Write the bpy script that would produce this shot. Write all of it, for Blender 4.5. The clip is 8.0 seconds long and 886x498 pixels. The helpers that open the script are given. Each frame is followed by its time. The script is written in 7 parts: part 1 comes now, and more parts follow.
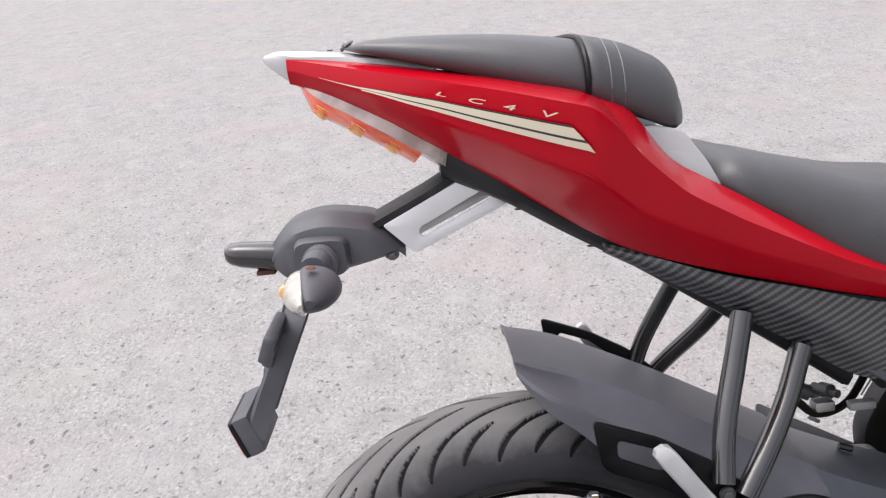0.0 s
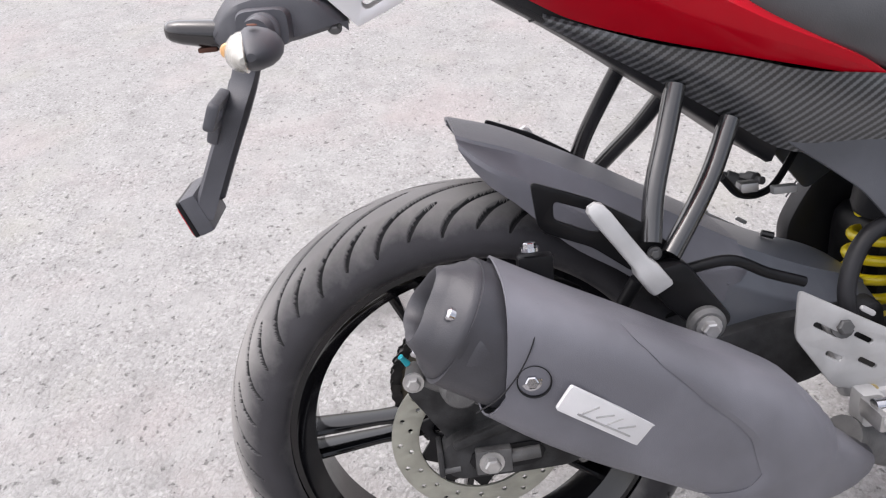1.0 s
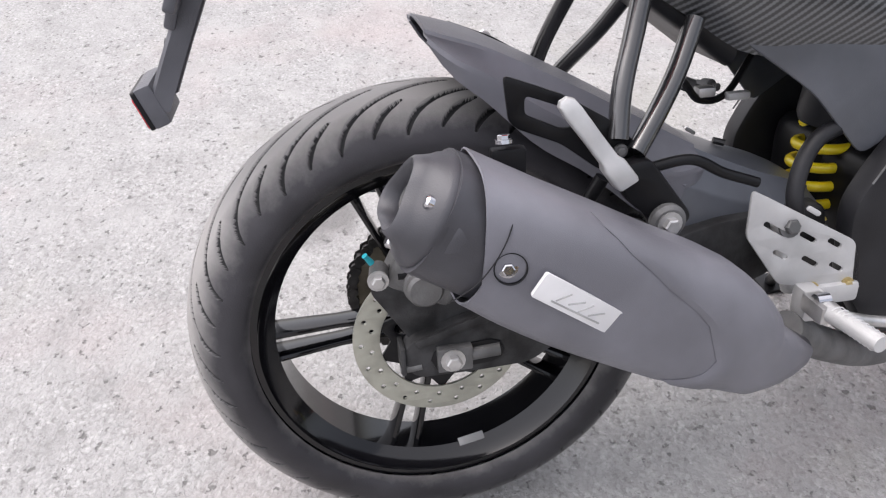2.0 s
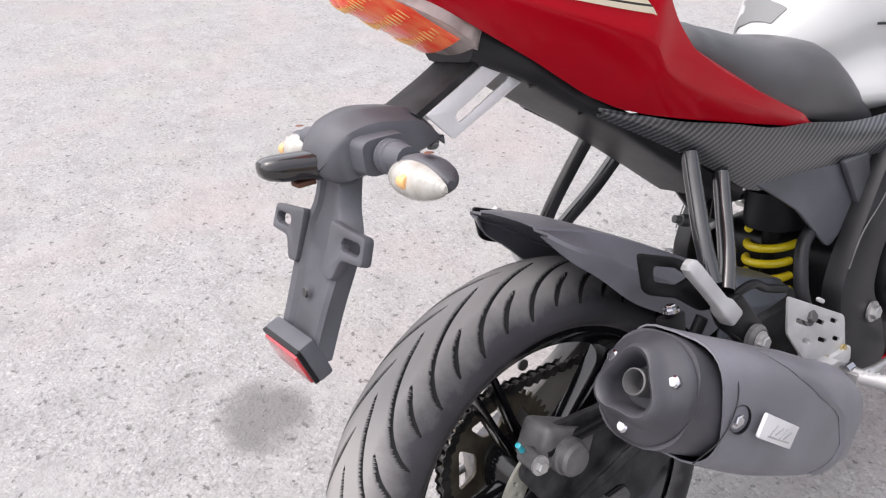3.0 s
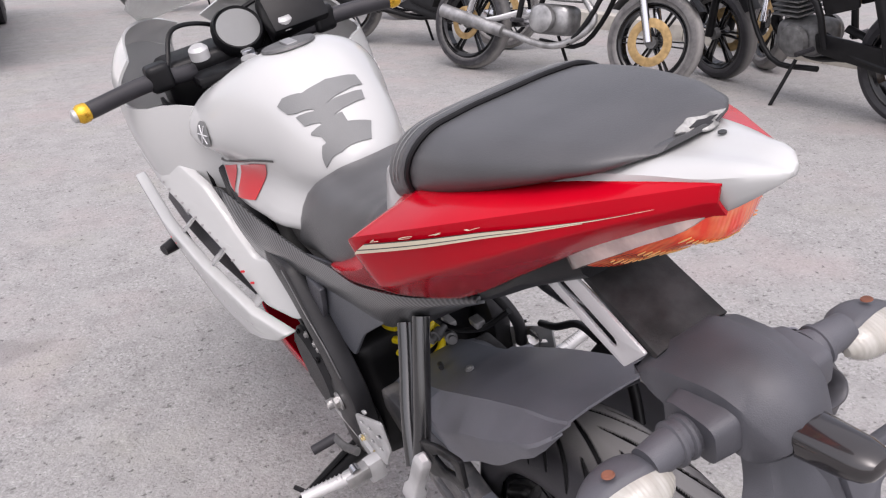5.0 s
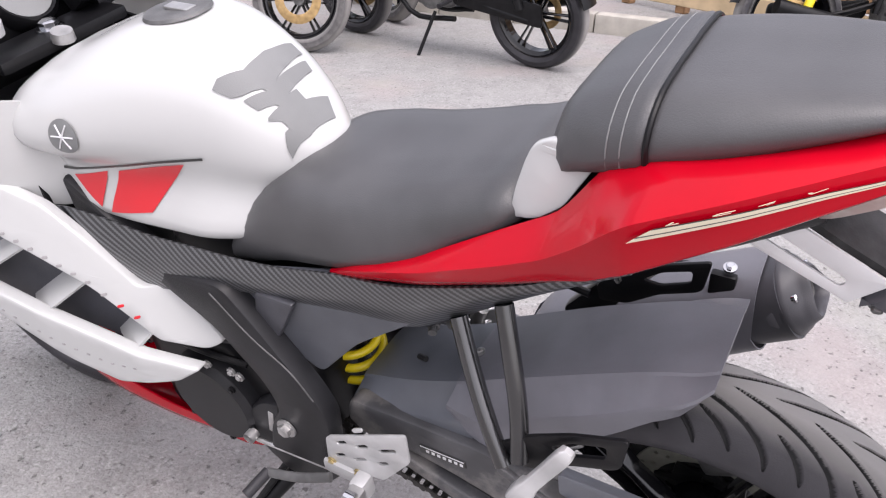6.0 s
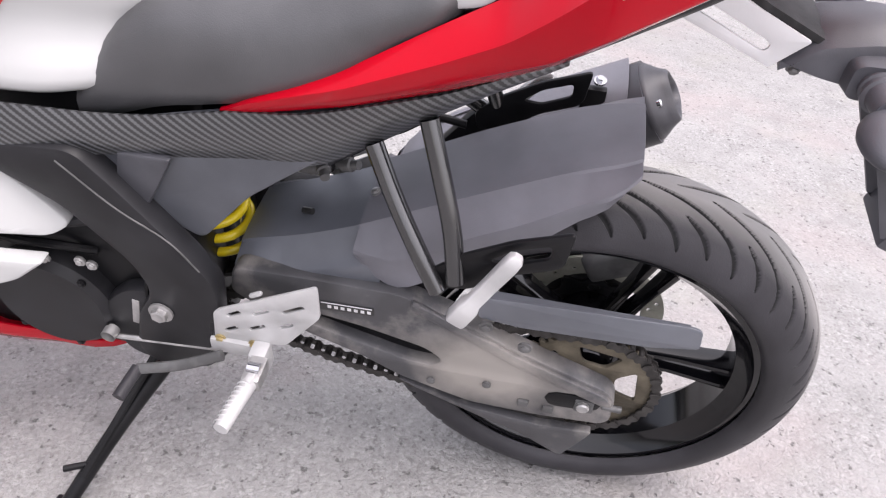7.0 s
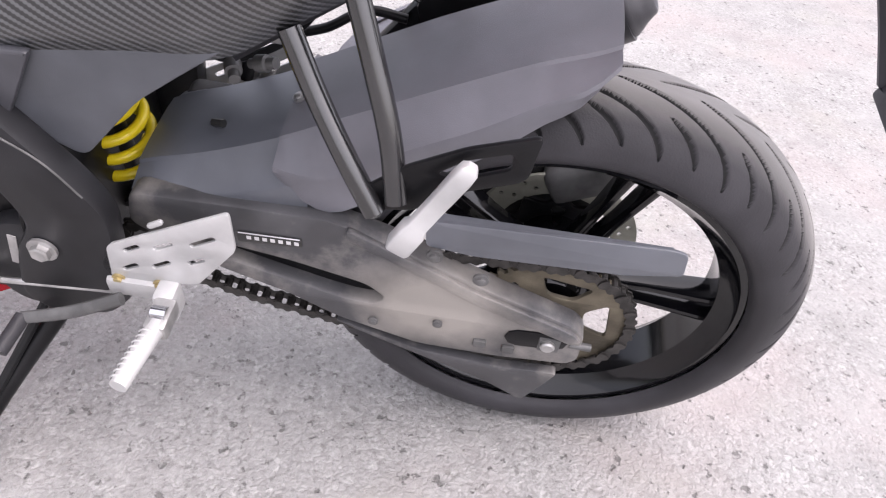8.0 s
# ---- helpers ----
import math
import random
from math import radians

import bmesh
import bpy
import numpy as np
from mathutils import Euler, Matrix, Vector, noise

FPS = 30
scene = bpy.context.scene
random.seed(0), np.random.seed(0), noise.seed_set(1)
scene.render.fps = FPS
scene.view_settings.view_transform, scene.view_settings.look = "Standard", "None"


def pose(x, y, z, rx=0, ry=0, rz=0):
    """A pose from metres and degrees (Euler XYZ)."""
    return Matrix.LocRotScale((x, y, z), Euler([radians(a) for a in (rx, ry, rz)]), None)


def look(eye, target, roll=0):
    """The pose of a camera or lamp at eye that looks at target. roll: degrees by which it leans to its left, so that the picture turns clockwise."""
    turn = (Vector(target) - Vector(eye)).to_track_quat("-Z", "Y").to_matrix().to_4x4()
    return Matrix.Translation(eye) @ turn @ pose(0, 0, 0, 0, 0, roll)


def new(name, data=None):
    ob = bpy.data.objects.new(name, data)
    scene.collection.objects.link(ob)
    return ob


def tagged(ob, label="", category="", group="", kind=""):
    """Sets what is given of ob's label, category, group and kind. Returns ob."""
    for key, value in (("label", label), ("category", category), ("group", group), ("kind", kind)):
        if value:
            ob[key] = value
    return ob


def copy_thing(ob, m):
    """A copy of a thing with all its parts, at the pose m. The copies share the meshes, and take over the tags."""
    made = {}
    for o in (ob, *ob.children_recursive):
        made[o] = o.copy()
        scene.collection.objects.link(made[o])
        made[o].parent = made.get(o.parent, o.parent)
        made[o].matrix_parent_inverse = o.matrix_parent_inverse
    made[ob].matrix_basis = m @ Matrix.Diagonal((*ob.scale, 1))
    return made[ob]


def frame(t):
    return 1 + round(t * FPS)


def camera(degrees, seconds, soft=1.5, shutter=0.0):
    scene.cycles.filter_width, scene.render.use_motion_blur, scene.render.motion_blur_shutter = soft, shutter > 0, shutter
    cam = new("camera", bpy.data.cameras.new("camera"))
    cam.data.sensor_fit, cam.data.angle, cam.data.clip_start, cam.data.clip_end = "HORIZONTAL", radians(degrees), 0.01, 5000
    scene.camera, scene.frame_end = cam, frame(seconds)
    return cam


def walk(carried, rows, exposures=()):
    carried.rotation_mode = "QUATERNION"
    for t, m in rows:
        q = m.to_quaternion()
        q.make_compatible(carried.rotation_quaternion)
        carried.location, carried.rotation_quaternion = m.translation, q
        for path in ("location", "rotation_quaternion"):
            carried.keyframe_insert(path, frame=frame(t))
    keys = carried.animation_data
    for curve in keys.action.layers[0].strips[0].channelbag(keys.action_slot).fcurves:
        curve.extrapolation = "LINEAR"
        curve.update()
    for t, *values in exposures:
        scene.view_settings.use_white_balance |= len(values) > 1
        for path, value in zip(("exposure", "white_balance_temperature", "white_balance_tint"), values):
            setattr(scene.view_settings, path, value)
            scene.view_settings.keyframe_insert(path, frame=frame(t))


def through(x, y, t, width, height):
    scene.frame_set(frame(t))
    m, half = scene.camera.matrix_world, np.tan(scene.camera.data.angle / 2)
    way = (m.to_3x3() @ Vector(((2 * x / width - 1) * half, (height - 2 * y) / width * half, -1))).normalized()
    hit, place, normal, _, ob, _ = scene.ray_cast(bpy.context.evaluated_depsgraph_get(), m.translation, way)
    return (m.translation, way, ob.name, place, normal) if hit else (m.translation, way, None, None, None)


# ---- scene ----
# ---- camera and its walk ----
cam = camera(58.95, 8.0, soft=1.2)
EXPOSURE = [(0.0, 0.94, 6480, 14), (0.5, 1.02, 6480, 14), (1.0, 1.06, 6480, 14), (2.5, 1.18, 6450, 14), (3.5, 0.92, 6520, 15), (4.0, 0.72, 6500, 15), (4.4, 0.66, 6500, 16), (4.7, 0.66, 6500, 17), (5.8, 0.96, 6430, 18), (6.5, 1.14, 6450, 18), (8.0, 1.40, 6480, 19)]
PATH = [
    (0, (0.5556, -0.0726, 1.1380), (-0.3356, -0.0571, 0.6847), -5.59),
    (0.5, (0.5839, -0.0807, 1.0942), (-0.2748, -0.0383, 0.5834), -5.02),
    (1, (0.6356, -0.0772, 1.0433), (-0.1821, -0.0165, 0.4709), -4.16),
    (1.2, (0.6513, -0.0850, 1.0391), (-0.1511, -0.0158, 0.4464), -3.67),
    (2.3, (0.6475, -0.1867, 1.0082), (-0.0872, -0.0002, 0.3559), 1.34),
    (2.5, (0.6152, -0.2992, 1.0232), (-0.1213, -0.0437, 0.3970), 1.78),
    (3, (0.4576, -0.5413, 1.1026), (-0.2342, -0.0374, 0.5853), 0.80),
    (3.3, (0.2691, -0.6148, 1.0797), (-0.3302, 0.0380, 0.6164), 1.61),
    (3.5, (0.1462, -0.6443, 1.0807), (-0.3642, 0.0942, 0.6401), 2.58),
    (4, (-0.1322, -0.6881, 1.0837), (-0.3491, 0.2054, 0.6960), 3.39),
    (4.5, (-0.3859, -0.6375, 1.1040), (-0.2560, 0.2776, 0.7222), 0.28),
    (4.7, (-0.4861, -0.5869, 1.1183), (-0.2171, 0.2936, 0.7280), -0.80),
    (5.8, (-0.8826, -0.1675, 1.1105), (-0.1471, 0.3424, 0.6642), 1.77),
    (6, (-0.9188, -0.0682, 1.0962), (-0.1385, 0.3653, 0.6454), 2.43),
    (6.5, (-0.9718, 0.0614, 1.0942), (-0.1339, 0.3015, 0.6040), 3.76),
    (7, (-0.9860, 0.1082, 0.9809), (-0.1452, 0.2098, 0.4492), 5.91),
    (7.5, (-0.9146, 0.1076, 0.8840), (-0.0983, 0.1487, 0.3080), 7.80),
    (8, (-0.8689, 0.1077, 0.8806), (-0.0617, 0.1368, 0.2911), 7.37),
]
walk(cam, [(t, look(eye, target, roll)) for t, eye, target, roll in PATH], EXPOSURE)

# ---- world and sun ----
world = bpy.data.worlds.new("sky")
scene.world = world
world.use_nodes = True
wn, wl = world.node_tree.nodes, world.node_tree.links
sky = wn.new("ShaderNodeTexSky")
sky.sky_type = "NISHITA"
sky.sun_disc = False
sky.sun_elevation = radians(64)
sky.sun_rotation = radians(-148)
sky.air_density, sky.dust_density, sky.ozone_density = 1.0, 5.0, 1.0
haze = wn.new("ShaderNodeHueSaturation")          # thin high cloud takes the blue out
haze.inputs["Saturation"].default_value = 0.35
wl.new(sky.outputs[0], haze.inputs["Color"])
wl.new(haze.outputs[0], wn["Background"].inputs["Color"])
wn["Background"].inputs["Strength"].default_value = 0.15

sun = new("sun", bpy.data.lights.new("sun", "SUN"))
sun.data.energy, sun.data.angle, sun.data.color = 0.8, radians(150), (1.0, 0.965, 0.94)
sun.matrix_world = look((-0.232 * 20, -0.372 * 20, 0.90 * 20), (0, 0, 0))

# ---- materials ----
def material(name, colour, rough=0.5, metal=0.0, coat=0.0, grain=0.0, grain_size=300.0, stain=0.0, stain_size=9.0, spec=0.5):
    """A painted, plastic or metal surface: fine grain in the relief, larger patches in colour and gloss."""
    m = bpy.data.materials.new(name)
    m.use_nodes = True
    n, l = m.node_tree.nodes, m.node_tree.links
    b = n["Principled BSDF"]
    b.inputs["Base Color"].default_value = (*colour, 1)
    b.inputs["Roughness"].default_value, b.inputs["Metallic"].default_value = rough, metal
    b.inputs["Coat Weight"].default_value, b.inputs["Coat Roughness"].default_value = coat, 0.06
    b.inputs["Specular IOR Level"].default_value = spec
    pos = n.new("ShaderNodeTexCoord")
    if stain:
        big = n.new("ShaderNodeTexNoise")
        big.inputs["Scale"].default_value, big.inputs["Detail"].default_value = stain_size, 6
        l.new(pos.outputs["Object"], big.inputs["Vector"])
        ramp = n.new("ShaderNodeMapRange")
        ramp.inputs["From Min"].default_value, ramp.inputs["From Max"].default_value = 0.35, 0.68
        l.new(big.outputs["Fac"], ramp.inputs["Value"])
        mix = n.new("ShaderNodeMix")
        mix.data_type = "RGBA"
        mix.inputs["A"].default_value = (*[c * (1 - stain) for c in colour], 1)
        mix.inputs["B"].default_value = (*[min(1, c * (1 + stain) + 0.01 * stain) for c in colour], 1)
        l.new(ramp.outputs[0], mix.inputs["Factor"])
        l.new(mix.outputs["Result"], b.inputs["Base Color"])
        gloss = n.new("ShaderNodeMapRange")
        gloss.inputs["To Min"].default_value, gloss.inputs["To Max"].default_value = rough * 0.85, min(1, rough * 1.25)
        l.new(big.outputs["Fac"], gloss.inputs["Value"])
        l.new(gloss.outputs[0], b.inputs["Roughness"])
    if grain:
        fine = n.new("ShaderNodeTexNoise")
        fine.inputs["Scale"].default_value, fine.inputs["Detail"].default_value = grain_size, 3
        l.new(pos.outputs["Object"], fine.inputs["Vector"])
        bump = n.new("ShaderNodeBump")
        bump.inputs["Strength"].default_value, bump.inputs["Distance"].default_value = grain, 0.001
        l.new(fine.outputs["Fac"], bump.inputs["Height"])
        l.new(bump.outputs[0], b.inputs["Normal"])
    return m


def carbon_material():
    """Twill weave film: slanting light and dark strands under clear lacquer."""
    m = bpy.data.materials.new("carbon_weave")
    m.use_nodes = True
    n, l = m.node_tree.nodes, m.node_tree.links
    b = n["Principled BSDF"]
    pos = n.new("ShaderNodeTexCoord")
    turn = n.new("ShaderNodeMapping")
    turn.inputs["Rotation"].default_value = (radians(-38), 0, 0)
    l.new(pos.outputs["Object"], turn.inputs["Vector"])
    wave = n.new("ShaderNodeTexWave")
    wave.wave_type, wave.bands_direction, wave.wave_profile = "BANDS", "Z", "SIN"
    wave.inputs["Scale"].default_value, wave.inputs["Distortion"].default_value = 42.0, 0.25
    wave.inputs["Detail"].default_value = 1
    l.new(turn.outputs[0], wave.inputs["Vector"])
    cross = n.new("ShaderNodeTexWave")
    cross.wave_type, cross.bands_direction = "BANDS", "Y"
    cross.inputs["Scale"].default_value, cross.inputs["Distortion"].default_value = 84.0, 0.2
    l.new(turn.outputs[0], cross.inputs["Vector"])
    both = n.new("ShaderNodeMath")
    both.operation = "MULTIPLY_ADD"
    l.new(cross.outputs["Fac"], both.inputs[0])
    both.inputs[1].default_value = 0.25
    l.new(wave.outputs["Fac"], both.inputs[2])
    ramp = n.new("ShaderNodeValToRGB")
    ramp.color_ramp.elements[0].position, ramp.color_ramp.elements[0].color = 0.45, (0.012, 0.013, 0.014, 1)
    ramp.color_ramp.elements[1].position, ramp.color_ramp.elements[1].color = 0.95, (0.095, 0.098, 0.104, 1)
    l.new(both.outputs[0], ramp.inputs["Fac"])
    l.new(ramp.outputs["Color"], b.inputs["Base Color"])
    b.inputs["Roughness"].default_value = 0.36
    b.inputs["Coat Weight"].default_value, b.inputs["Coat Roughness"].default_value = 0.8, 0.20
    bump = n.new("ShaderNodeBump")
    bump.inputs["Strength"].default_value, bump.inputs["Distance"].default_value = 0.35, 0.0006
    l.new(both.outputs[0], bump.inputs["Height"])
    l.new(bump.outputs[0], b.inputs["Normal"])
    return m


def lens_material(name, colour, rough=0.12, through=0.35, ribbed=0.25, dim=(0.86, 0.85, 0.84), lit=(1.08, 1.08, 1.1)):
    """Ribbed moulded plastic of a lamp."""
    m = bpy.data.materials.new(name)
    m.use_nodes = True
    n, l = m.node_tree.nodes, m.node_tree.links
    b = n["Principled BSDF"]
    b.inputs["Base Color"].default_value = (*colour, 1)
    b.inputs["Roughness"].default_value = rough
    b.inputs["Transmission Weight"].default_value = through
    b.inputs["IOR"].default_value = 1.45
    b.inputs["Coat Weight"].default_value = 0.6
    pos = n.new("ShaderNodeTexCoord")
    ribs = n.new("ShaderNodeTexWave")
    ribs.bands_direction = "X"
    ribs.inputs["Scale"].default_value, ribs.inputs["Distortion"].default_value = 90.0, 0.4
    l.new(pos.outputs["Object"], ribs.inputs["Vector"])
    bump = n.new("ShaderNodeBump")
    bump.inputs["Strength"].default_value, bump.inputs["Distance"].default_value = ribbed, 0.0008
    l.new(ribs.outputs["Fac"], bump.inputs["Height"])
    l.new(bump.outputs[0], b.inputs["Normal"])
    # facets of the reflector behind the ribs, their dim and lit tones painted as noise
    facet = n.new("ShaderNodeTexNoise")
    facet.inputs["Scale"].default_value, facet.inputs["Detail"].default_value = 60.0, 4
    stretch = n.new("ShaderNodeMapping")
    stretch.inputs["Scale"].default_value = (2.2, 0.5, 0.8)
    l.new(pos.outputs["Object"], stretch.inputs["Vector"])
    l.new(stretch.outputs[0], facet.inputs["Vector"])
    depth = n.new("ShaderNodeValToRGB")
    depth.color_ramp.elements[0].position, depth.color_ramp.elements[1].position = 0.36, 0.66
    depth.color_ramp.elements[0].color = (*[c * k for c, k in zip(colour, dim)], 1)
    depth.color_ramp.elements[1].color = (*[min(1.0, c * k) for c, k in zip(colour, lit)], 1)
    l.new(facet.outputs["Fac"], depth.inputs["Fac"])
    l.new(depth.outputs["Color"], b.inputs["Base Color"])
    return m


def ground_material():
    """Worn pale asphalt: small stones in a grey binder, pits, dusty patches, shadows painted dark."""
    m = bpy.data.materials.new("worn_asphalt")
    m.use_nodes = True
    n, l = m.node_tree.nodes, m.node_tree.links
    b = n["Principled BSDF"]
    pos = n.new("ShaderNodeNewGeometry").outputs["Position"]

    def noise_at(scale, detail=4, rough=0.6):
        t = n.new("ShaderNodeTexNoise")
        t.inputs["Scale"].default_value, t.inputs["Detail"].default_value, t.inputs["Roughness"].default_value = scale, detail, rough
        l.new(pos, t.inputs["Vector"])
        return t

    def span(value, a, c, lo=0.0, hi=1.0):
        r = n.new("ShaderNodeMapRange")
        for key, v in zip(("From Min", "From Max", "To Min", "To Max"), (a, c, lo, hi)):
            r.inputs[key].default_value = v
        l.new(value, r.inputs["Value"])
        return r.outputs[0]

    def blend(fac, a, c, kind="MIX"):
        x = n.new("ShaderNodeMix")
        x.data_type, x.blend_type = "RGBA", kind
        for key, v in (("Factor", fac), ("A", a), ("B", c)):
            if isinstance(v, (int, float)):
                x.inputs[key].default_value = v
            elif isinstance(v, tuple):
                x.inputs[key].default_value = (*v, 1)
            else:
                l.new(v, x.inputs[key])
        return x.outputs["Result"]

    stones = n.new("ShaderNodeTexVoronoi")
    stones.inputs["Scale"].default_value, stones.inputs["Randomness"].default_value = 135.0, 1.0
    warp = noise_at(70.0, 3, 0.6)
    shift = n.new("ShaderNodeVectorMath")
    shift.operation = "MULTIPLY_ADD"
    l.new(warp.outputs["Color"], shift.inputs[0])
    shift.inputs[1].default_value = (0.020, 0.020, 0.020)
    l.new(pos, shift.inputs[2])
    l.new(shift.outputs[0], stones.inputs["Vector"])
    tone = n.new("ShaderNodeSeparateColor")
    l.new(stones.outputs["Color"], tone.inputs[0])
    col = blend(tone.outputs[0], (0.255, 0.252, 0.247), (0.375, 0.371, 0.366))
    bright = span(tone.outputs[1], 0.90, 0.97, 0.0, 0.7)
    col = blend(bright, col, (0.47, 0.466, 0.46))
    dark = span(tone.outputs[2], 0.955, 0.975, 0.0, 0.7)
    col = blend(dark, col, (0.13, 0.128, 0.126))
    binder = span(stones.outputs["Distance"], 0.50, 0.85)
    col = blend(binder, col, (0.205, 0.202, 0.198))
    sand = noise_at(240.0, 4, 0.75)
    col = blend(span(sand.outputs["Fac"], 0.38, 0.62, 0.0, 0.55), col, (0.395, 0.391, 0.384))
    soil = noise_at(120.0, 4, 0.75)
    col = blend(span(soil.outputs["Fac"], 0.51, 0.64, 0.0, 0.65), col, (0.185, 0.182, 0.177))
    mid = noise_at(28.0, 5)
    col = blend(span(mid.outputs["Fac"], 0.3, 0.72, 0.0, 0.45), col, (0.30, 0.297, 0.293))
    gravel = noise_at(75.0, 3, 0.6)
    col = blend(span(gravel.outputs["Fac"], 0.57, 0.65, 0.0, 0.6), col, (0.150, 0.147, 0.142))
    chips = noise_at(62.0, 3, 0.6)
    col = blend(span(chips.outputs["Fac"], 0.58, 0.68, 0.0, 0.6), col, (0.46, 0.455, 0.448))
    clump = noise_at(11.0, 4, 0.6)
    col = blend(span(clump.outputs["Fac"], 0.48, 0.66, 0.0, 0.5), col, (0.22, 0.217, 0.213))
    crust = noise_at(7.0, 5, 0.65)
    col = blend(span(crust.outputs["Fac"], 0.52, 0.68, 0.0, 0.45), col, (0.40, 0.394, 0.386))
    # dusty places where the sand fills the joints, reddish and yellowish earth
    dusty = noise_at(3.4, 5, 0.62)
    col = blend(span(dusty.outputs["Fac"], 0.47, 0.66, 0.0, 0.45), col, (0.335, 0.332, 0.326))
    wide = noise_at(1.5, 5)
    col = blend(span(wide.outputs["Fac"], 0.50, 0.66, 0.0, 0.5), col, (0.36, 0.308, 0.302))
    ochre = noise_at(2.3, 4)
    col = blend(span(ochre.outputs["Fac"], 0.55, 0.70, 0.0, 0.4), col, (0.335, 0.33, 0.288))
    worn = noise_at(0.55, 3)
    col = blend(span(worn.outputs["Fac"], 0.52, 0.70, 0.0, 0.22), col, (0.24, 0.23, 0.225))
    # pits where stones broke out
    pits = noise_at(44.0, 3, 0.6)
    pit = span(pits.outputs["Fac"], 0.625, 0.68, 0.0, 0.72)
    col = blend(pit, col, (0.105, 0.10, 0.098))
    # painted shadows beside the bays: an uneven long and a small round one, the tail's; dark patches
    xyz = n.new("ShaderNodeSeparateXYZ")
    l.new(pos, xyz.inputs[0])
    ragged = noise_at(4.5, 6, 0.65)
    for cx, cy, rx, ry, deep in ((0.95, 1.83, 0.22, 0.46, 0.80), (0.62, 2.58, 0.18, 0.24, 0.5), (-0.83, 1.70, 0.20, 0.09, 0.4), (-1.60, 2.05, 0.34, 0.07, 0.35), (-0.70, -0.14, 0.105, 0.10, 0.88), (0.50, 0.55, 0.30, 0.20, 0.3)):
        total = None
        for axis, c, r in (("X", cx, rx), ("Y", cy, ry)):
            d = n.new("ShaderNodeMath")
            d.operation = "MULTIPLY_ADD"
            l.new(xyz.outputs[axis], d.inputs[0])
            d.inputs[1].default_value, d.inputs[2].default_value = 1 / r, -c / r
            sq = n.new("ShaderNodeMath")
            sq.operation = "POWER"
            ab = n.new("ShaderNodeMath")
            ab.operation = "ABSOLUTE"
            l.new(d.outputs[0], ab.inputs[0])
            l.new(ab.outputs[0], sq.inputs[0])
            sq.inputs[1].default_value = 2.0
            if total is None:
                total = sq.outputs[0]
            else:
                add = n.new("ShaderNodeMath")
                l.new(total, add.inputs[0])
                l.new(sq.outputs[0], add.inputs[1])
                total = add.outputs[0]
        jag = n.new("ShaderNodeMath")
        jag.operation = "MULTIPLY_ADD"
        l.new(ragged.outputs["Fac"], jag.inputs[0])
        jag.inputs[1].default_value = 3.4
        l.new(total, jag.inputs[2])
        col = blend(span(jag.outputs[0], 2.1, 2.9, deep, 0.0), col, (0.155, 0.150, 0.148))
    tint = n.new("ShaderNodeHueSaturation")
    tint.inputs["Value"].default_value = 0.93
    l.new(col, tint.inputs["Color"])
    l.new(tint.outputs[0], b.inputs["Base Color"])
    b.inputs["Roughness"].default_value = 0.88
    b.inputs["Specular IOR Level"].default_value = 0.25
    high = n.new("ShaderNodeMath")
    high.operation = "MULTIPLY_ADD"
    l.new(stones.outputs["Distance"], high.inputs[0])
    high.inputs[1].default_value = -0.7
    l.new(mid.outputs["Fac"], high.inputs[2])
    low = n.new("ShaderNodeMath")
    low.operation = "SUBTRACT"
    l.new(high.outputs[0], low.inputs[0])
    l.new(pit, low.inputs[1])
    bump = n.new("ShaderNodeBump")
    bump.inputs["Strength"].default_value, bump.inputs["Distance"].default_value = 0.9, 0.003
    l.new(low.outputs[0], bump.inputs["Height"])
    l.new(bump.outputs[0], b.inputs["Normal"])
    return m


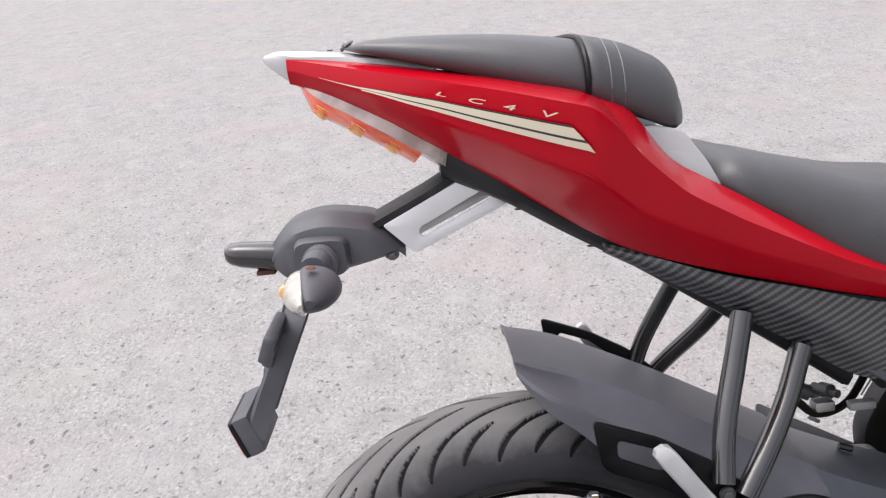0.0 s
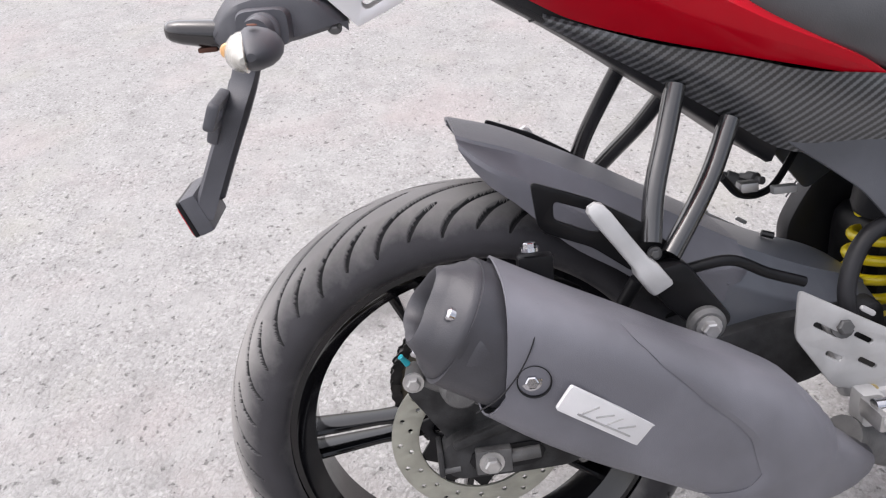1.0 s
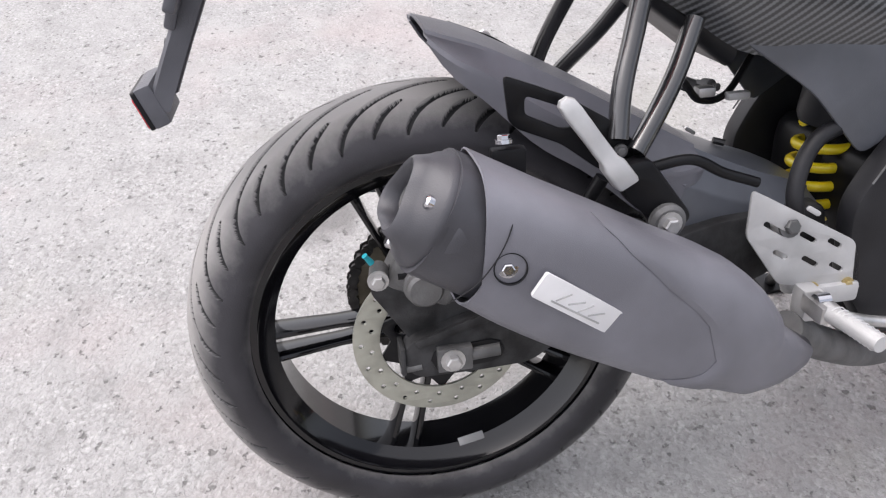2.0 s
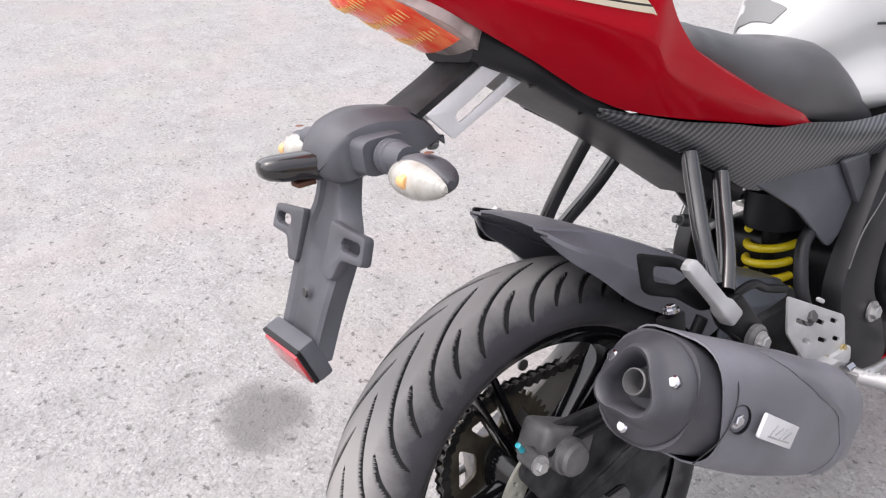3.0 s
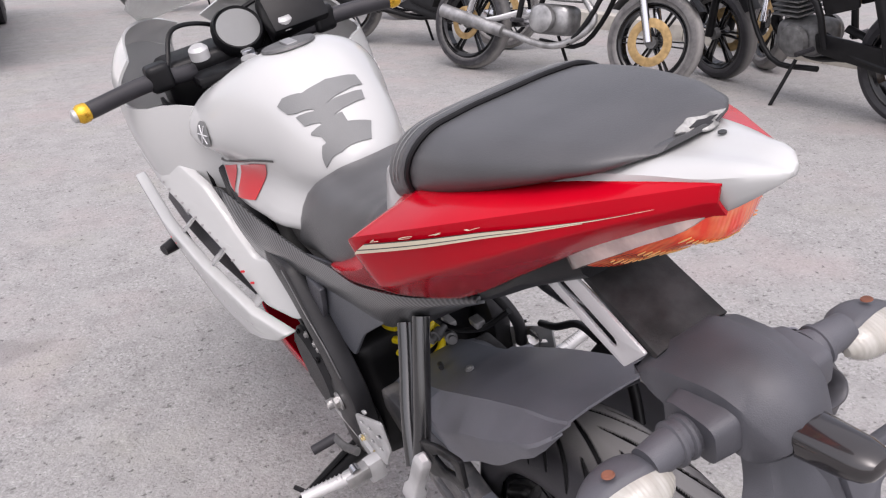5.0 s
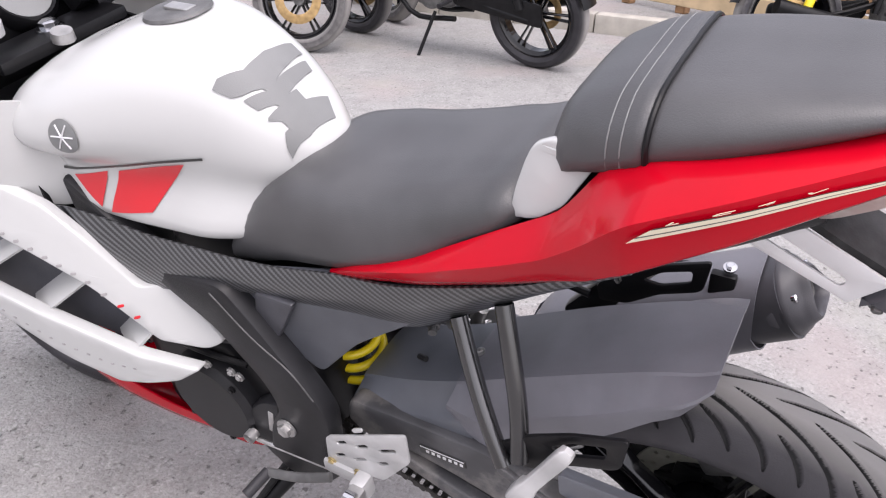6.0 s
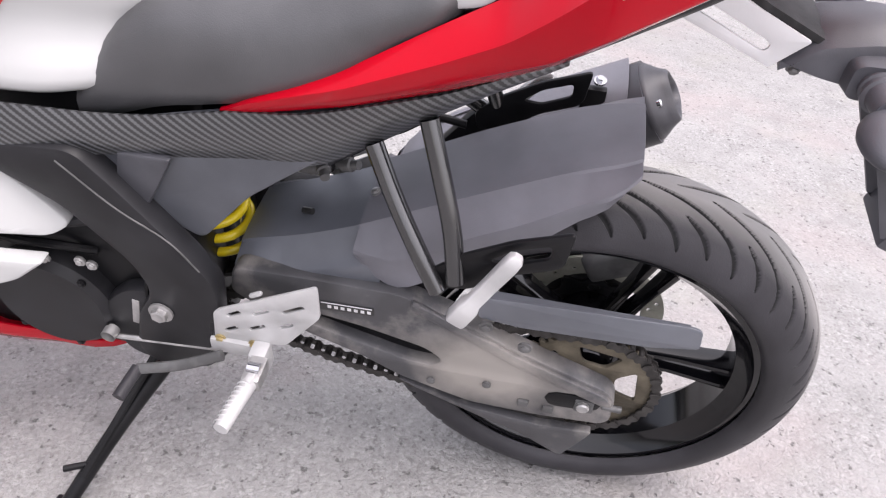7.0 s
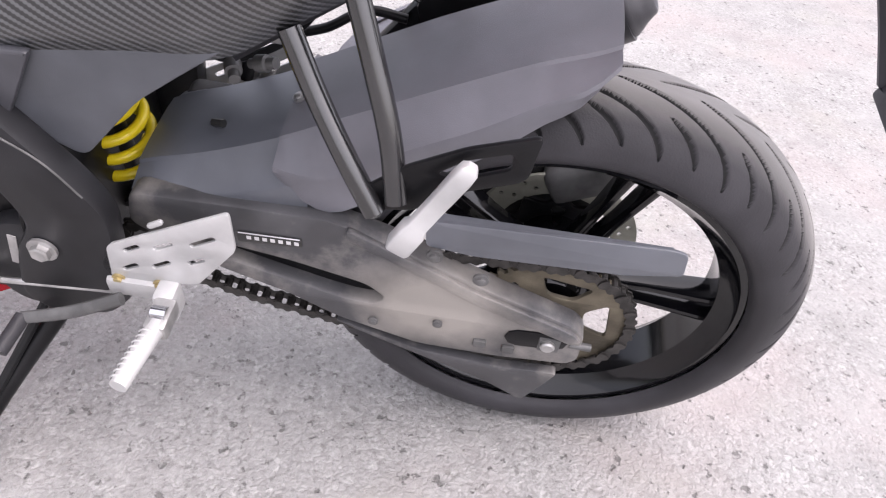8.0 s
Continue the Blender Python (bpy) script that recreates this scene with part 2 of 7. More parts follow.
def dusty_material():
    """Dark satin metal, scuffed bare and dusty in patches."""
    m = material("scuffed_swingarm", (0.072, 0.072, 0.077), 0.45, 0.1, 0.0, 0.3, 700, 0.25, 14)
    n, l = m.node_tree.nodes, m.node_tree.links
    b = n["Principled BSDF"]
    old = b.inputs["Base Color"].links[0].from_socket
    pos = n.new("ShaderNodeTexCoord")
    patch = n.new("ShaderNodeTexNoise")
    patch.inputs["Scale"].default_value, patch.inputs["Detail"].default_value, patch.inputs["Roughness"].default_value = 7.0, 8, 0.62
    l.new(pos.outputs["Object"], patch.inputs["Vector"])
    r = n.new("ShaderNodeMapRange")
    r.inputs["From Min"].default_value, r.inputs["From Max"].default_value, r.inputs["To Max"].default_value = 0.50, 0.70, 0.75
    l.new(patch.outputs["Fac"], r.inputs["Value"])
    spot = n.new("ShaderNodeVectorMath")
    spot.operation = "MULTIPLY_ADD"
    l.new(pos.outputs["Object"], spot.inputs[0])
    spot.inputs[1].default_value, spot.inputs[2].default_value = (12.0, 11.0, 14.0), (1.2, -1.43, -4.62)
    far = n.new("ShaderNodeVectorMath")
    far.operation = "LENGTH"
    l.new(spot.outputs[0], far.inputs[0])
    worn = n.new("ShaderNodeMath")
    worn.operation = "MULTIPLY_ADD"
    l.new(patch.outputs["Fac"], worn.inputs[0])
    worn.inputs[1].default_value = -1.6
    l.new(far.outputs["Value"], worn.inputs[2])
    bare = n.new("ShaderNodeMapRange")
    bare.inputs["From Min"].default_value, bare.inputs["From Max"].default_value = -0.25, 0.55
    bare.inputs["To Min"].default_value, bare.inputs["To Max"].default_value = 0.85, 0.0
    l.new(worn.outputs[0], bare.inputs["Value"])
    most = n.new("ShaderNodeMath")
    most.operation = "MAXIMUM"
    l.new(r.outputs[0], most.inputs[0])
    l.new(bare.outputs[0], most.inputs[1])
    x = n.new("ShaderNodeMix")
    x.data_type = "RGBA"
    l.new(most.outputs[0], x.inputs["Factor"])
    l.new(old, x.inputs["A"])
    x.inputs["B"].default_value = (0.36, 0.335, 0.305, 1)
    l.new(x.outputs["Result"], b.inputs["Base Color"])
    return m


def tyre_material():
    """Black rubber, its tread greyed by road dust; the left flank painted darker as if less lit."""
    m = material("tyre_rubber", (0.030, 0.029, 0.033), 0.46, 0.0, 0.0, 0.35, 500, 0.3, 9, 0.3)
    n, l = m.node_tree.nodes, m.node_tree.links
    b = n["Principled BSDF"]
    old = b.inputs["Base Color"].links[0].from_socket
    pos = n.new("ShaderNodeTexCoord")
    xyz = n.new("ShaderNodeSeparateXYZ")
    l.new(pos.outputs["Object"], xyz.inputs[0])
    off = n.new("ShaderNodeMath")
    off.operation = "ABSOLUTE"
    l.new(xyz.outputs["X"], off.inputs[0])
    smear = n.new("ShaderNodeTexNoise")
    smear.inputs["Scale"].default_value, smear.inputs["Detail"].default_value, smear.inputs["Roughness"].default_value = 16.0, 7, 0.65
    l.new(pos.outputs["Object"], smear.inputs["Vector"])
    add = n.new("ShaderNodeMath")
    add.operation = "MULTIPLY_ADD"
    l.new(smear.outputs["Fac"], add.inputs[0])
    add.inputs[1].default_value = 0.03
    l.new(off.outputs[0], add.inputs[2])
    r = n.new("ShaderNodeMapRange")
    r.inputs["From Min"].default_value, r.inputs["From Max"].default_value = 0.048, 0.077
    r.inputs["To Min"].default_value, r.inputs["To Max"].default_value = 0.85, 0.0
    l.new(add.outputs[0], r.inputs["Value"])
    # no dust tone on the left: dimmer light there, put into the colour
    bare = n.new("ShaderNodeMapRange")
    bare.inputs["From Min"].default_value, bare.inputs["From Max"].default_value = -0.048, -0.008
    l.new(xyz.outputs["X"], bare.inputs["Value"])
    both = n.new("ShaderNodeMath")
    both.operation = "MULTIPLY"
    l.new(r.outputs[0], both.inputs[0])
    l.new(bare.outputs[0], both.inputs[1])
    x = n.new("ShaderNodeMix")
    x.data_type = "RGBA"
    l.new(both.outputs[0], x.inputs["Factor"])
    l.new(old, x.inputs["A"])
    x.inputs["B"].default_value = (0.30, 0.290, 0.280, 1)
    l.new(x.outputs["Result"], b.inputs["Base Color"])
    return m


ASPHALT = ground_material()
CARBON = carbon_material()
RED = material("red_paint", (0.42, 0.001, 0.010), 0.17, 0.0, 0.16, 0.03, 900, 0.08, 6, 0.12)
WHITE = material("white_paint", (0.47, 0.475, 0.47), 0.24, 0.0, 0.35, 0.03, 140)
SEAT = material("seat_vinyl", (0.062, 0.062, 0.065), 0.38, 0.0, 0.0, 0.3, 700, 0.16, 11, 0.6)
PLASTIC = material("grained_black_plastic", (0.014, 0.014, 0.016), 0.40, 0.0, 0.0, 0.25, 900, 0.3, 14, 0.3)
GREYPLASTIC = material("sun_bleached_plastic", (0.070, 0.071, 0.082), 0.46, 0.0, 0.0, 0.3, 900, 0.3, 10, 0.5)
TUBE = material("black_enamelled_tube", (0.010, 0.010, 0.011), 0.20, 0.0, 0.6, 0.1, 500, 0.3, 25, 0.8)
BLACK = material("satin_black", (0.006, 0.006, 0.007), 0.34, 0.0, 0.0, 0.15, 600, 0.2, 18, 0.22)
GLOSSBLACK = material("gloss_black_enamel", (0.003, 0.003, 0.004), 0.10, 0.0, 0.25, 0.05, 300, 0.15, 20, 0.35)
DUSTYBLACK = material("dusty_black_casting", (0.026, 0.026, 0.027), 0.6, 0.0, 0.0, 0.4, 500, 0.55, 34, 0.3)
FRAMEGREY = material("satin_blue_grey_plastic", (0.082, 0.087, 0.100), 0.36, 0.0, 0.0, 0.2, 900, 0.22, 9, 0.5)
RUBBER = tyre_material()
# darker than the tread: shade inside the grooves, put into the colour
GROOVE = material("groove_shade_rubber", (0.016, 0.016, 0.017), 0.6, 0.0, 0.0, 0.3, 500, 0.2, 20, 0.2)
GUARDGREY = material("smooth_dark_grey_plastic", (0.112, 0.120, 0.138), 0.34, 0.0, 0.0, 0.1, 900, 0.18, 8, 0.6)
HEATPAINT = material("heat_resistant_dark_grey", (0.150, 0.150, 0.170), 0.40, 0.0, 0.0, 0.35, 1200, 0.2, 9, 0.5)
CANBLACK = material("black_muffler_can", (0.045, 0.045, 0.052), 0.42, 0.0, 0.0, 0.25, 700, 0.25, 14, 0.45)
ARM = dusty_material()
ALU = material("brushed_aluminium", (0.72, 0.72, 0.73), 0.42, 0.35, 0.0, 0.2, 900, 0.06, 20)
WHITEALU = material("bead_blasted_alloy", (0.48, 0.48, 0.48), 0.42, 0.3, 0.0, 0.3, 900, 0.14, 18)
STEEL = material("zinc_steel", (0.50, 0.495, 0.49), 0.38, 0.8, 0.0, 0.2, 500, 0.25, 30)
CHROME = material("chrome", (0.52, 0.52, 0.54), 0.14, 1.0)
DISC = material("brake_disc_steel", (0.36, 0.36, 0.31), 0.42, 0.55, 0.0, 0.2, 800, 0.18, 25)
CALIPER = material("cast_dark_grey", (0.12, 0.12, 0.12), 0.5, 0.3, 0.0, 0.4, 400, 0.3, 30)
GOLDRUST = material("oiled_sprocket_steel", (0.125, 0.108, 0.078), 0.5, 0.5, 0.0, 0.4, 300, 0.5, 22)
RUST = material("rusty_edge", (0.16, 0.06, 0.035), 0.8, 0.0, 0.0, 0.5, 300, 0.5, 40)
YELLOW = material("yellow_spring_enamel", (0.80, 0.62, 0.01), 0.35, 0.0, 0.3, 0.0, 300, 0.05, 20)
CREAM = material("cream_decal", (0.62, 0.55, 0.42), 0.35, 0.0, 0.4)
INK = material("black_decal", (0.02, 0.02, 0.02), 0.4, 0.0, 0.3)
REDINK = material("red_decal", (0.55, 0.012, 0.02), 0.35, 0.0, 0.4)
PAD = material("grey_tank_pad", (0.17, 0.175, 0.175), 0.55, 0.0, 0.0, 0.3, 600, 0.05, 20)
AMBER = material("amber_bulb", (0.72, 0.40, 0.16), 0.3, 0.0, 0.3)
REDLENS = lens_material("red_lens", (1.0, 0.17, 0.08), 0.14, 0.0, 0.30, (0.95, 0.75, 0.75), (1.0, 1.5, 1.5))
LAMPRED = lens_material("tail_lamp_red", (1.0, 0.10, 0.045), 0.22, 0.0, 0.30, (0.97, 0.7, 0.7), (1.0, 2.3, 2.0))
GLINT = material("orange_glint", (1.0, 0.62, 0.22), 0.3, 0.0, 0.5)
CLEARLENS = lens_material("clear_lens", (0.80, 0.78, 0.70), 0.12, 0.55)
LAMPLENS = lens_material("lamp_lens", (0.72, 0.62, 0.58), 0.12, 0.35, 0.5, (0.75, 0.75, 0.75), (1.2, 1.2, 1.2))
REFLECTOR = lens_material("red_reflector", (0.46, 0.020, 0.030), 0.15, 0.0, 0.3, (0.7, 0.7, 0.7), (1.3, 1.6, 1.6))
SMOKE = material("smoked_lens", (0.020, 0.018, 0.019), 0.14, 0.0, 0.5)
BRASS = material("dull_brass", (0.42, 0.34, 0.17), 0.4, 0.7, 0.0, 0.2, 500, 0.2, 40)
GOLD = material("gold_anodised", (0.75, 0.45, 0.05), 0.25, 0.8)
SCREEN = lens_material("windscreen", (0.75, 0.78, 0.76), 0.05, 0.8)
CHAIN = material("chain_steel", (0.045, 0.042, 0.040), 0.45, 0.5, 0.0, 0.3, 400, 0.4, 60)
GREENPAINT = material("green_paint", (0.10, 0.48, 0.02), 0.3, 0.0, 0.6)
DARKGREEN = material("dark_green_paint", (0.015, 0.07, 0.045), 0.35, 0.0, 0.4, 0.0, 300, 0.1, 8)
CARWHITE = material("van_white", (0.80, 0.80, 0.77), 0.3, 0.0, 0.5, 0.0, 300, 0.04, 3)
KERBSTONE = material("kerb_concrete", (0.40, 0.38, 0.34), 0.85, 0.0, 0.0, 0.6, 120, 0.25, 5)
CARDBOARD = material("cardboard", (0.55, 0.42, 0.26), 0.8, 0.0, 0.0, 0.2, 300, 0.12, 8)
WOOD = material("stall_timber", (0.35, 0.20, 0.10), 0.7, 0.0, 0.0, 0.4, 120, 0.35, 9)
TEAL = material("teal_cap", (0.02, 0.35, 0.42), 0.4)
FOLIAGE = material("leaf_green", (0.05, 0.09, 0.03), 0.6, 0.0, 0.0, 0.0, 300, 0.4, 6)

# ---- mesh tools ----
def part(name, bm, mat, parent=None, label="", crease=38):
    """Links a bmesh as one mesh object under a thing or a part."""
    me = bpy.data.meshes.new(name)
    bmesh.ops.recalc_face_normals(bm, faces=bm.faces)
    bm.to_mesh(me)
    bm.free()
    me.materials.append(mat)
    me.shade_smooth()
    me.set_sharp_from_angle(angle=radians(crease))
    ob = new(name, me)
    ob.parent = parent
    return tagged(ob, label) if label else ob


def thing(name, label, category, m=None, group="", kind=""):
    ob = new(name)
    ob.empty_display_size = 0.1
    if m is not None:
        ob.matrix_world = m
    return tagged(ob, label, category, group, kind)


def glide(keys, x):
    """A smooth curve through rows whose first number is the station."""
    keys = np.asarray(keys, float)
    s, v = keys[:, 0], keys[:, 1:]
    slope = np.gradient(v, s, axis=0) if len(s) > 2 else np.repeat(np.diff(v, axis=0) / np.diff(s)[:, None], 2, 0)
    k = int(np.clip(np.searchsorted(s, x) - 1, 0, len(s) - 2))
    h = s[k + 1] - s[k]
    u = np.clip((x - s[k]) / h, 0, 1)
    a, b = v[k], v[k + 1]
    return a * (1 + 2 * u) * (1 - u) ** 2 + slope[k] * h * u * (1 - u) ** 2 + b * u * u * (3 - 2 * u) + slope[k + 1] * h * u * u * (u - 1)


def run(points, n):
    """n points evenly along a smooth line through the given points."""
    p = np.asarray(points, float)
    s = np.r_[0, np.cumsum(np.linalg.norm(np.diff(p, axis=0), axis=1))]
    keys = np.c_[s, p]
    return [glide(keys, x) for x in np.linspace(0, s[-1], n)]


def loft(rings, closed=True, caps=True):
    """A skin over rings of equal length; closed: each ring runs round."""
    bm = bmesh.new()
    grid = [[bm.verts.new(p) for p in ring] for ring in rings]
    m = len(grid[0])
    for a, b in zip(grid, grid[1:]):
        for j in range(m if closed else m - 1):
            k = (j + 1) % m
            bm.faces.new((a[j], a[k], b[k], b[j]))
    if caps and closed:
        for ring in (grid[0], grid[-1]):
            c = bm.verts.new(sum((v.co for v in ring), Vector()) / m)
            for j in range(m):
                bm.faces.new((ring[j], ring[(j + 1) % m], c))
    return bm


def thick(bm, t):
    """Gives an open skin a thickness."""
    bmesh.ops.recalc_face_normals(bm, faces=bm.faces)
    bmesh.ops.solidify(bm, geom=bm.faces[:], thickness=t)
    return bm


def half_ring(y, half, n):
    """A ring across the thing at station y from points (x, z) of its right half, top to bottom."""
    pts = run(half, n)
    return [Vector((p[0], y, p[1])) for p in pts] + [Vector((-p[0], y, p[1])) for p in reversed(pts[1:-1])]


def tube(points, r, n=10, steps=None, flat=1.0):
    """A round bar along a smooth line; r may be one radius or one for each end."""
    pts = [Vector(p) for p in (run(points, steps or 6 * len(points)) if len(points) > 2 else points)]
    r0, r1 = (r, r) if isinstance(r, (int, float)) else r
    rings, side = [], None
    for k, p in enumerate(pts):
        d = (pts[min(k + 1, len(pts) - 1)] - pts[max(k - 1, 0)]).normalized()
        if side is None:
            side = d.orthogonal().normalized()
        side = (side - d * side.dot(d)).normalized()
        other = d.cross(side)
        w = r0 + (r1 - r0) * k / (len(pts) - 1)
        rings.append([p + w * (math.cos(a) * side + flat * math.sin(a) * other) for a in np.linspace(0, 2 * math.pi, n, endpoint=False)])
    return loft(rings)


def lathe(profile, n, m=None, closed=False):
    """Turns (distance along the axis, radius) about the x axis."""
    bm = bmesh.new()
    rows = []
    for a in np.linspace(0, 2 * math.pi, n, endpoint=False):
        rows.append([bm.verts.new((x, r * math.cos(a), r * math.sin(a))) for x, r in profile])
    k = len(profile)
    for a in range(n):
        for j in range(k if closed else k - 1):
            q = (rows[a][j], rows[a][(j + 1) % k], rows[(a + 1) % n][(j + 1) % k], rows[(a + 1) % n][j])
            bm.faces.new(q)
    bmesh.ops.remove_doubles(bm, verts=bm.verts, dist=1e-6)
    if m is not None:
        bm.transform(m)
    return bm


def box(size, at=(0, 0, 0), bevel=0.004, m=None, segments=2):
    bm = bmesh.new()
    bmesh.ops.create_cube(bm, size=1)
    bmesh.ops.scale(bm, vec=size, verts=bm.verts)
    if bevel:
        bmesh.ops.bevel(bm, geom=bm.edges[:], offset=min(bevel, 0.45 * min(size)), segments=segments, affect="EDGES", profile=0.6)
    if m is not None:
        bm.transform(m)
    bmesh.ops.translate(bm, vec=at, verts=bm.verts)
    return bm


def join(*parts):
    out = bmesh.new()
    for bm in parts:
        me = bpy.data.meshes.new("piece")
        bm.to_mesh(me)
        bm.free()
        out.from_mesh(me)
        bpy.data.meshes.remove(me)
    return out


def rounded(pts, r, n=4):
    """The outline with its corners rounded off."""
    out = []
    k = len(pts)
    for i in range(k):
        p, a, b = (Vector(pts[j]) for j in (i, i - 1, (i + 1) % k))
        da, db = (a - p), (b - p)
        c = min(r, 0.45 * da.length, 0.45 * db.length)
        s, e = p + da.normalized() * c, p + db.normalized() * c
        for u in np.linspace(0, 1, n + 1):
            out.append(tuple(s * (1 - u) ** 2 + p * 2 * u * (1 - u) + e * u * u))
    return out


def slot(cx, cy, length, width, turn, n=5):
    """The outline of a long hole with round ends."""
    out = []
    for end in (0, 1):
        for a in np.linspace(-90, 90, n):
            q = radians(a + 180 * end)
            x, y = (length / 2 - width / 2) * (1 if end == 0 else -1) + width / 2 * math.cos(q), width / 2 * math.sin(q)
            out.append((cx + x * math.cos(radians(turn)) - y * math.sin(radians(turn)), cy + x * math.sin(radians(turn)) + y * math.cos(radians(turn))))
    return out


def from_curve(cu):
    ob = bpy.data.objects.new("outline", cu)
    me = bpy.data.meshes.new_from_object(ob)
    bm = bmesh.new()
    bm.from_mesh(me)
    bpy.data.objects.remove(ob)
    bpy.data.meshes.remove(me)
    bpy.data.curves.remove(cu)
    return bm


def plate(outline, t, holes=(), bevel=0.0012, m=None):
    """A flat plate with bevelled rims and real holes, in its own xy plane."""
    cu = bpy.data.curves.new("outline", "CURVE")
    cu.dimensions, cu.fill_mode = "2D", "BOTH"
    bevel = min(bevel, t * 0.45)
    cu.extrude, cu.bevel_depth, cu.bevel_resolution, cu.offset = t / 2 - bevel, bevel, 1, -bevel
    for pts in (outline, *holes):
        sp = cu.splines.new("POLY")
        sp.points.add(len(pts) - 1)
        for q, p in zip(sp.points, pts):
            q.co = (p[0], p[1], 0, 1)
        sp.use_cyclic_u = True
    bm = from_curve(cu)
    bmesh.ops.remove_doubles(bm, verts=bm.verts, dist=1e-5)
    if m is not None:
        bm.transform(m)
    return bm


def sheet(outline, t, x_of, s, holes=(), bevel=0.0015, fine=0.03):
    """A curved side panel of an outline in (y, z); x_of(y, z) gives how far out it lies."""
    bm = plate(outline, t, holes, bevel)
    bmesh.ops.triangulate(bm, faces=bm.faces)
    for k in range(4):
        long = [e for e in bm.edges if e.calc_length() > fine]
        if not long:
            break
        bmesh.ops.subdivide_edges(bm, edges=long, cuts=1)
        bmesh.ops.triangulate(bm, faces=bm.faces)
    for v in bm.verts:
        v.co = (s * (x_of(v.co.x, v.co.y) + v.co.z), v.co.x, v.co.y)
    return bm


def side(x, tilt=0.0, y=0.0, z=0.0):
    """Stands a plate's xy plane up along the bike: x becomes y, y becomes z. tilt: degrees by which its top leans outwards."""
    base = Matrix(((0, 0, 1, x), (1, 0, 0, y), (0, 1, 0, z), (0, 0, 0, 1)))
    return Matrix.Translation((x, y, z)) @ Matrix.Rotation(radians(tilt), 4, "Y") @ Matrix.Translation((-x, -y, -z)) @ base


def across(at, d=(1, 0, 0)):
    """Turns the x axis of a lathed piece to the way d and sets it at a place."""
    return Matrix.Translation(at) @ Vector((1, 0, 0)).rotation_difference(Vector(d).normalized()).to_matrix().to_4x4()


def bolt(at, d=(1, 0, 0), r=0.006, h=0.006):
    """A flanged hexagon head."""
    return join(lathe([(-0.002, 0), (-0.002, r * 1.5), (0.0015, r * 1.5), (0.002, 0)], 14, across(at, d)),
                lathe([(0.0, 0), (0.0, r), (h * 0.85, r), (h, r * 0.8), (h, 0)], 6, across(at, d)))


def words(text, size, m, depth=0.0006):
    cu = bpy.data.curves.new("text", "FONT")
    cu.body, cu.size, cu.extrude, cu.shear = text, size, depth / 2, 0.25
    cu.space_character = 1.5
    bm = from_curve(cu)
    bm.transform(m)
    return bm

# ---- ground ----
bm = bmesh.new()
bmesh.ops.create_grid(bm, x_segments=2, y_segments=2, size=400)
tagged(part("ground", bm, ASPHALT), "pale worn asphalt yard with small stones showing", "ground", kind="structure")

rng = random.Random(4)
bm = bmesh.new()
for k in range(1500):
    x, y = rng.uniform(-2.6, 1.6), rng.uniform(-1.6, 3.6)
    r = rng.uniform(0.0012, 0.0036) * (1.6 if rng.random() < 0.05 else 1)
    ring = [bm.verts.new((x + r * rng.uniform(0.6, 1.2) * math.cos(a), y + r * rng.uniform(0.6, 1.2) * math.sin(a), 0.0003)) for a in np.linspace(0, 5.2, 5)]
    top = bm.verts.new((x + r * 0.2, y, r * rng.uniform(0.5, 1.0)))
    for j in range(5):
        bm.faces.new((ring[j], ring[(j + 1) % 5], top))
GRIT = material("loose_grit", (0.27, 0.26, 0.25), 0.85, 0.0, 0.0, 0.5, 800, 0.6, 150)
tagged(part("gravel", bm, GRIT), "scattered loose grit on the asphalt", "gravel", kind="stuff")

# ---- the red and white motorcycle, leaning on its side stand ----
LEAN = Matrix.Translation((0, 0, -0.0034)) @ Matrix.Rotation(radians(-13.63), 4, "Y")
bike = thing("motorcycle", "red and white sports motorcycle leaning on its side stand", "motorcycle", LEAN)
BOTH = (1, -1)


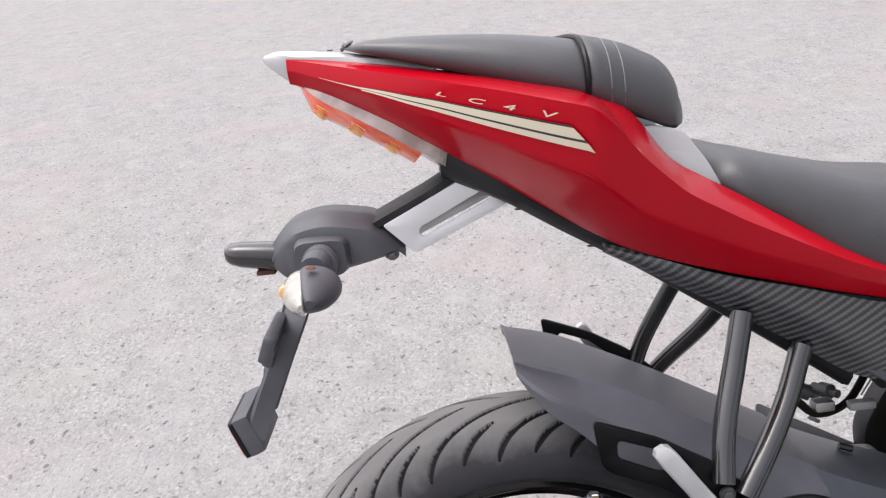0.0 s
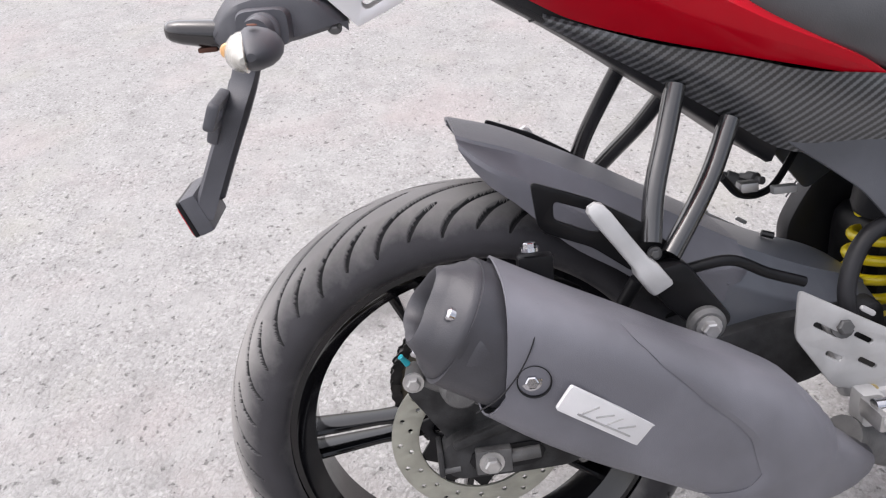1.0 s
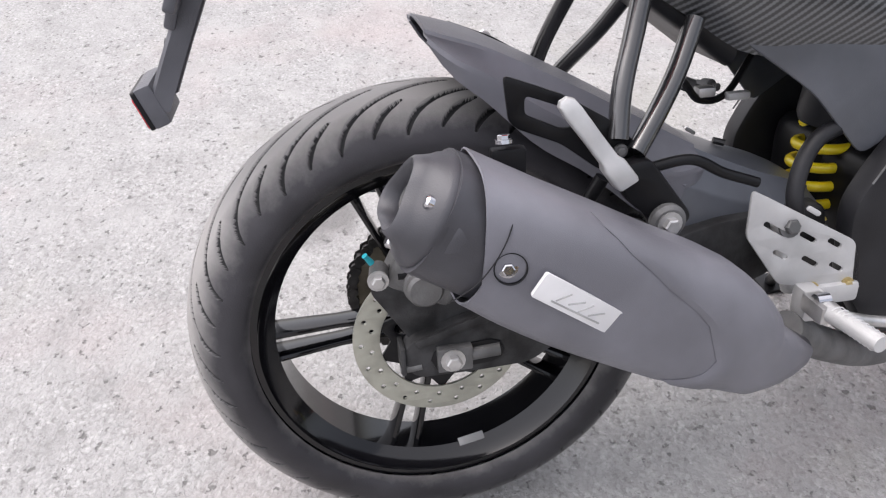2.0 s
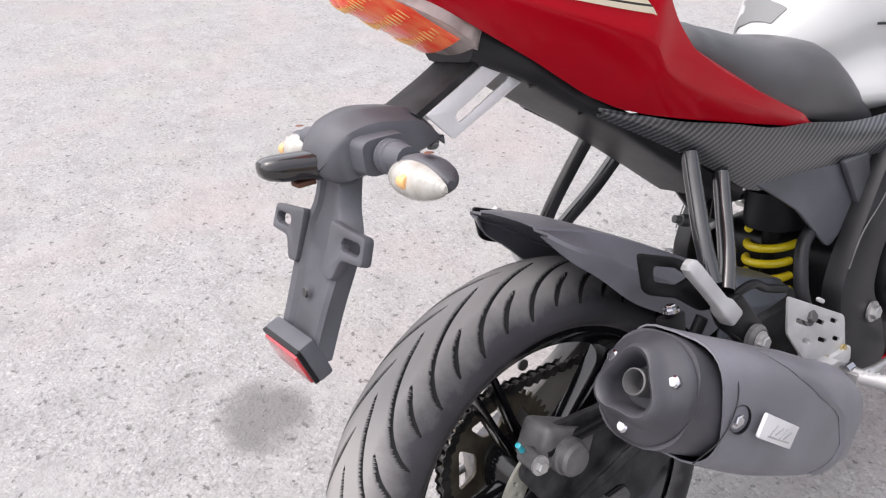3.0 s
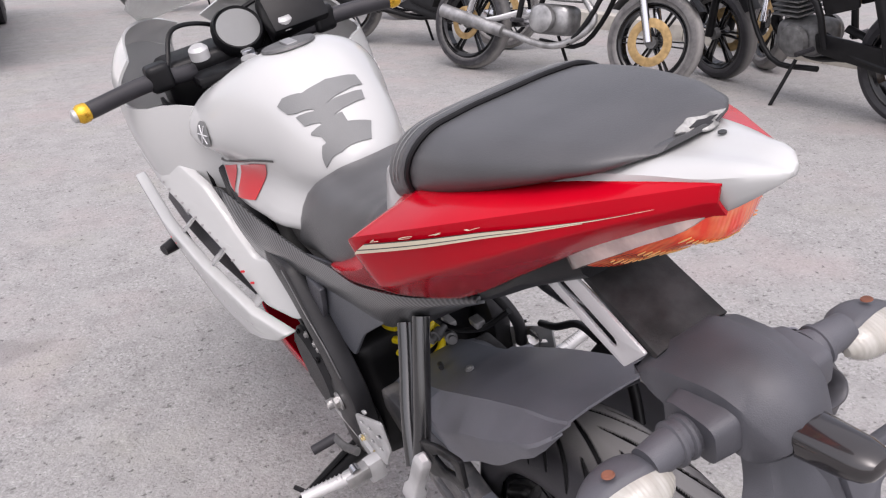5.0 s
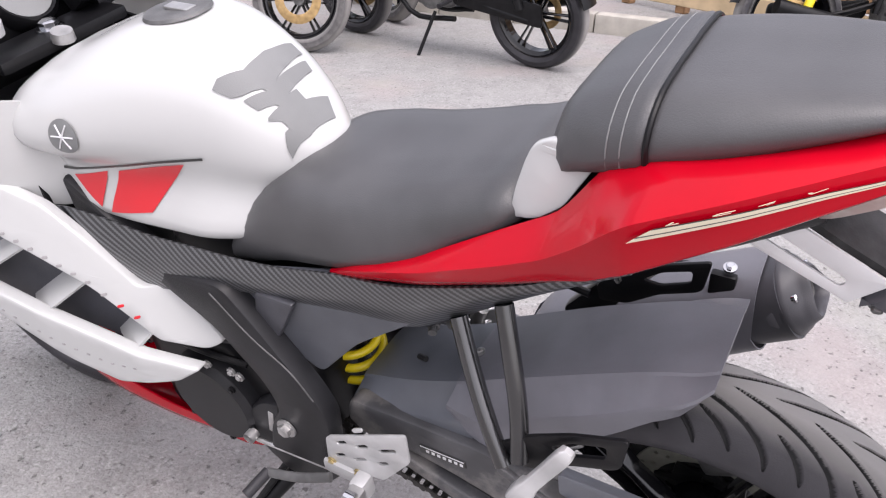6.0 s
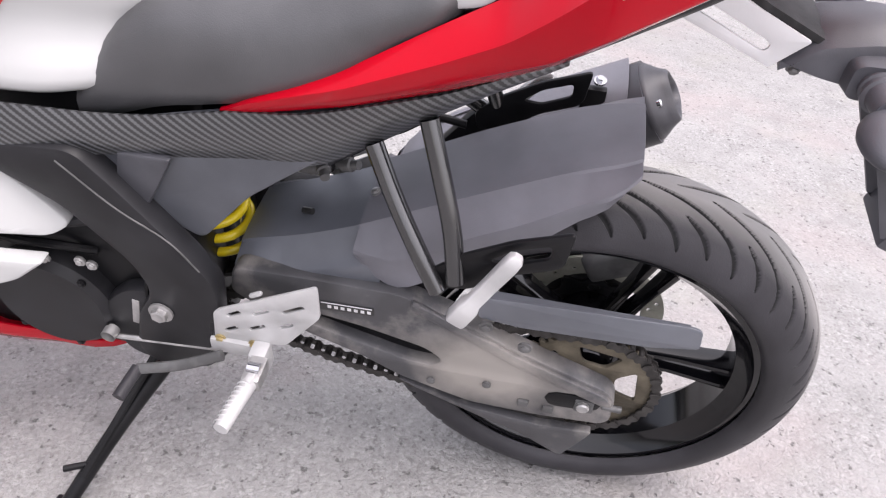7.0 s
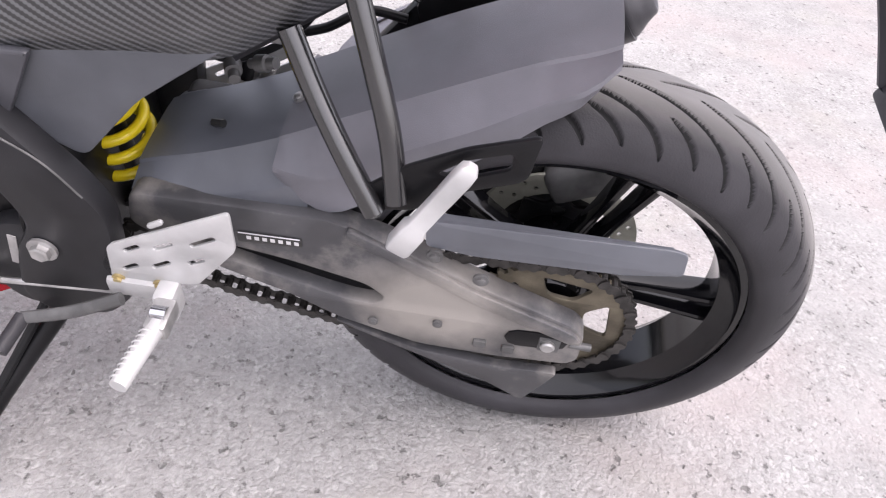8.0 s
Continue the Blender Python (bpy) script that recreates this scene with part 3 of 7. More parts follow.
def wheel_tyre(radius, half, waves, n=1400, m=96):
    """A tyre with long curved grooves that sweep from the crown to the shoulder, and short ones between."""
    prof = [(0.0, radius), (0.17, radius - 0.0008), (0.34, radius - 0.0035), (0.50, radius - 0.0085), (0.66, radius - 0.016), (0.82, radius - 0.027),
            (0.94, radius - 0.040), (1.0, radius - 0.053), (0.985, radius - 0.063), (0.92, radius - 0.0705), (0.80, radius - 0.0760)]
    keys = [(i, *p) for i, p in enumerate(prof)]
    marks = [6.2 * i / m for i in range(m)] + list(np.linspace(6.2, 10, 12))
    samples = [(*glide(keys, u), u / 6.2) for u in marks]
    lat = [(-w * half, r, -u) for w, r, u in reversed(samples)] + [(w * half, r, u) for w, r, u in samples][1:]
    period = 2 * math.pi / waves
    ang = np.arange(n) * 2 * math.pi / n
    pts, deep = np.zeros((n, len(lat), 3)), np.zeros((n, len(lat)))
    for j, (x, r, u) in enumerate(lat):
        s = abs(u)
        cut = np.zeros(n)
        if 0.03 < s < 1.0:
            sweep, slope = 0.52 * (1 - (1 - s) ** 1.8), 0.52 * 1.8 * (1 - s) ** 0.8 * radius / 0.075
            for shift, lo, hi in ((0.0, 0.05, 0.98), (0.5, 0.50, 0.93)):
                if lo < s < hi:
                    phase = (ang - sweep + (0.5 * period if u < 0 else 0)) / period + shift
                    off = np.abs(phase - np.round(phase)) * period * radius / math.sqrt(1 + slope * slope)
                    width = 0.0034 * min(1.0, 0.35 + (s - lo) / 0.15, 0.35 + (hi - s) / 0.15)
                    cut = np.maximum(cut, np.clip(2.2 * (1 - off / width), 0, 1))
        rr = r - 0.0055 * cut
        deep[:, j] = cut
        pts[:, j] = np.c_[np.full(n, x), rr * np.cos(ang), rr * np.sin(ang)]
    k = len(lat)
    a, b = np.meshgrid(np.arange(n), np.arange(k - 1), indexing="ij")
    nxt = (a + 1) % n
    faces = np.stack([a * k + b, a * k + b + 1, nxt * k + b + 1, nxt * k + b], -1).reshape(-1, 4)
    me = bpy.data.meshes.new("tyre_skin")
    me.from_pydata(pts.reshape(-1, 3).tolist(), [], faces.tolist())
    bm = bmesh.new()
    bm.from_mesh(me)
    bm.faces.ensure_lookup_table()
    # cells cut deep enough take the painted groove shade
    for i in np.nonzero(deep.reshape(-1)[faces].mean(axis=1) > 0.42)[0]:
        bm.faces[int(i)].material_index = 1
    bpy.data.meshes.remove(me)
    return bm


def rim_profile(flange, half, well):
    return [(-half, flange), (-half + 0.004, flange + 0.0015), (-half + 0.008, flange - 0.004), (-half + 0.016, flange - 0.012), (-0.02, well + 0.012), (0.02, well + 0.012),
            (half - 0.016, flange - 0.012), (half - 0.008, flange - 0.004), (half - 0.004, flange + 0.0015), (half, flange), (half, flange - 0.008), (half - 0.005, flange - 0.011), (half - 0.014, well + 0.006),
            (0.028, well - 0.003), (-0.028, well - 0.003), (-half + 0.014, well + 0.006), (-half + 0.005, flange - 0.011), (-half, flange - 0.008)]


def spoke_pair(angle, r0, r1):
    """Two blades side by side, wider at the hub."""
    out = []
    for k in BOTH:
        rings = []
        for r, w, d, x in ((r0, 0.013, 0.019, 0.010), (0.5 * (r0 + r1), 0.0095, 0.015, 0.0135), (r1, 0.011, 0.020, 0.017)):
            ring = []
            for b in np.linspace(0, 2 * math.pi, 12, endpoint=False):
                c, s = math.cos(b), math.sin(b)
                u = k * x + w / 2 * math.copysign(abs(c) ** 0.55, c)
                ring.append(Vector((d * math.copysign(abs(s) ** 0.55, s), r * math.cos(angle) - u * math.sin(angle), r * math.sin(angle) + u * math.cos(angle))))
            rings.append(ring)
        out.append(loft(rings))
    return join(*out)


def circle(cx, cy, r, n=14, start=0.0):
    return [(cx + r * math.cos(start + 2 * math.pi * k / n), cy + r * math.sin(start + 2 * math.pi * k / n)) for k in range(n)]


# rear wheel
AXLE = Matrix.Translation((0, 0, 0.305))
bm = lathe(rim_profile(0.229, 0.050, 0.203), 96, closed=True)
rear_wheel = part("rear_wheel", bm, GLOSSBLACK, bike, "gloss black cast rear wheel")
rear_wheel.matrix_local = AXLE
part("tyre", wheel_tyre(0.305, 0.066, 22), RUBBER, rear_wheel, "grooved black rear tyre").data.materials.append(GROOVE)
for k in range(5):
    part("spoke", spoke_pair(radians(184 + 72 * k), 0.040, 0.204), GLOSSBLACK, rear_wheel)
part("hub", lathe([(-0.055, 0.0), (-0.055, 0.040), (-0.045, 0.048), (0.045, 0.048), (0.055, 0.042), (0.055, 0.0)], 32), GLOSSBLACK, rear_wheel)
holes = [circle(0.098 * math.cos(a), 0.098 * math.sin(a), 0.0031, 8) for a in np.linspace(0, 2 * math.pi, 18, endpoint=False)]
holes += [circle(0.086 * math.cos(a), 0.086 * math.sin(a), 0.0031, 8) for a in np.linspace(0.12, 2 * math.pi + 0.12, 18, endpoint=False)]
part("brake_disc", plate(circle(0, 0, 0.108, 72), 0.0045, [circle(0, 0, 0.075, 40)] + holes, 0.0006, side(0.060)), DISC, rear_wheel, "drilled steel brake disc")
carrier = rounded([((0.080 if k % 2 else 0.060) * math.cos(2 * math.pi * k / 20), (0.080 if k % 2 else 0.060) * math.sin(2 * math.pi * k / 20)) for k in range(20)], 0.006, 2)
part("disc_carrier", plate(carrier, 0.006, [circle(0, 0, 0.03, 20)] + [circle(0.05 * math.cos(a), 0.05 * math.sin(a), 0.009, 10) for a in np.linspace(0.3, 6.58, 5, endpoint=False)], 0.001, side(0.0565)), BLACK, rear_wheel)
teeth = []
for k in range(46):
    for f, r in ((-0.30, 0.093), (-0.12, 0.100), (0.12, 0.100), (0.30, 0.093)):
        a = 2 * math.pi * (k + f) / 46
        teeth.append((r * math.cos(a), r * math.sin(a)))
windows = [rounded([(r * math.cos(a + d), r * math.sin(a + d)) for r, d in ((0.045, -0.35), (0.078, -0.42), (0.078, 0.42), (0.045, 0.35))], 0.008, 3) for a in np.linspace(0.5, 6.78, 5, endpoint=False)]
part("sprocket", plate(teeth, 0.006, [circle(0, 0, 0.028, 20)] + windows, 0.0008, side(-0.074)), GOLDRUST, rear_wheel, "oily brown steel rear sprocket")
part("label", plate(rounded([(-0.018, -0.007), (0.018, -0.007), (0.018, 0.007), (-0.018, 0.007)], 0.001), 0.0006, (), 0.0001, Matrix.Rotation(radians(12), 4, "X") @ Matrix.Translation((0.030, 0.0, -0.1988)) @ Matrix.Rotation(radians(90), 4, "Z") @ Matrix.Rotation(radians(8), 4, "X")), WHITEALU, rear_wheel, "small silver rim sticker")

# front wheel
front_wheel = part("front_wheel", lathe(rim_profile(0.229, 0.040, 0.198), 72, closed=True), GLOSSBLACK, bike, "gloss black front wheel")
front_wheel.matrix_local = Matrix.Translation((0, 1.33, 0.292))
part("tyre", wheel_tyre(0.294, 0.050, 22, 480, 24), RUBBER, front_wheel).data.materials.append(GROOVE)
for k in range(5):
    part("spoke", spoke_pair(radians(20 + 72 * k), 0.036, 0.200), GLOSSBLACK, front_wheel)
part("brake_disc", plate(circle(0, 0, 0.13, 48), 0.005, [circle(0, 0, 0.09, 32)], 0.0006, side(-0.055)), DISC, front_wheel)
for s in BOTH:
    part("fork_leg", tube([(s * 0.095, 1.34, 0.27), (s * 0.095, 1.24, 0.56), (s * 0.095, 1.13, 0.86)], 0.024, 14, 8), BLACK, bike)
fend = [[Vector((x, 1.33 + (0.312 - 0.9 * x * x / 0.06) * math.cos(a), 0.292 + (0.312 - 0.9 * x * x / 0.06) * math.sin(a))) for x in np.linspace(-0.062, 0.062, 9)] for a in np.linspace(radians(35), radians(165), 18)]
part("front_fender", thick(loft(fend, closed=False), 0.003), BLACK, bike)

# red tail panels: a skin from the edge by the seat over the ridge down to the carbon cover
PANEL = [(-0.192, 0.020, 0.999, 0.027, 0.996, 0.030, 0.986, 0.024, 0.974), (-0.100, 0.055, 0.983, 0.090, 0.975, 0.092, 0.952, 0.060, 0.930), (0.000, 0.086, 0.962, 0.152, 0.951, 0.144, 0.905, 0.070, 0.863),
         (0.072, 0.098, 0.944, 0.187, 0.931, 0.172, 0.872, 0.072, 0.812), (0.112, 0.108, 0.929, 0.168, 0.885, 0.152, 0.835, 0.082, 0.789), (0.150, 0.113, 0.873, 0.157, 0.850, 0.142, 0.815, 0.090, 0.775),
         (0.205, 0.116, 0.840, 0.150, 0.818, 0.138, 0.790, 0.102, 0.759), (0.300, 0.122, 0.780, 0.142, 0.770, 0.136, 0.755, 0.118, 0.735), (0.400, 0.119, 0.730, 0.128, 0.728, 0.126, 0.720, 0.119, 0.710), (0.437, 0.114, 0.706, 0.117, 0.705, 0.117, 0.703, 0.115, 0.701)]


def straight(keys, x, soft=0.0090):
    """Straight runs between the rows, with the corners a little rounded."""
    k = np.asarray(keys, float)
    return sum(np.array([np.interp(x + d * soft, k[:, 0], k[:, j]) for j in range(1, k.shape[1])]) for d in (-1, -0.4, 0.4, 1)) / 4


def panel_point(y, v, lift=0.0, s=1):
    """A place on the tail panel: v runs 0 at the seat, 1 at the ridge, 3 at the lower edge."""
    q = straight(PANEL, y)
    k = min(int(v), 2)
    f = v - k
    a, b = np.array(q[2 * k:2 * k + 2]), np.array(q[2 * k + 2:2 * k + 4])
    out = np.array([-(b - a)[1], (b - a)[0]])
    out = out / (np.linalg.norm(out) + 1e-9)
    c = a + (b - a) * f + out * (lift + 0.10 * np.linalg.norm(b - a) * f * (1 - f))
    return Vector((s * c[0], y, c[1]))


VS = [0, 0.3, 0.6, 0.92, 1.0, 1.04, 1.3, 1.6, 1.9, 1.97, 2.03, 2.1, 2.4, 2.7, 3.0]
YS = sorted(set(list(np.linspace(-0.192, 0.436, 72)) + [0.0695, 0.0745, 0.1095, 0.1145, 0.1475, 0.1525]))
STRIPE = [(-0.165, 1.930, 1.945), (-0.130, 1.840, 1.960), (-0.090, 1.640, 1.900), (-0.056, 1.480, 1.790), (0.004, 1.380, 1.700), (0.047, 1.320, 1.640), (0.076, 1.270, 1.590), (0.100, 1.240, 1.540)]
for s in BOTH:
    skin = loft([[panel_point(y, v, 0, s) for v in VS] for y in YS], closed=False)
    tail_panel = part("tail_panel", thick(skin, 0.003), RED, bike, "glossy red tail side panel with cream stripes", 26)
    drop = 0.0 if s > 0 else -0.20
    for f0, f1, y0, mat in ((0.0, 0.09, -0.150, INK), (0.09, 0.56, -0.160, CREAM), (0.56, 0.68, -0.135, INK), (0.68, 1.0, -0.120, CREAM)):
        band = []
        for u in np.linspace(0, 1, 40):
            row = []
            for k in np.linspace(f0, f1, 4):
                y = y0 + (0.050 + 0.018 * k - y0) * u
                a, b = straight(STRIPE, y)
                thin = 1.0 if s > 0 else 0.55
                row.append(panel_point(y, max(a + (b - a) * k * thin + drop, 1.03), 0.0034, s))
            band.append(row)
        part("stripe", thick(loft(band, closed=False), 0.0004), mat, tail_panel, "cream stripe decal" if mat is CREAM else "thin black pinstripe")
    # raised-looking model lettering
    for ch, y0 in zip("LC4V", (-0.056, -0.030, -0.002, 0.026) if s > 0 else (0.026, -0.002, -0.030, -0.056)):
        bm = words(ch, 0.0150, Matrix.Diagonal((1.30, 0.50, 1, 1)))
        for vtx in bm.verts:
            y = y0 + s * vtx.co.x - (0.0 if s > 0 else -0.018)
            p = panel_point(min(max(y, -0.19), 0.43), max(1.03, 1.36 - 1.0 * (y + 0.056) - vtx.co.y / 0.0135 * (0.26 if s > 0 else 0.10) + 0.85 * drop), 0.0038 + (0.0006 if vtx.co.z > 0 else 0), s)
            vtx.co = p
        part("lettering", bm, CREAM, tail_panel, "cream model letter " + ch)

# white centre of the tail
TAILCAP = [(-0.2185, 0.002, 0.9985, 0.9965), (-0.216, 0.010, 1.000, 0.994), (-0.203, 0.022, 1.002, 0.984), (-0.180, 0.031, 1.000, 0.968), (-0.150, 0.042, 0.996, 0.962), (-0.110, 0.056, 0.989, 0.955), (-0.050, 0.072, 0.978, 0.945)]
rings = []
for y in (-0.2185, -0.2175, *np.linspace(-0.216, -0.050, 16)):
    w, zt, zb = glide(TAILCAP, y)
    rings.append(half_ring(y, [(0, zt + 0.001), (0.85 * w, zt + 0.001), (w, zt - 0.002), (0.97 * w, 0.5 * (zt + zb)), (0.80 * w, zb), (0, zb)], 14))
tail_cap = part("tail_cap", loft(rings), WHITE, bike, "white plastic tail centre piece")
part("screw", lathe([(0, 0), (0, 0.003), (0.001, 0.003), (0.001, 0)], 10, across((0.018, -0.150, 1.000), (0, 0, 1))), INK, tail_cap)
part("rivet", lathe([(0, 0), (0, 0.012), (0.002, 0.010), (0.002, 0)], 16, across((-0.02, -0.105, 0.992), (0, 0, 1))), PAD, tail_cap)

# tail lamp
LAMP = [(0.0, -0.186, 0.976, 0.024), (0.12, -0.170, 0.960, 0.036), (0.35, -0.138, 0.940, 0.050), (0.72, -0.080, 0.903, 0.060), (0.9, -0.052, 0.882, 0.050), (1.0, -0.038, 0.869, 0.030)]


def lamp_skin(k, rise, lo=0.0, hi=1.0, back=0.02, most=1.0):
    rings = []
    for u in np.linspace(lo, hi, 22):
        y, z, w = glide(LAMP, u)
        w = min(w * k, most)
        foot = -0.0045 if rise < 0 else 0.0
        lift = foot + (rise - foot) * min(1.0, u / 0.16)
        bulge = (lift + 0.010) * min(1.0, u / 0.15) ** 0.6
        ring = [Vector((x * w, y - bulge * (1 - x * x) * 0.7, z - bulge * (1 - x * x))) for x in np.linspace(-1, 1, 15)]
        ring += [Vector((x * w, y + back * 0.5, z + back)) for x in np.linspace(1, -1, 7)]
        rings.append(ring)
    return loft(rings)


tail_lamp = part("tail_lamp", lamp_skin(1.0, -0.004), LAMPLENS, bike, "wedge shaped tail lamp with a red lens")
part("lens", lamp_skin(0.97, 0.0050, 0.0, 0.78, 0.01, 0.053), LAMPRED, tail_lamp, "ribbed red orange lens")
# rows of lens facets, the reflector's sparkle painted on as bright orange
rng = random.Random(77)
bm = bmesh.new()
for u in (0.20, 0.43, 0.64):
    y, z, w = glide(LAMP, u)
    for i in range(21):
        x = (i - 10) / 10.0 * 0.82
        half = min(0.97 * w, 0.053)
        long = rng.uniform(0.008, 0.022)
        m = Matrix.Translation((x * half, y - 0.0150 * (1 - x * x) * 0.7 - 0.0004, z - 0.0150 * (1 - x * x) - 0.0006)) @ Matrix.Rotation(radians(-37), 4, "X")
        bmesh.ops.create_icosphere(bm, subdivisions=1, radius=1.0, matrix=m @ Matrix.Diagonal((rng.uniform(0.0006, 0.0015), long * 0.5, 0.0007, 1)))
tagged(part("glint_band", bm, GLINT, tail_lamp, "band of facets with orange sparkle painted on"), kind="stuff")

# black undertray below the tail
TRAY = [(-0.055, 0.046, 0.905, 0.868), (0.000, 0.066, 0.870, 0.842), (0.060, 0.066, 0.825, 0.803), (0.120, 0.070, 0.785, 0.766), (0.200, 0.074, 0.740, 0.712), (0.280, 0.080, 0.690, 0.656), (0.340, 0.082, 0.650, 0.612)]
rings = []
for y in np.linspace(-0.055, 0.340, 22):
    w, zt, zb = glide(TRAY, y)
    rings.append(half_ring(y, [(0, zt), (w * 0.98, zt), (w, 0.5 * (zt + zb)), (0.86 * w, zb + 0.002), (0.5 * w, zb), (0, zb)], 14))
undertray = part("undertray", loft(rings), PLASTIC, bike, "black plastic undertray")
for y in (0.02, 0.09):
    part("screw", lathe([(0, 0), (0, 0.006), (0.002, 0.005), (0.002, 0)], 10, across((0.045, y, glide(TRAY, y)[2] + 0.001), (0.2, 0, -1))), INK, undertray)

# carbon-look side covers
COVER = [(0.095, 0.068, 0.793, 0.064, 0.782), (0.200, 0.101, 0.757, 0.078, 0.722), (0.280, 0.118, 0.738, 0.088, 0.672), (0.340, 0.122, 0.721, 0.093, 0.634), (0.430, 0.124, 0.709, 0.108, 0.632), (0.520, 0.128, 0.692, 0.122, 0.632),
         (0.580, 0.132, 0.688, 0.132, 0.632), (0.650, 0.139, 0.690, 0.142, 0.620), (0.726, 0.146, 0.692, 0.152, 0.601), (0.755, 0.150, 0.698, 0.158, 0.609), (0.800, 0.157, 0.708, 0.166, 0.632), (0.870, 0.168, 0.712, 0.173, 0.662), (0.923, 0.175, 0.694, 0.176, 0.687)]
for s in BOTH:
    rows = []
    for y in np.linspace(0.095, 0.923, 46):
        q = glide(COVER, y)
        row = []
        for v in np.linspace(0, 1, 9):
            bulge = 0.007 * math.sin(math.pi * v)
            row.append(Vector((s * (q[0] + (q[2] - q[0]) * v + bulge), y, q[1] + (q[3] - q[1]) * v)))
        rows.append(row)
    cover = part("side_cover", thick(loft(rows, closed=False), 0.0035), CARBON, bike, "carbon weave side cover", 60)
    for y, z, x in ((0.766, 0.618, 0.159), (0.848, 0.694, 0.168)):
        part("screw", bolt((s * x, y, z), (s, 0, 0), 0.0045, 0.003), STEEL, cover)
    # plain lower gusset
    gusset = rounded([(0.190, 0.752), (0.282, 0.685), (0.387, 0.611), (0.425, 0.583), (0.489, 0.510), (0.560, 0.556), (0.610, 0.660), (0.500, 0.690), (0.330, 0.722)], 0.012)
    part("frame_cover", sheet(gusset, 0.006, lambda y, z: float(np.interp(y, (0.19, 0.30, 0.40, 0.50, 0.60), (0.076, 0.090, 0.105, 0.117, 0.122))), s, (), 0.002), FRAMEGREY, bike, "matt dark frame cover")
    cheek = rounded([(0.497, 0.640), (0.560, 0.640), (0.570, 0.600), (0.545, 0.556)], 0.006)
    part("frame_cheek", plate(cheek, 0.01, (), 0.003, side(s * 0.128)), GREYPLASTIC, bike)

# rider seat
SEATROWS = [(0.188, 0.092, 0.852, 0.846), (0.204, 0.108, 0.868, 0.832), (0.250, 0.117, 0.863, 0.800), (0.310, 0.125, 0.846, 0.757), (0.380, 0.126, 0.829, 0.730), (0.450, 0.121, 0.820, 0.708), (0.510, 0.115, 0.802, 0.690), (0.560, 0.112, 0.765, 0.672), (0.605, 0.110, 0.705, 0.660)]
rings = []
for y in np.linspace(0.188, 0.605, 40):
    w, zt, zb = glide(SEATROWS, y)
    h = zt - zb
    rings.append(half_ring(y, [(0, zt), (0.50 * w, zt - 0.02 * h), (0.80 * w, zt - 0.11 * h), (0.955 * w, zt - 0.34 * h), (1.0 * w, zb + 0.24 * h), (0.95 * w, zb), (0.6 * w, zb), (0, zb)], 20))
part("rider_seat", loft(rings), SEAT, bike, "dark grey vinyl rider seat", 60)

# pillion seat
PILLION = [(-0.138, 0.026, 1.006, 1.000), (-0.126, 0.050, 1.010, 0.997), (-0.090, 0.077, 1.012, 0.988), (-0.040, 0.096, 1.010, 0.973), (0.030, 0.112, 1.003, 0.951), (0.090, 0.112, 0.992, 0.930), (0.135, 0.104, 0.977, 0.912), (0.165, 0.088, 0.957, 0.900), (0.182, 0.060, 0.930, 0.900)]


def pillion_half(y, grow=0.0):
    w, zt, zb = glide(PILLION, y)
    zt -= 0.006
    h = zt - zb
    w += grow
    zt += grow
    return [(0, zt), (0.45 * w, zt - 0.015 * h), (0.76 * w, zt - 0.11 * h), (0.93 * w, zt - 0.36 * h), (1.0 * w, zt - 0.70 * h), (0.96 * w, zb), (0.6 * w, zb + 0.004), (0, zb + 0.004)]


def over_seat(y, lift, r, mat, name):
    """A cord laid across the seat, down both flanks."""
    pts = run(pillion_half(y, lift)[:6], 16)
    line = [(-p[0], y, p[1]) for p in reversed(pts[1:])] + [(p[0], y, p[1]) for p in pts]
    return part(name, tube(line, r, 8, 60), mat, pillion)


pillion = part("pillion_seat", loft([half_ring(y, pillion_half(y), 22) for y in np.linspace(-0.138, 0.178, 44)]), SEAT, bike, "dark grey vinyl pillion seat with a raised front pad", 60)
part("seat_pad", loft([half_ring(y, pillion_half(y, 0.0050 * min(1, (y - 0.078) / 0.006)), 20) for y in np.linspace(0.080, 0.168, 16)]), SEAT, pillion, "stitched front pad of the seat", 60)
over_seat(0.080, 0.002, 0.0028, BLACK, "piping")
over_seat(0.100, 0.0048, 0.0007, PAD, "seam")
over_seat(0.112, 0.0048, 0.0007, PAD, "seam")
TORN = material("torn_foam", (0.34, 0.34, 0.33), 0.9, 0.0, 0.0, 0.8, 300, 0.5, 90)
tear = [(0.020 * math.cos(a) * (1 + 0.22 * math.sin(5 * a + 1) + 0.12 * math.sin(11 * a)), 0.006 * math.sin(a) * (1 + 0.35 * math.sin(4 * a))) for a in np.linspace(0, 2 * math.pi, 40, endpoint=False)]
part("torn_patch", plate(tear, 0.003, (), 0.0008, Matrix.Translation((0.014, -0.1335, 1.0035)) @ Matrix.Rotation(radians(40), 4, "X")), TORN, pillion, "ripped pale patch in the seat's rear edge")
part("tear_hole", plate([(0.55 * a + 0.002, 0.45 * b - 0.001) for a, b in tear], 0.003, (), 0.0005, Matrix.Translation((0.014, -0.1340, 1.0045)) @ Matrix.Rotation(radians(40), 4, "X")), PLASTIC, pillion)
for s in BOTH:
    part("seat_bracket", box((0.03, 0.10, 0.03), (s * 0.055, 0.03, 0.950), 0.004), BLACK, bike)
part("seat_latch", box((0.13, 0.20, 0.02), (0, -0.01, 0.955), 0.006), BLACK, bike)
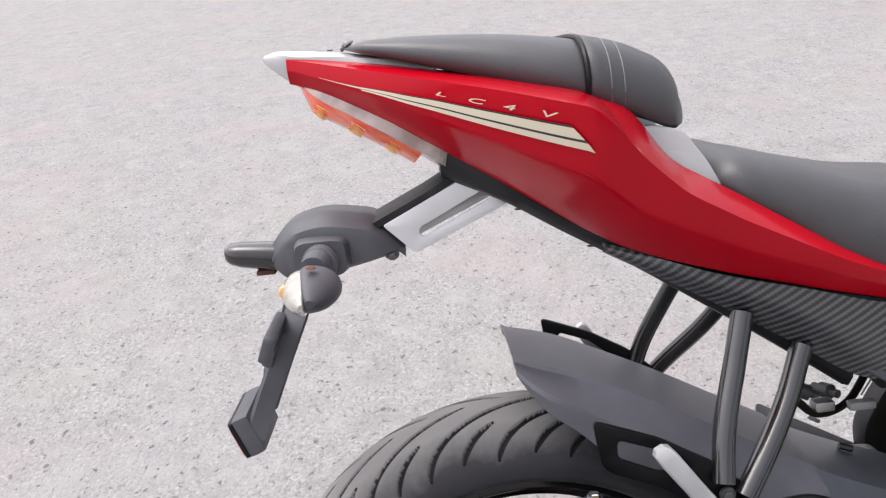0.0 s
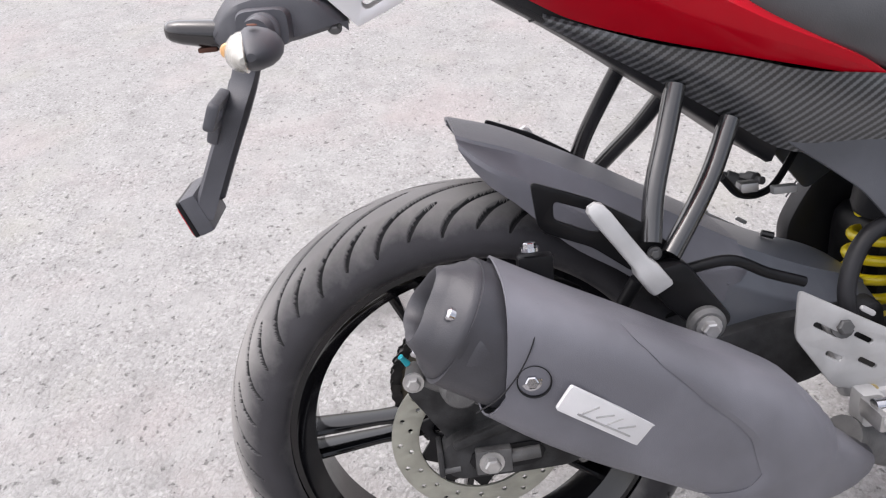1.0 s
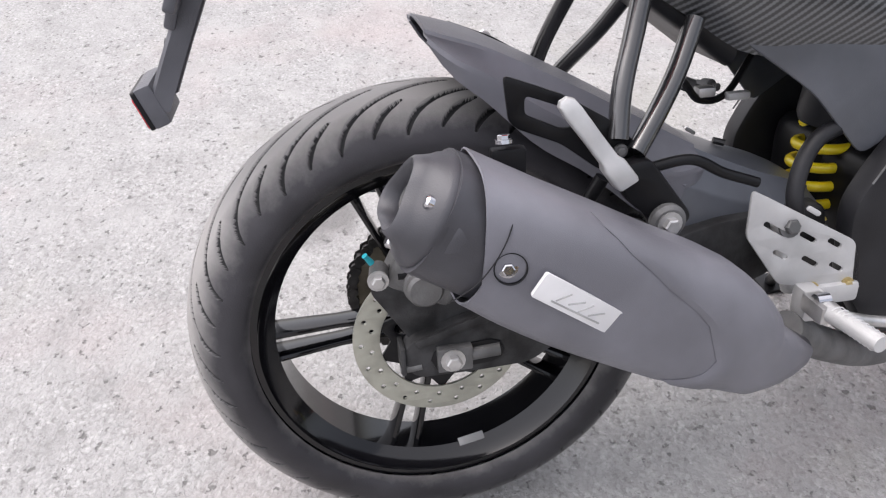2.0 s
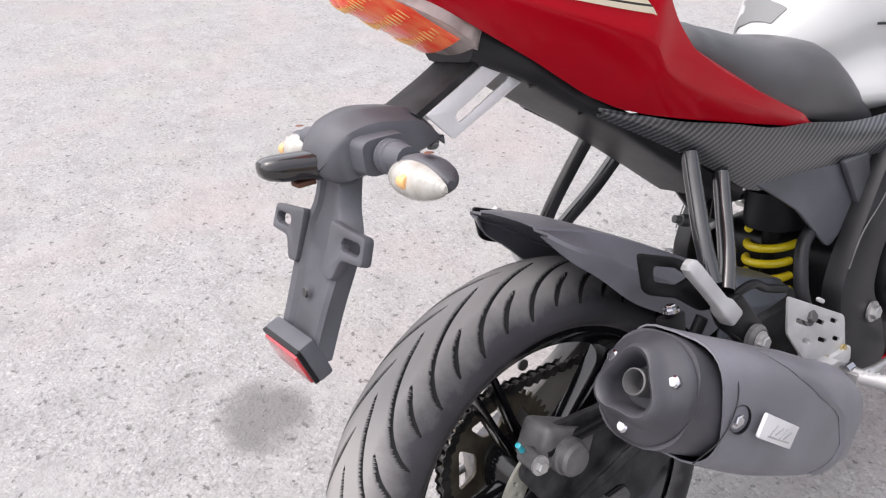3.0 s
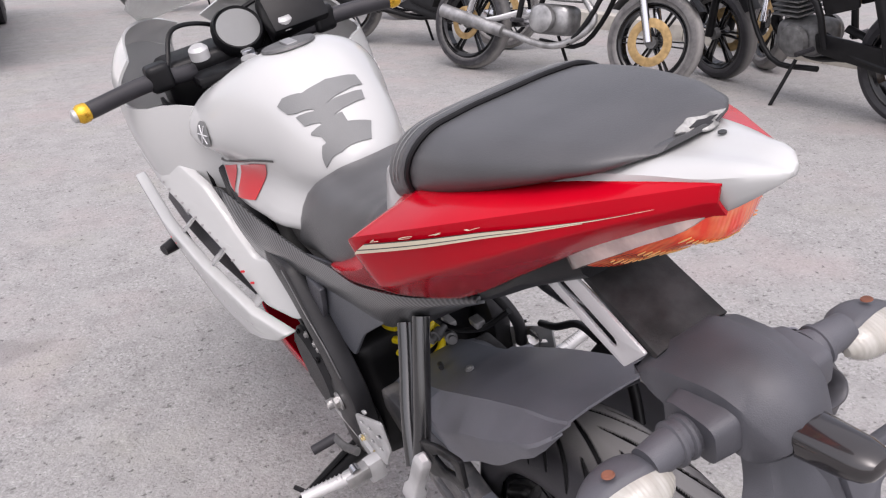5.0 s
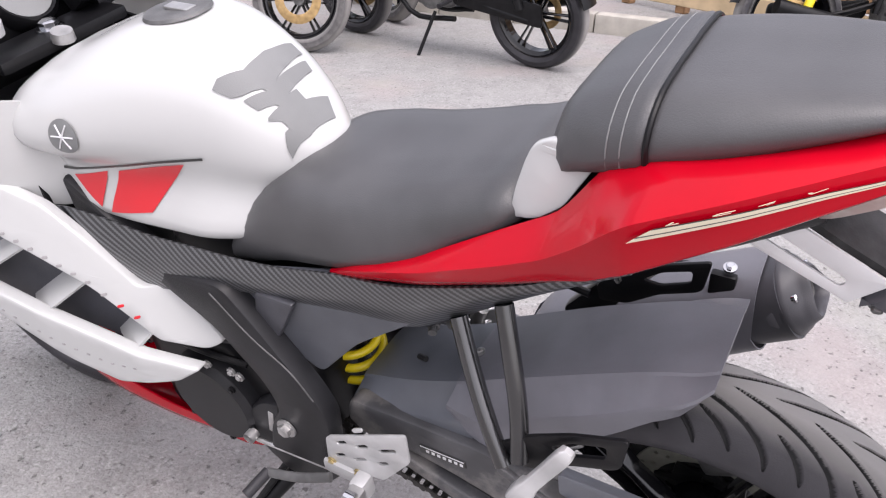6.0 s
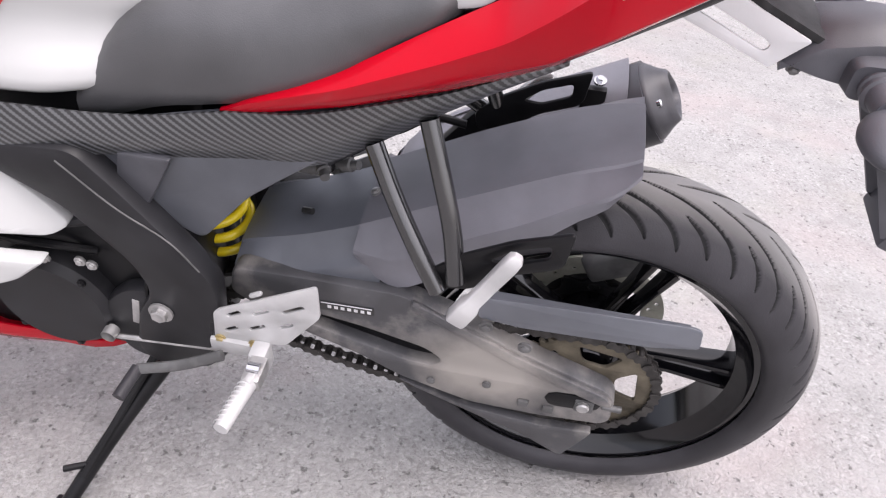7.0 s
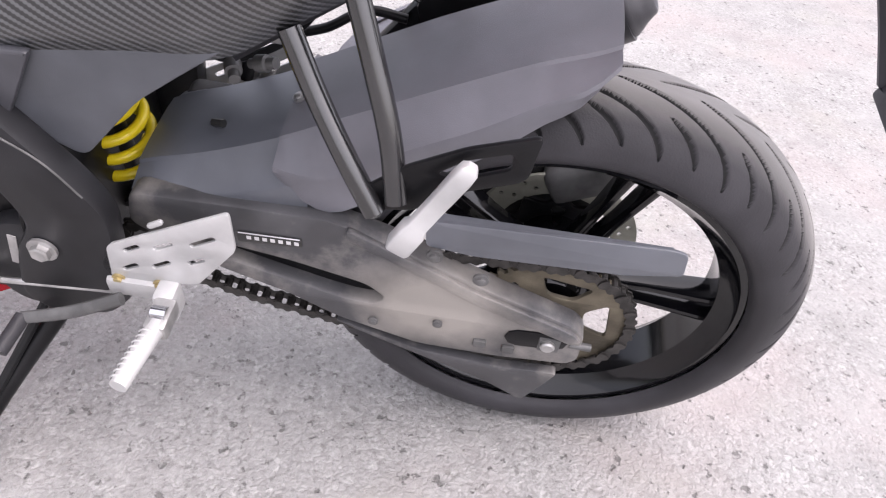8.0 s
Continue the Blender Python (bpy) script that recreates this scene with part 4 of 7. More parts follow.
for s in BOTH:
    cheek = rounded([(0.120, 0.900), (0.135, 0.906), (0.166, 0.898), (0.188, 0.868), (0.204, 0.838), (0.170, 0.845), (0.140, 0.880)] if s > 0 else
                    [(0.124, 0.918), (0.146, 0.922), (0.164, 0.934), (0.186, 0.922), (0.194, 0.904), (0.203, 0.873), (0.208, 0.842), (0.178, 0.852), (0.151, 0.872)], 0.008)
    part("seat_bridge", sheet(cheek, 0.008, lambda y, z: 0.106 - 0.20 * max(0, z - 0.85) - 0.25 * max(0, y - 0.17), s, (), 0.002), WHITE, bike, "white panel between the seats")
part("seat_gap", box((0.12, 0.05, 0.05), (0, 0.165, 0.850), 0.01), BLACK, bike)

# fuel tank
TANK = [(0.485, 0.030, 0.812, 0.760, 0.9), (0.520, 0.066, 0.852, 0.720, 1.0), (0.560, 0.088, 0.893, 0.698, 1.12), (0.610, 0.104, 0.926, 0.690, 1.16), (0.680, 0.130, 0.944, 0.688, 1.02),
        (0.760, 0.156, 0.932, 0.694, 0.92), (0.830, 0.170, 0.906, 0.706, 0.86), (0.885, 0.166, 0.886, 0.728, 0.82), (0.930, 0.138, 0.858, 0.762, 0.8), (0.950, 0.100, 0.842, 0.786, 0.8)]


def tank_half(y):
    w, zt, zb, k = glide(TANK, y)
    h = zt - zb
    return [(0, zt), (0.48 * w, zt - 0.035 * h), (0.80 * w, zt - 0.15 * h), (0.965 * w, zt - 0.32 * h), (1.0 * w, zt - 0.47 * h), (w * (0.5 + 0.5 * k) * 0.87, zt - 0.66 * h), (w * k, zb + 0.05 * h), (w * k * 0.85, zb), (0, zb)]


tank = part("fuel_tank", loft([half_ring(y, tank_half(y), 30) for y in np.linspace(0.485, 0.950, 48)]), WHITE, bike, "glossy white fuel tank with red and grey decals", 70)


def tank_point(y, a, lift, s):
    """A place on the tank's skin: a runs from 0 on the crown to 1 at the lower edge."""
    pts = np.array(tank_half(y)[:-1])
    d = np.r_[0, np.cumsum(np.linalg.norm(np.diff(pts, axis=0), axis=1))]
    keys = np.c_[d / d[-1], pts]
    s, a = (s, a) if a >= 0 else (-s, -a)
    p, q, r = glide(keys, a), glide(keys, min(1, a + 0.02)), glide(keys, max(0, a - 0.02))
    out = np.array([-(q - r)[1], (q - r)[0]])
    out /= np.linalg.norm(out) + 1e-9
    return Vector((s * (p[0] + lift * out[0]), y, p[1] + lift * out[1]))


def tank_decal(name, outline, mat, s, label, lift=0.0016):
    """A thin decal of an outline in (y, a) laid on the tank."""
    bm = plate([(y * 1.0, a * 0.35) for y, a in outline], 0.0008, (), 0.0001)
    bmesh.ops.triangulate(bm, faces=bm.faces)
    for k in range(3):
        bmesh.ops.subdivide_edges(bm, edges=[e for e in bm.edges if e.calc_length() > 0.016], cuts=1)
        bmesh.ops.triangulate(bm, faces=bm.faces)
    for v in bm.verts:
        v.co = tank_point(min(max(v.co.x, 0.487), 0.948), min(max(v.co.y / 0.35, -0.999), 0.999), lift + (0.0004 if v.co.z > 0 else 0), s)
    return part(name, bm, mat, tank, label, 60)


for s in BOTH:
    tank_decal("decal", [(0.830, 0.815), (0.768, 0.752), (0.783, 0.885)], REDINK, s, "red wedge decal")
    tank_decal("decal", [(0.748, 0.735), (0.640, 0.620), (0.700, 0.850), (0.768, 0.895)], REDINK, s, "red wedge decal")
    tank_decal("decal", [(0.856, 0.825), (0.853, 0.812), (0.612, 0.565), (0.612, 0.576)], INK, s, "black pinstripe")
# claw shaped pad on the back of the tank: the outline of one half, mirrored
claws = [(0.577, 0.0), (0.576, 0.14), (0.594, 0.23), (0.595, 0.275), (0.575, 0.27), (0.566, 0.24), (0.553, 0.16), (0.549, 0.155), (0.563, 0.255), (0.548, 0.26), (0.537, 0.185), (0.534, 0.18), (0.538, 0.265), (0.537, 0.28), (0.527, 0.245), (0.519, 0.26), (0.521, 0.295), (0.517, 0.385), (0.512, 0.455), (0.507, 0.335), (0.502, 0.25)]
far = [(0.498, -0.12), (0.516, -0.16), (0.523, 0.02), (0.534, 0.02), (0.535, 0.08), (0.541, -0.16), (0.552, -0.16), (0.550, 0.07), (0.560, -0.18), (0.574, -0.16)]
tank_decal("tank_pad", claws + far, PAD, -1, "grey claw shaped tank pad", 0.002)
cap = part("filler_cap", lathe([(0, 0), (0, 0.044), (0.004, 0.042), (0.005, 0.036), (0.0045, 0.0)], 32, across((0, 0.705, 0.9405), (0, 0.08, 1))), CALIPER, tank, "round grey filler cap")
part("cap_flap", box((0.018, 0.040, 0.004), (0, 0.700, 0.9465), 0.0015), STEEL, cap)
for s in BOTH:
    badge = tank_decal("badge", [(0.782 + 0.021 * math.cos(a), 0.556 + 0.062 * math.sin(a)) for a in np.linspace(0, 2 * math.pi, 24, endpoint=False)], PAD, s, "round grey badge", 0.0022)
    for k in range(3):
        a = math.pi * k / 3
        part("badge_bar", tube([tank_point(0.782 + r * 0.016 * math.cos(a), 0.556 + r * 0.046 * math.sin(a), 0.0034, s) for r in (-1, 0, 1)], 0.0011, 6, 8), ALU, badge)

# number plate holder and rear indicators
HEAD = [(-0.236, 0.022, 0.812, 0.792), (-0.222, 0.034, 0.829, 0.780), (-0.192, 0.040, 0.842, 0.782), (-0.150, 0.046, 0.840, 0.788), (-0.122, 0.046, 0.832, 0.794), (-0.098, 0.038, 0.810, 0.798)]
head = []
for y in np.linspace(-0.236, -0.098, 18):
    w, zt, zb = glide(HEAD, y)
    head.append([Vector((s * x, y, z)) for s, pts in ((1, [(0, zt), (0.45 * w, zt), (0.62 * w, zt - 0.006), (0.95 * w, zt - 0.012), (w, zt - 0.018), (w, zb + 0.004), (0.85 * w, zb), (0, zb)]), (-1, [(0.85 * w, zb), (w, zb + 0.004), (w, zt - 0.018), (0.95 * w, zt - 0.012), (0.62 * w, zt - 0.006), (0.45 * w, zt)])) for x, z in pts])
holder = part("plate_holder", loft(head), GREYPLASTIC, bike, "grey plastic number plate holder without a plate", 42)
for s in BOTH:
    arm = []
    for x, y, z, d, h in ((0.018, -0.178, 0.805, 0.030, 0.020), (0.040, -0.180, 0.804, 0.029, 0.019), (0.060, -0.181, 0.803, 0.025, 0.018)):
        arm.append([Vector((s * x, y + d * math.copysign(abs(math.cos(a)) ** 0.45, math.cos(a)), z + h * math.copysign(abs(math.sin(a)) ** 0.45, math.sin(a)))) for a in np.linspace(0, 2 * math.pi, 24, endpoint=False)])
    part("arm", loft(arm), GREYPLASTIC, holder)
# plate lamp
rings = []
for u, w, h in ((0.0, 0.004, 0.003), (0.03, 0.011, 0.008), (0.10, 0.015, 0.011), (0.25, 0.018, 0.013), (0.7, 0.020, 0.0150), (1.0, 0.021, 0.0155)):
    c = Vector((0, -0.288 + 0.070 * u, 0.806 - 0.010 * u))
    rings.append([c + Vector((w * math.copysign(abs(math.cos(a)) ** 0.8, math.cos(a)), 0, h * math.copysign(abs(math.sin(a)) ** 0.8, math.sin(a)))) for a in np.linspace(0, 2 * math.pi, 24, endpoint=False)])
lamp = part("plate_lamp", loft(rings), SMOKE, holder, "glossy black plate lamp")
part("lamp_lens", box((0.018, 0.020, 0.005), (0.004, -0.246, 0.784), 0.0015), RUST, holder, "small brown lamp lens")
# stem and plate channel
stem = []
for u in np.linspace(0, 1, 26):
    z = 0.800 + (0.610 - 0.800) * u
    y = glide([(0, -0.204), (0.20, -0.214), (0.42, -0.232), (0.75, -0.262), (1, -0.284)], u)[0]
    w = glide([(0, 0.030), (0.14, 0.027), (0.26, 0.032), (0.38, 0.047), (0.46, 0.048), (0.75, 0.043), (1, 0.041)], u)[0]
    stem.append([Vector((x * w, y + dy, z)) for x, dy in ((-1, 0.016), (-1, -0.005), (-0.90, -0.009), (-0.62, -0.009), (-0.50, -0.004), (0.50, -0.004), (0.62, -0.009), (0.90, -0.009), (1, -0.005), (1, 0.016), (0.90, 0.015), (0.84, 0.002), (-0.84, 0.002), (-0.90, 0.015))])
channel = part("plate_channel", loft(stem), GREYPLASTIC, holder)
for s in BOTH:
    ear = rounded([(0.030, 0.018), (0.060, 0.015), (0.100, 0.013), (0.102, -0.015), (0.062, -0.017), (0.050, -0.040), (0.030, -0.040)], 0.006)
    ear = [(s * a, b) for a, b in ear]
    bm = plate(ear, 0.012, [[(s * a, b) for a, b in slot(0.076, -0.001, 0.036, 0.012, 0)]], 0.003, Matrix.Translation((0, -0.238, 0.730)) @ Matrix.Rotation(radians(90 - 22), 4, "X"))
    part("ear", bm, GREYPLASTIC, holder)
part("screw", lathe([(0, 0), (0, 0.006), (0.002, 0.005), (0.002, 0)], 12, across((0, -0.265, 0.672), (0, -1, 0.2))), INK, holder)
TILT = Matrix.Rotation(radians(20), 4, "X")
FOOT = Matrix.Translation((0, -0.285, 0.616))
base = part("reflector_base", box((0.086, 0.020, 0.046), (0, 0, 0), 0.005, FOOT @ TILT), GREYPLASTIC, holder)
lens = part("reflector", box((0.078, 0.010, 0.036), (0, 0, 0), 0.003, FOOT @ TILT @ Matrix.Translation((0, -0.0110, -0.002))), REFLECTOR, base, "red bottom reflector")
part("reflector_rim", plate(rounded([(-0.043, -0.022), (0.043, -0.022), (0.043, 0.022), (-0.043, 0.022)], 0.004), 0.005, [rounded([(-0.038, -0.019), (0.038, -0.019), (0.038, 0.015), (-0.038, 0.015)], 0.003)], 0.0008, FOOT @ TILT @ Matrix.Translation((0, -0.0105, 0)) @ Matrix.Rotation(radians(90), 4, "X")), BLACK, base)
# strut up to the tail with slotted alloy cheeks
strut = [[Vector((x * w, y, z + 0.004 * (1 - x * x))) for x in np.linspace(-1, 1, 7)] + [Vector((x * w, y + 0.004, z - 0.006)) for x in np.linspace(1, -1, 7)] for y, z, w in ((-0.030, 0.876, 0.036), (-0.075, 0.853, 0.036), (-0.128, 0.829, 0.037))]
part("holder_strut", loft(strut), DUSTYBLACK, holder, "flat black strut", 30)
for s in BOTH:
    cheek = rounded([(-0.118, 0.826), (-0.028, 0.868), (0.018, 0.840), (-0.088, 0.795)], 0.003)
    part("strut_cheek", plate(cheek, 0.003, [slot(-0.045, 0.832, 0.082, 0.011, 25.5)], 0.0006, side(s * 0.039)), ALU, holder, "slotted bare aluminium side plate")
    part("nut", bolt((s * 0.036, -0.112, 0.796), (s, 0, -0.6), 0.005, 0.006), CALIPER, holder)
    # indicators on rubber stalks
    stalk = part("indicator", tube([(s * 0.046, -0.178, 0.800), (s * 0.075, -0.181, 0.803), (s * 0.104, -0.183, 0.803)], (0.0165, 0.0135), 16, 8), GREYPLASTIC, holder, "grey indicator on a rubber stalk")
    for x in (0.056, 0.066, 0.076):
        part("bellows", lathe([(-0.0042, 0.0135), (-0.0015, 0.0175), (0.0015, 0.0175), (0.0042, 0.0135)], 28, across((s * x, -0.1805, 0.802), (s, -0.07 * s, 0.07))), GREYPLASTIC, stalk)
    pod = []
    for u in np.linspace(0.02, 0.98, 14):
        x = 0.092 + 0.074 * u
        r = (math.sin(math.pi * u ** 0.8)) ** 0.55
        pod.append([Vector((s * x, -0.188 + 0.006 * u + (0.030 * r * math.cos(a) if math.cos(a) > 0 else 0.012 * r * math.cos(a)), 0.795 - 0.006 * u + 0.0190 * r * math.sin(a))) for a in np.linspace(0, 2 * math.pi, 20, endpoint=False)])
    part("pod", loft(pod), GREYPLASTIC, stalk)
    glass = []
    for u in np.linspace(0.02, 0.98, 14):
        x = 0.090 + 0.078 * u
        r = (math.sin(math.pi * u ** 0.85)) ** 0.6
        glass.append([Vector((s * x, -0.193 + 0.006 * u + (0.004 * r * math.cos(a) if math.cos(a) > 0 else 0.020 * r * math.cos(a)), 0.793 - 0.006 * u + 0.0182 * r * math.sin(a))) for a in np.linspace(0, 2 * math.pi, 20, endpoint=False)])
    part("lens", loft(glass), CLEARLENS, stalk, "clear indicator lens")
    part("bulb", lathe([(-0.007, 0), (-0.006, 0.0060), (0.002, 0.0075), (0.006, 0.006), (0.008, 0)], 20, across((s * 0.128, -0.2050, 0.793), (s, 0, 0))), AMBER, stalk, "amber bulb")
    part("marker", lathe([(0, 0), (0, 0.005), (0.001, 0.004), (0.001, 0)], 12, across((s * 0.134, -0.180, 0.8135), (0, 0.1, 1))), RUST, stalk, "small red brown stud")

# rear hugger in two overlapping pieces
HUG = [(0.000, 0.048, 0.672, 0.056, 0.664), (0.012, 0.052, 0.668, 0.070, 0.645), (0.060, 0.058, 0.652, 0.082, 0.600), (0.110, 0.060, 0.628, 0.085, 0.552), (0.170, 0.062, 0.597, 0.086, 0.512), (0.240, 0.062, 0.558, 0.086, 0.455), (0.320, 0.062, 0.514, 0.085, 0.418), (0.400, 0.060, 0.478, 0.082, 0.402), (0.460, 0.057, 0.456, 0.080, 0.412), (0.500, 0.052, 0.436, 0.076, 0.405)]


def hugger(y0, y1, grow, front_cut=0.0):
    rows = []
    for y in np.linspace(y0, y1, 24):
        wt, zt, wb, zb = glide(HUG, y)
        k = 1.0
        if front_cut and y > y1 - front_cut:
            k = 1 - 0.72 * ((y - (y1 - front_cut)) / front_cut) ** 2
        zb = zt + (zb - zt) * k
        half = [(0, zt + 0.003 + grow), (0.55 * wt, zt + 0.0025 + grow), (0.97 * wt + grow, zt + grow), (wt + grow, zt - 0.004 + grow)]
        mid_x, mid_z = wt + (wb - wt) * 0.55 + 0.017, zt + (zb - zt) * 0.45
        half += [(mid_x + grow - 0.001, mid_z + 0.003), (mid_x + grow, mid_z - 0.003), (wb + grow, zb)]
        pts = half
        rows.append([Vector((-p[0], y, p[1])) for p in reversed(pts[1:])] + [Vector((p[0], y, p[1])) for p in pts])
    return thick(loft(rows, closed=False), 0.003)


hug = part("rear_hugger", hugger(0.0, 0.310, 0.004, 0.07), HEATPAINT, bike, "dark grey plastic rear hugger", 30)
part("hugger_front", hugger(0.28, 0.475, 0.0), GUARDGREY, hug, "smoother dark front section")
for s in BOTH:
    ridge = []
    for y in np.linspace(0.012, 0.290, 16):
        wt, zt, wb, zb = glide(HUG, y)
        ridge.append((s * (wt + (wb - wt) * 0.55 + 0.0165), y, zt + (zb - zt) * 0.45))
    part("ridge", tube(ridge, 0.0022, 8, 40), HEATPAINT, hug)

part("screw", bolt((-0.014, 0.302, 0.535), (-0.1, 0.4, 1), 0.0045, 0.004), STEEL, hug)
part("clip", tube([(-0.020, 0.398, 0.488), (-0.024, 0.384, 0.492)], 0.0045, 8), INK, hug)
part("wiring", tube([(-0.02, 0.420, 0.600), (0.00, 0.380, 0.560), (0.03, 0.330, 0.565), (0.06, 0.290, 0.600)], 0.0045, 8, 24), BLACK, bike, "loose black cable")
for x, y, z, d in ((-0.015, 0.335, 0.572, (0.3, 1, -0.4)), (-0.022, 0.365, 0.566, (1, 0.4, 0.1))):
    part("cable_joint", lathe([(-0.016, 0), (-0.016, 0.006), (-0.006, 0.006), (-0.005, 0.009), (0.008, 0.009), (0.009, 0.005), (0.018, 0.005), (0.018, 0)], 14, across((x, y, z), d)), CALIPER, bike, "small dull metal cable joint")
part("cable_clip", box((0.016, 0.022, 0.012), (0.030, 0.335, 0.575), 0.003), STEEL, bike)
part("cable_clip", box((0.012, 0.030, 0.010), (0.010, 0.390, 0.560), 0.003), WHITEALU, bike)

# subframe struts, pillion peg brackets and pegs
for s in BOTH:
    low = 0.0 if s > 0 else 0.012
    part("subframe_strut", tube([(s * 0.088, 0.224, 0.712), (s * 0.108, 0.208, 0.670), (s * 0.140, 0.184, 0.610 - low), (s * 0.158, 0.176, 0.572 - 1.6 * low)], 0.0108, 14, 14), TUBE, bike, "black tubular strut")
    part("subframe_strut", tube([(s * 0.090, 0.282, 0.672), (s * 0.112, 0.258, 0.630), (s * 0.146, 0.218, 0.585 - low), (s * 0.162, 0.194, 0.558 - 1.6 * low)], 0.0108, 14, 14), TUBE, bike, "black tubular strut")
    outline = rounded([(0.058, 0.647), (0.120, 0.622), (0.170, 0.592), (0.205, 0.560), (0.200, 0.532), (0.160, 0.540), (0.118, 0.572), (0.072, 0.592), (0.064, 0.600)], 0.008)
    hole = rounded([(0.080, 0.625), (0.118, 0.610), (0.142, 0.590), (0.118, 0.588), (0.080, 0.606)], 0.006)
    bracket = part("peg_bracket", plate(outline, 0.006, [hole], 0.0015, side(s * 0.150)), BLACK, bike, "black slotted pillion peg bracket")
    part("bolt", bolt((s * 0.157, 0.180, 0.560), (s, 0, 0), 0.005, 0.005), CALIPER, bracket)
    part("bolt", bolt((s * 0.160, 0.197, 0.540), (s, 0, 0), 0.006, 0.007), CALIPER, bracket)
    peg = []
    for u, w, h in ((0.0, 0.0045, 0.004), (0.04, 0.0085, 0.007), (0.14, 0.0095, 0.0075), (0.45, 0.0090, 0.0072), (0.70, 0.0092, 0.0075), (0.76, 0.0120, 0.0105), (0.97, 0.0124, 0.0105), (1.0, 0.0112, 0.0095)):
        c = Vector((s * 0.172, 0.112, 0.624)).lerp(Vector((s * 0.182, 0.178 if s > 0 else 0.170, 0.534 if s > 0 else 0.520)), u)
        ax, up = Vector((s, 0, 0.1)).normalized(), Vector((0, 0.86, 0.5))
        peg.append([c + ax * h * math.copysign(abs(math.cos(a)) ** 0.35, math.cos(a)) + up * w * math.copysign(abs(math.sin(a)) ** 0.35, math.sin(a)) for a in np.linspace(0, 2 * math.pi, 20, endpoint=False)])
    part("pillion_peg", loft(peg), WHITEALU, bracket, "folded bare alloy pillion peg")

# right bracket that carries the muffler
arm = rounded([(0.165, 0.548), (0.205, 0.556), (0.232, 0.520), (0.258, 0.486), (0.232, 0.458), (0.205, 0.492), (0.182, 0.512)], 0.010)
hanger = part("muffler_hanger", plate(arm, 0.022, (), 0.004, side(0.166)), BLACK, bike, "black muffler hanger")
part("washer", lathe([(0, 0), (0, 0.020), (0.006, 0.020), (0.010, 0.016), (0.010, 0)], 24, across((0.178, 0.226, 0.486), (1, 0, 0))), CALIPER, hanger)
part("bolt", bolt((0.188, 0.226, 0.486), (1, 0, 0), 0.009, 0.010), STEEL, hanger)
part("rear_stay", tube([(0.150, 0.165, 0.530), (0.140, 0.140, 0.480), (0.130, 0.125, 0.455)], 0.008, 10), BLACK, bike)
part("hose", tube([(0.150, 0.215, 0.535), (0.150, 0.260, 0.540), (0.140, 0.310, 0.515), (0.140, 0.350, 0.500)], 0.006, 10, 20), BLACK, bike, "black brake hose")
part("hose", tube([(0.135, 0.415, 0.430), (0.130, 0.405, 0.480), (0.115, 0.430, 0.530), (0.100, 0.480, 0.545)], 0.010, 10, 20), PLASTIC, bike, "thick rubber hose")

# muffler: can, shroud, end cap
MUF = [(0.0, 0.240, -0.034, 0.556, 0.052), (0.2, 0.238, 0.053, 0.503, 0.053), (0.4, 0.232, 0.140, 0.452, 0.053), (0.6, 0.222, 0.227, 0.403, 0.053), (0.7, 0.216, 0.270, 0.378, 0.050), (0.8, 0.208, 0.306, 0.340, 0.040), (0.9, 0.199, 0.355, 0.320, 0.028), (1.0, 0.190, 0.402, 0.304, 0.016)]


def muffler_ring(u, kx, kz, off=(0, 0, 0), e=0.8, n=28, r=None):
    x, y, z, rad = glide(MUF, u)
    d = Vector(glide(MUF, min(1, u + 0.02))[:3]) - Vector(glide(MUF, max(0, u - 0.02))[:3])
    d.normalize()
    a1 = Vector((1, 0, 0)) - d * d.x
    a1.normalize()
    a2 = a1.cross(d)
    if a2.z < 0:
        a2 = -a2
    rad = rad if r is None else r
    c = Vector((x, y, z)) + a1 * off[0] + a2 * off[2]
    return [c + a1 * kx * rad * math.copysign(abs(math.cos(a)) ** e, math.cos(a)) + a2 * kz * rad * math.copysign(abs(math.sin(a)) ** e, math.sin(a)) for a in np.linspace(0, 2 * math.pi, n, endpoint=False)]


muffler = part("muffler", loft([muffler_ring(u, 1.07, 1.10) for u in np.linspace(0, 1, 24)]), CANBLACK, bike, "dark grey muffler with a pale name plate")
SHROUD = [(0.02, 1.11, 1.16, 0.001, 0.0), (0.10, 1.12, 1.18, 0.002, 0.0), (0.20, 1.15, 1.23, 0.004, 0.0), (0.30, 1.16, 1.27, 0.005, 0.0), (0.50, 1.17, 1.28, 0.004, 0.0), (0.62, 1.18, 1.28, 0.003, 0.0), (0.70, 1.20, 1.24, 0.002, 0.0), (0.78, 1.25, 1.12, 0.0, 0.0), (0.85, 1.30, 1.10, 0.0, 0.0), (0.95, 1.40, 1.10, 0.0, 0.0), (1.0, 1.2, 0.9, 0.0, 0.0)]
rings = []
for u in np.linspace(0.085, 1.0, 36):
    kx, kz, ox, oz = glide(SHROUD, u)
    ring = muffler_ring(u, kx, kz, (ox, 0, oz), 0.58)
    if u < 0.19:                                   # the rear rim is cut slantwise, its top reaching back
        d = (Vector(glide(MUF, 0.2)[:3]) - Vector(glide(MUF, 0.0)[:3])).normalized()
        c = sum(ring, Vector()) / len(ring)
        ring = [p - d * 0.036 * max(-0.35, (p - c).z / 0.06) * (0.19 - u) / 0.105 for p in ring]
    rings.append(ring)
shroud = part("muffler_shroud", thick(loft(rings, caps=False), 0.002), HEATPAINT, muffler, "satin dark grey heat shroud", 30)


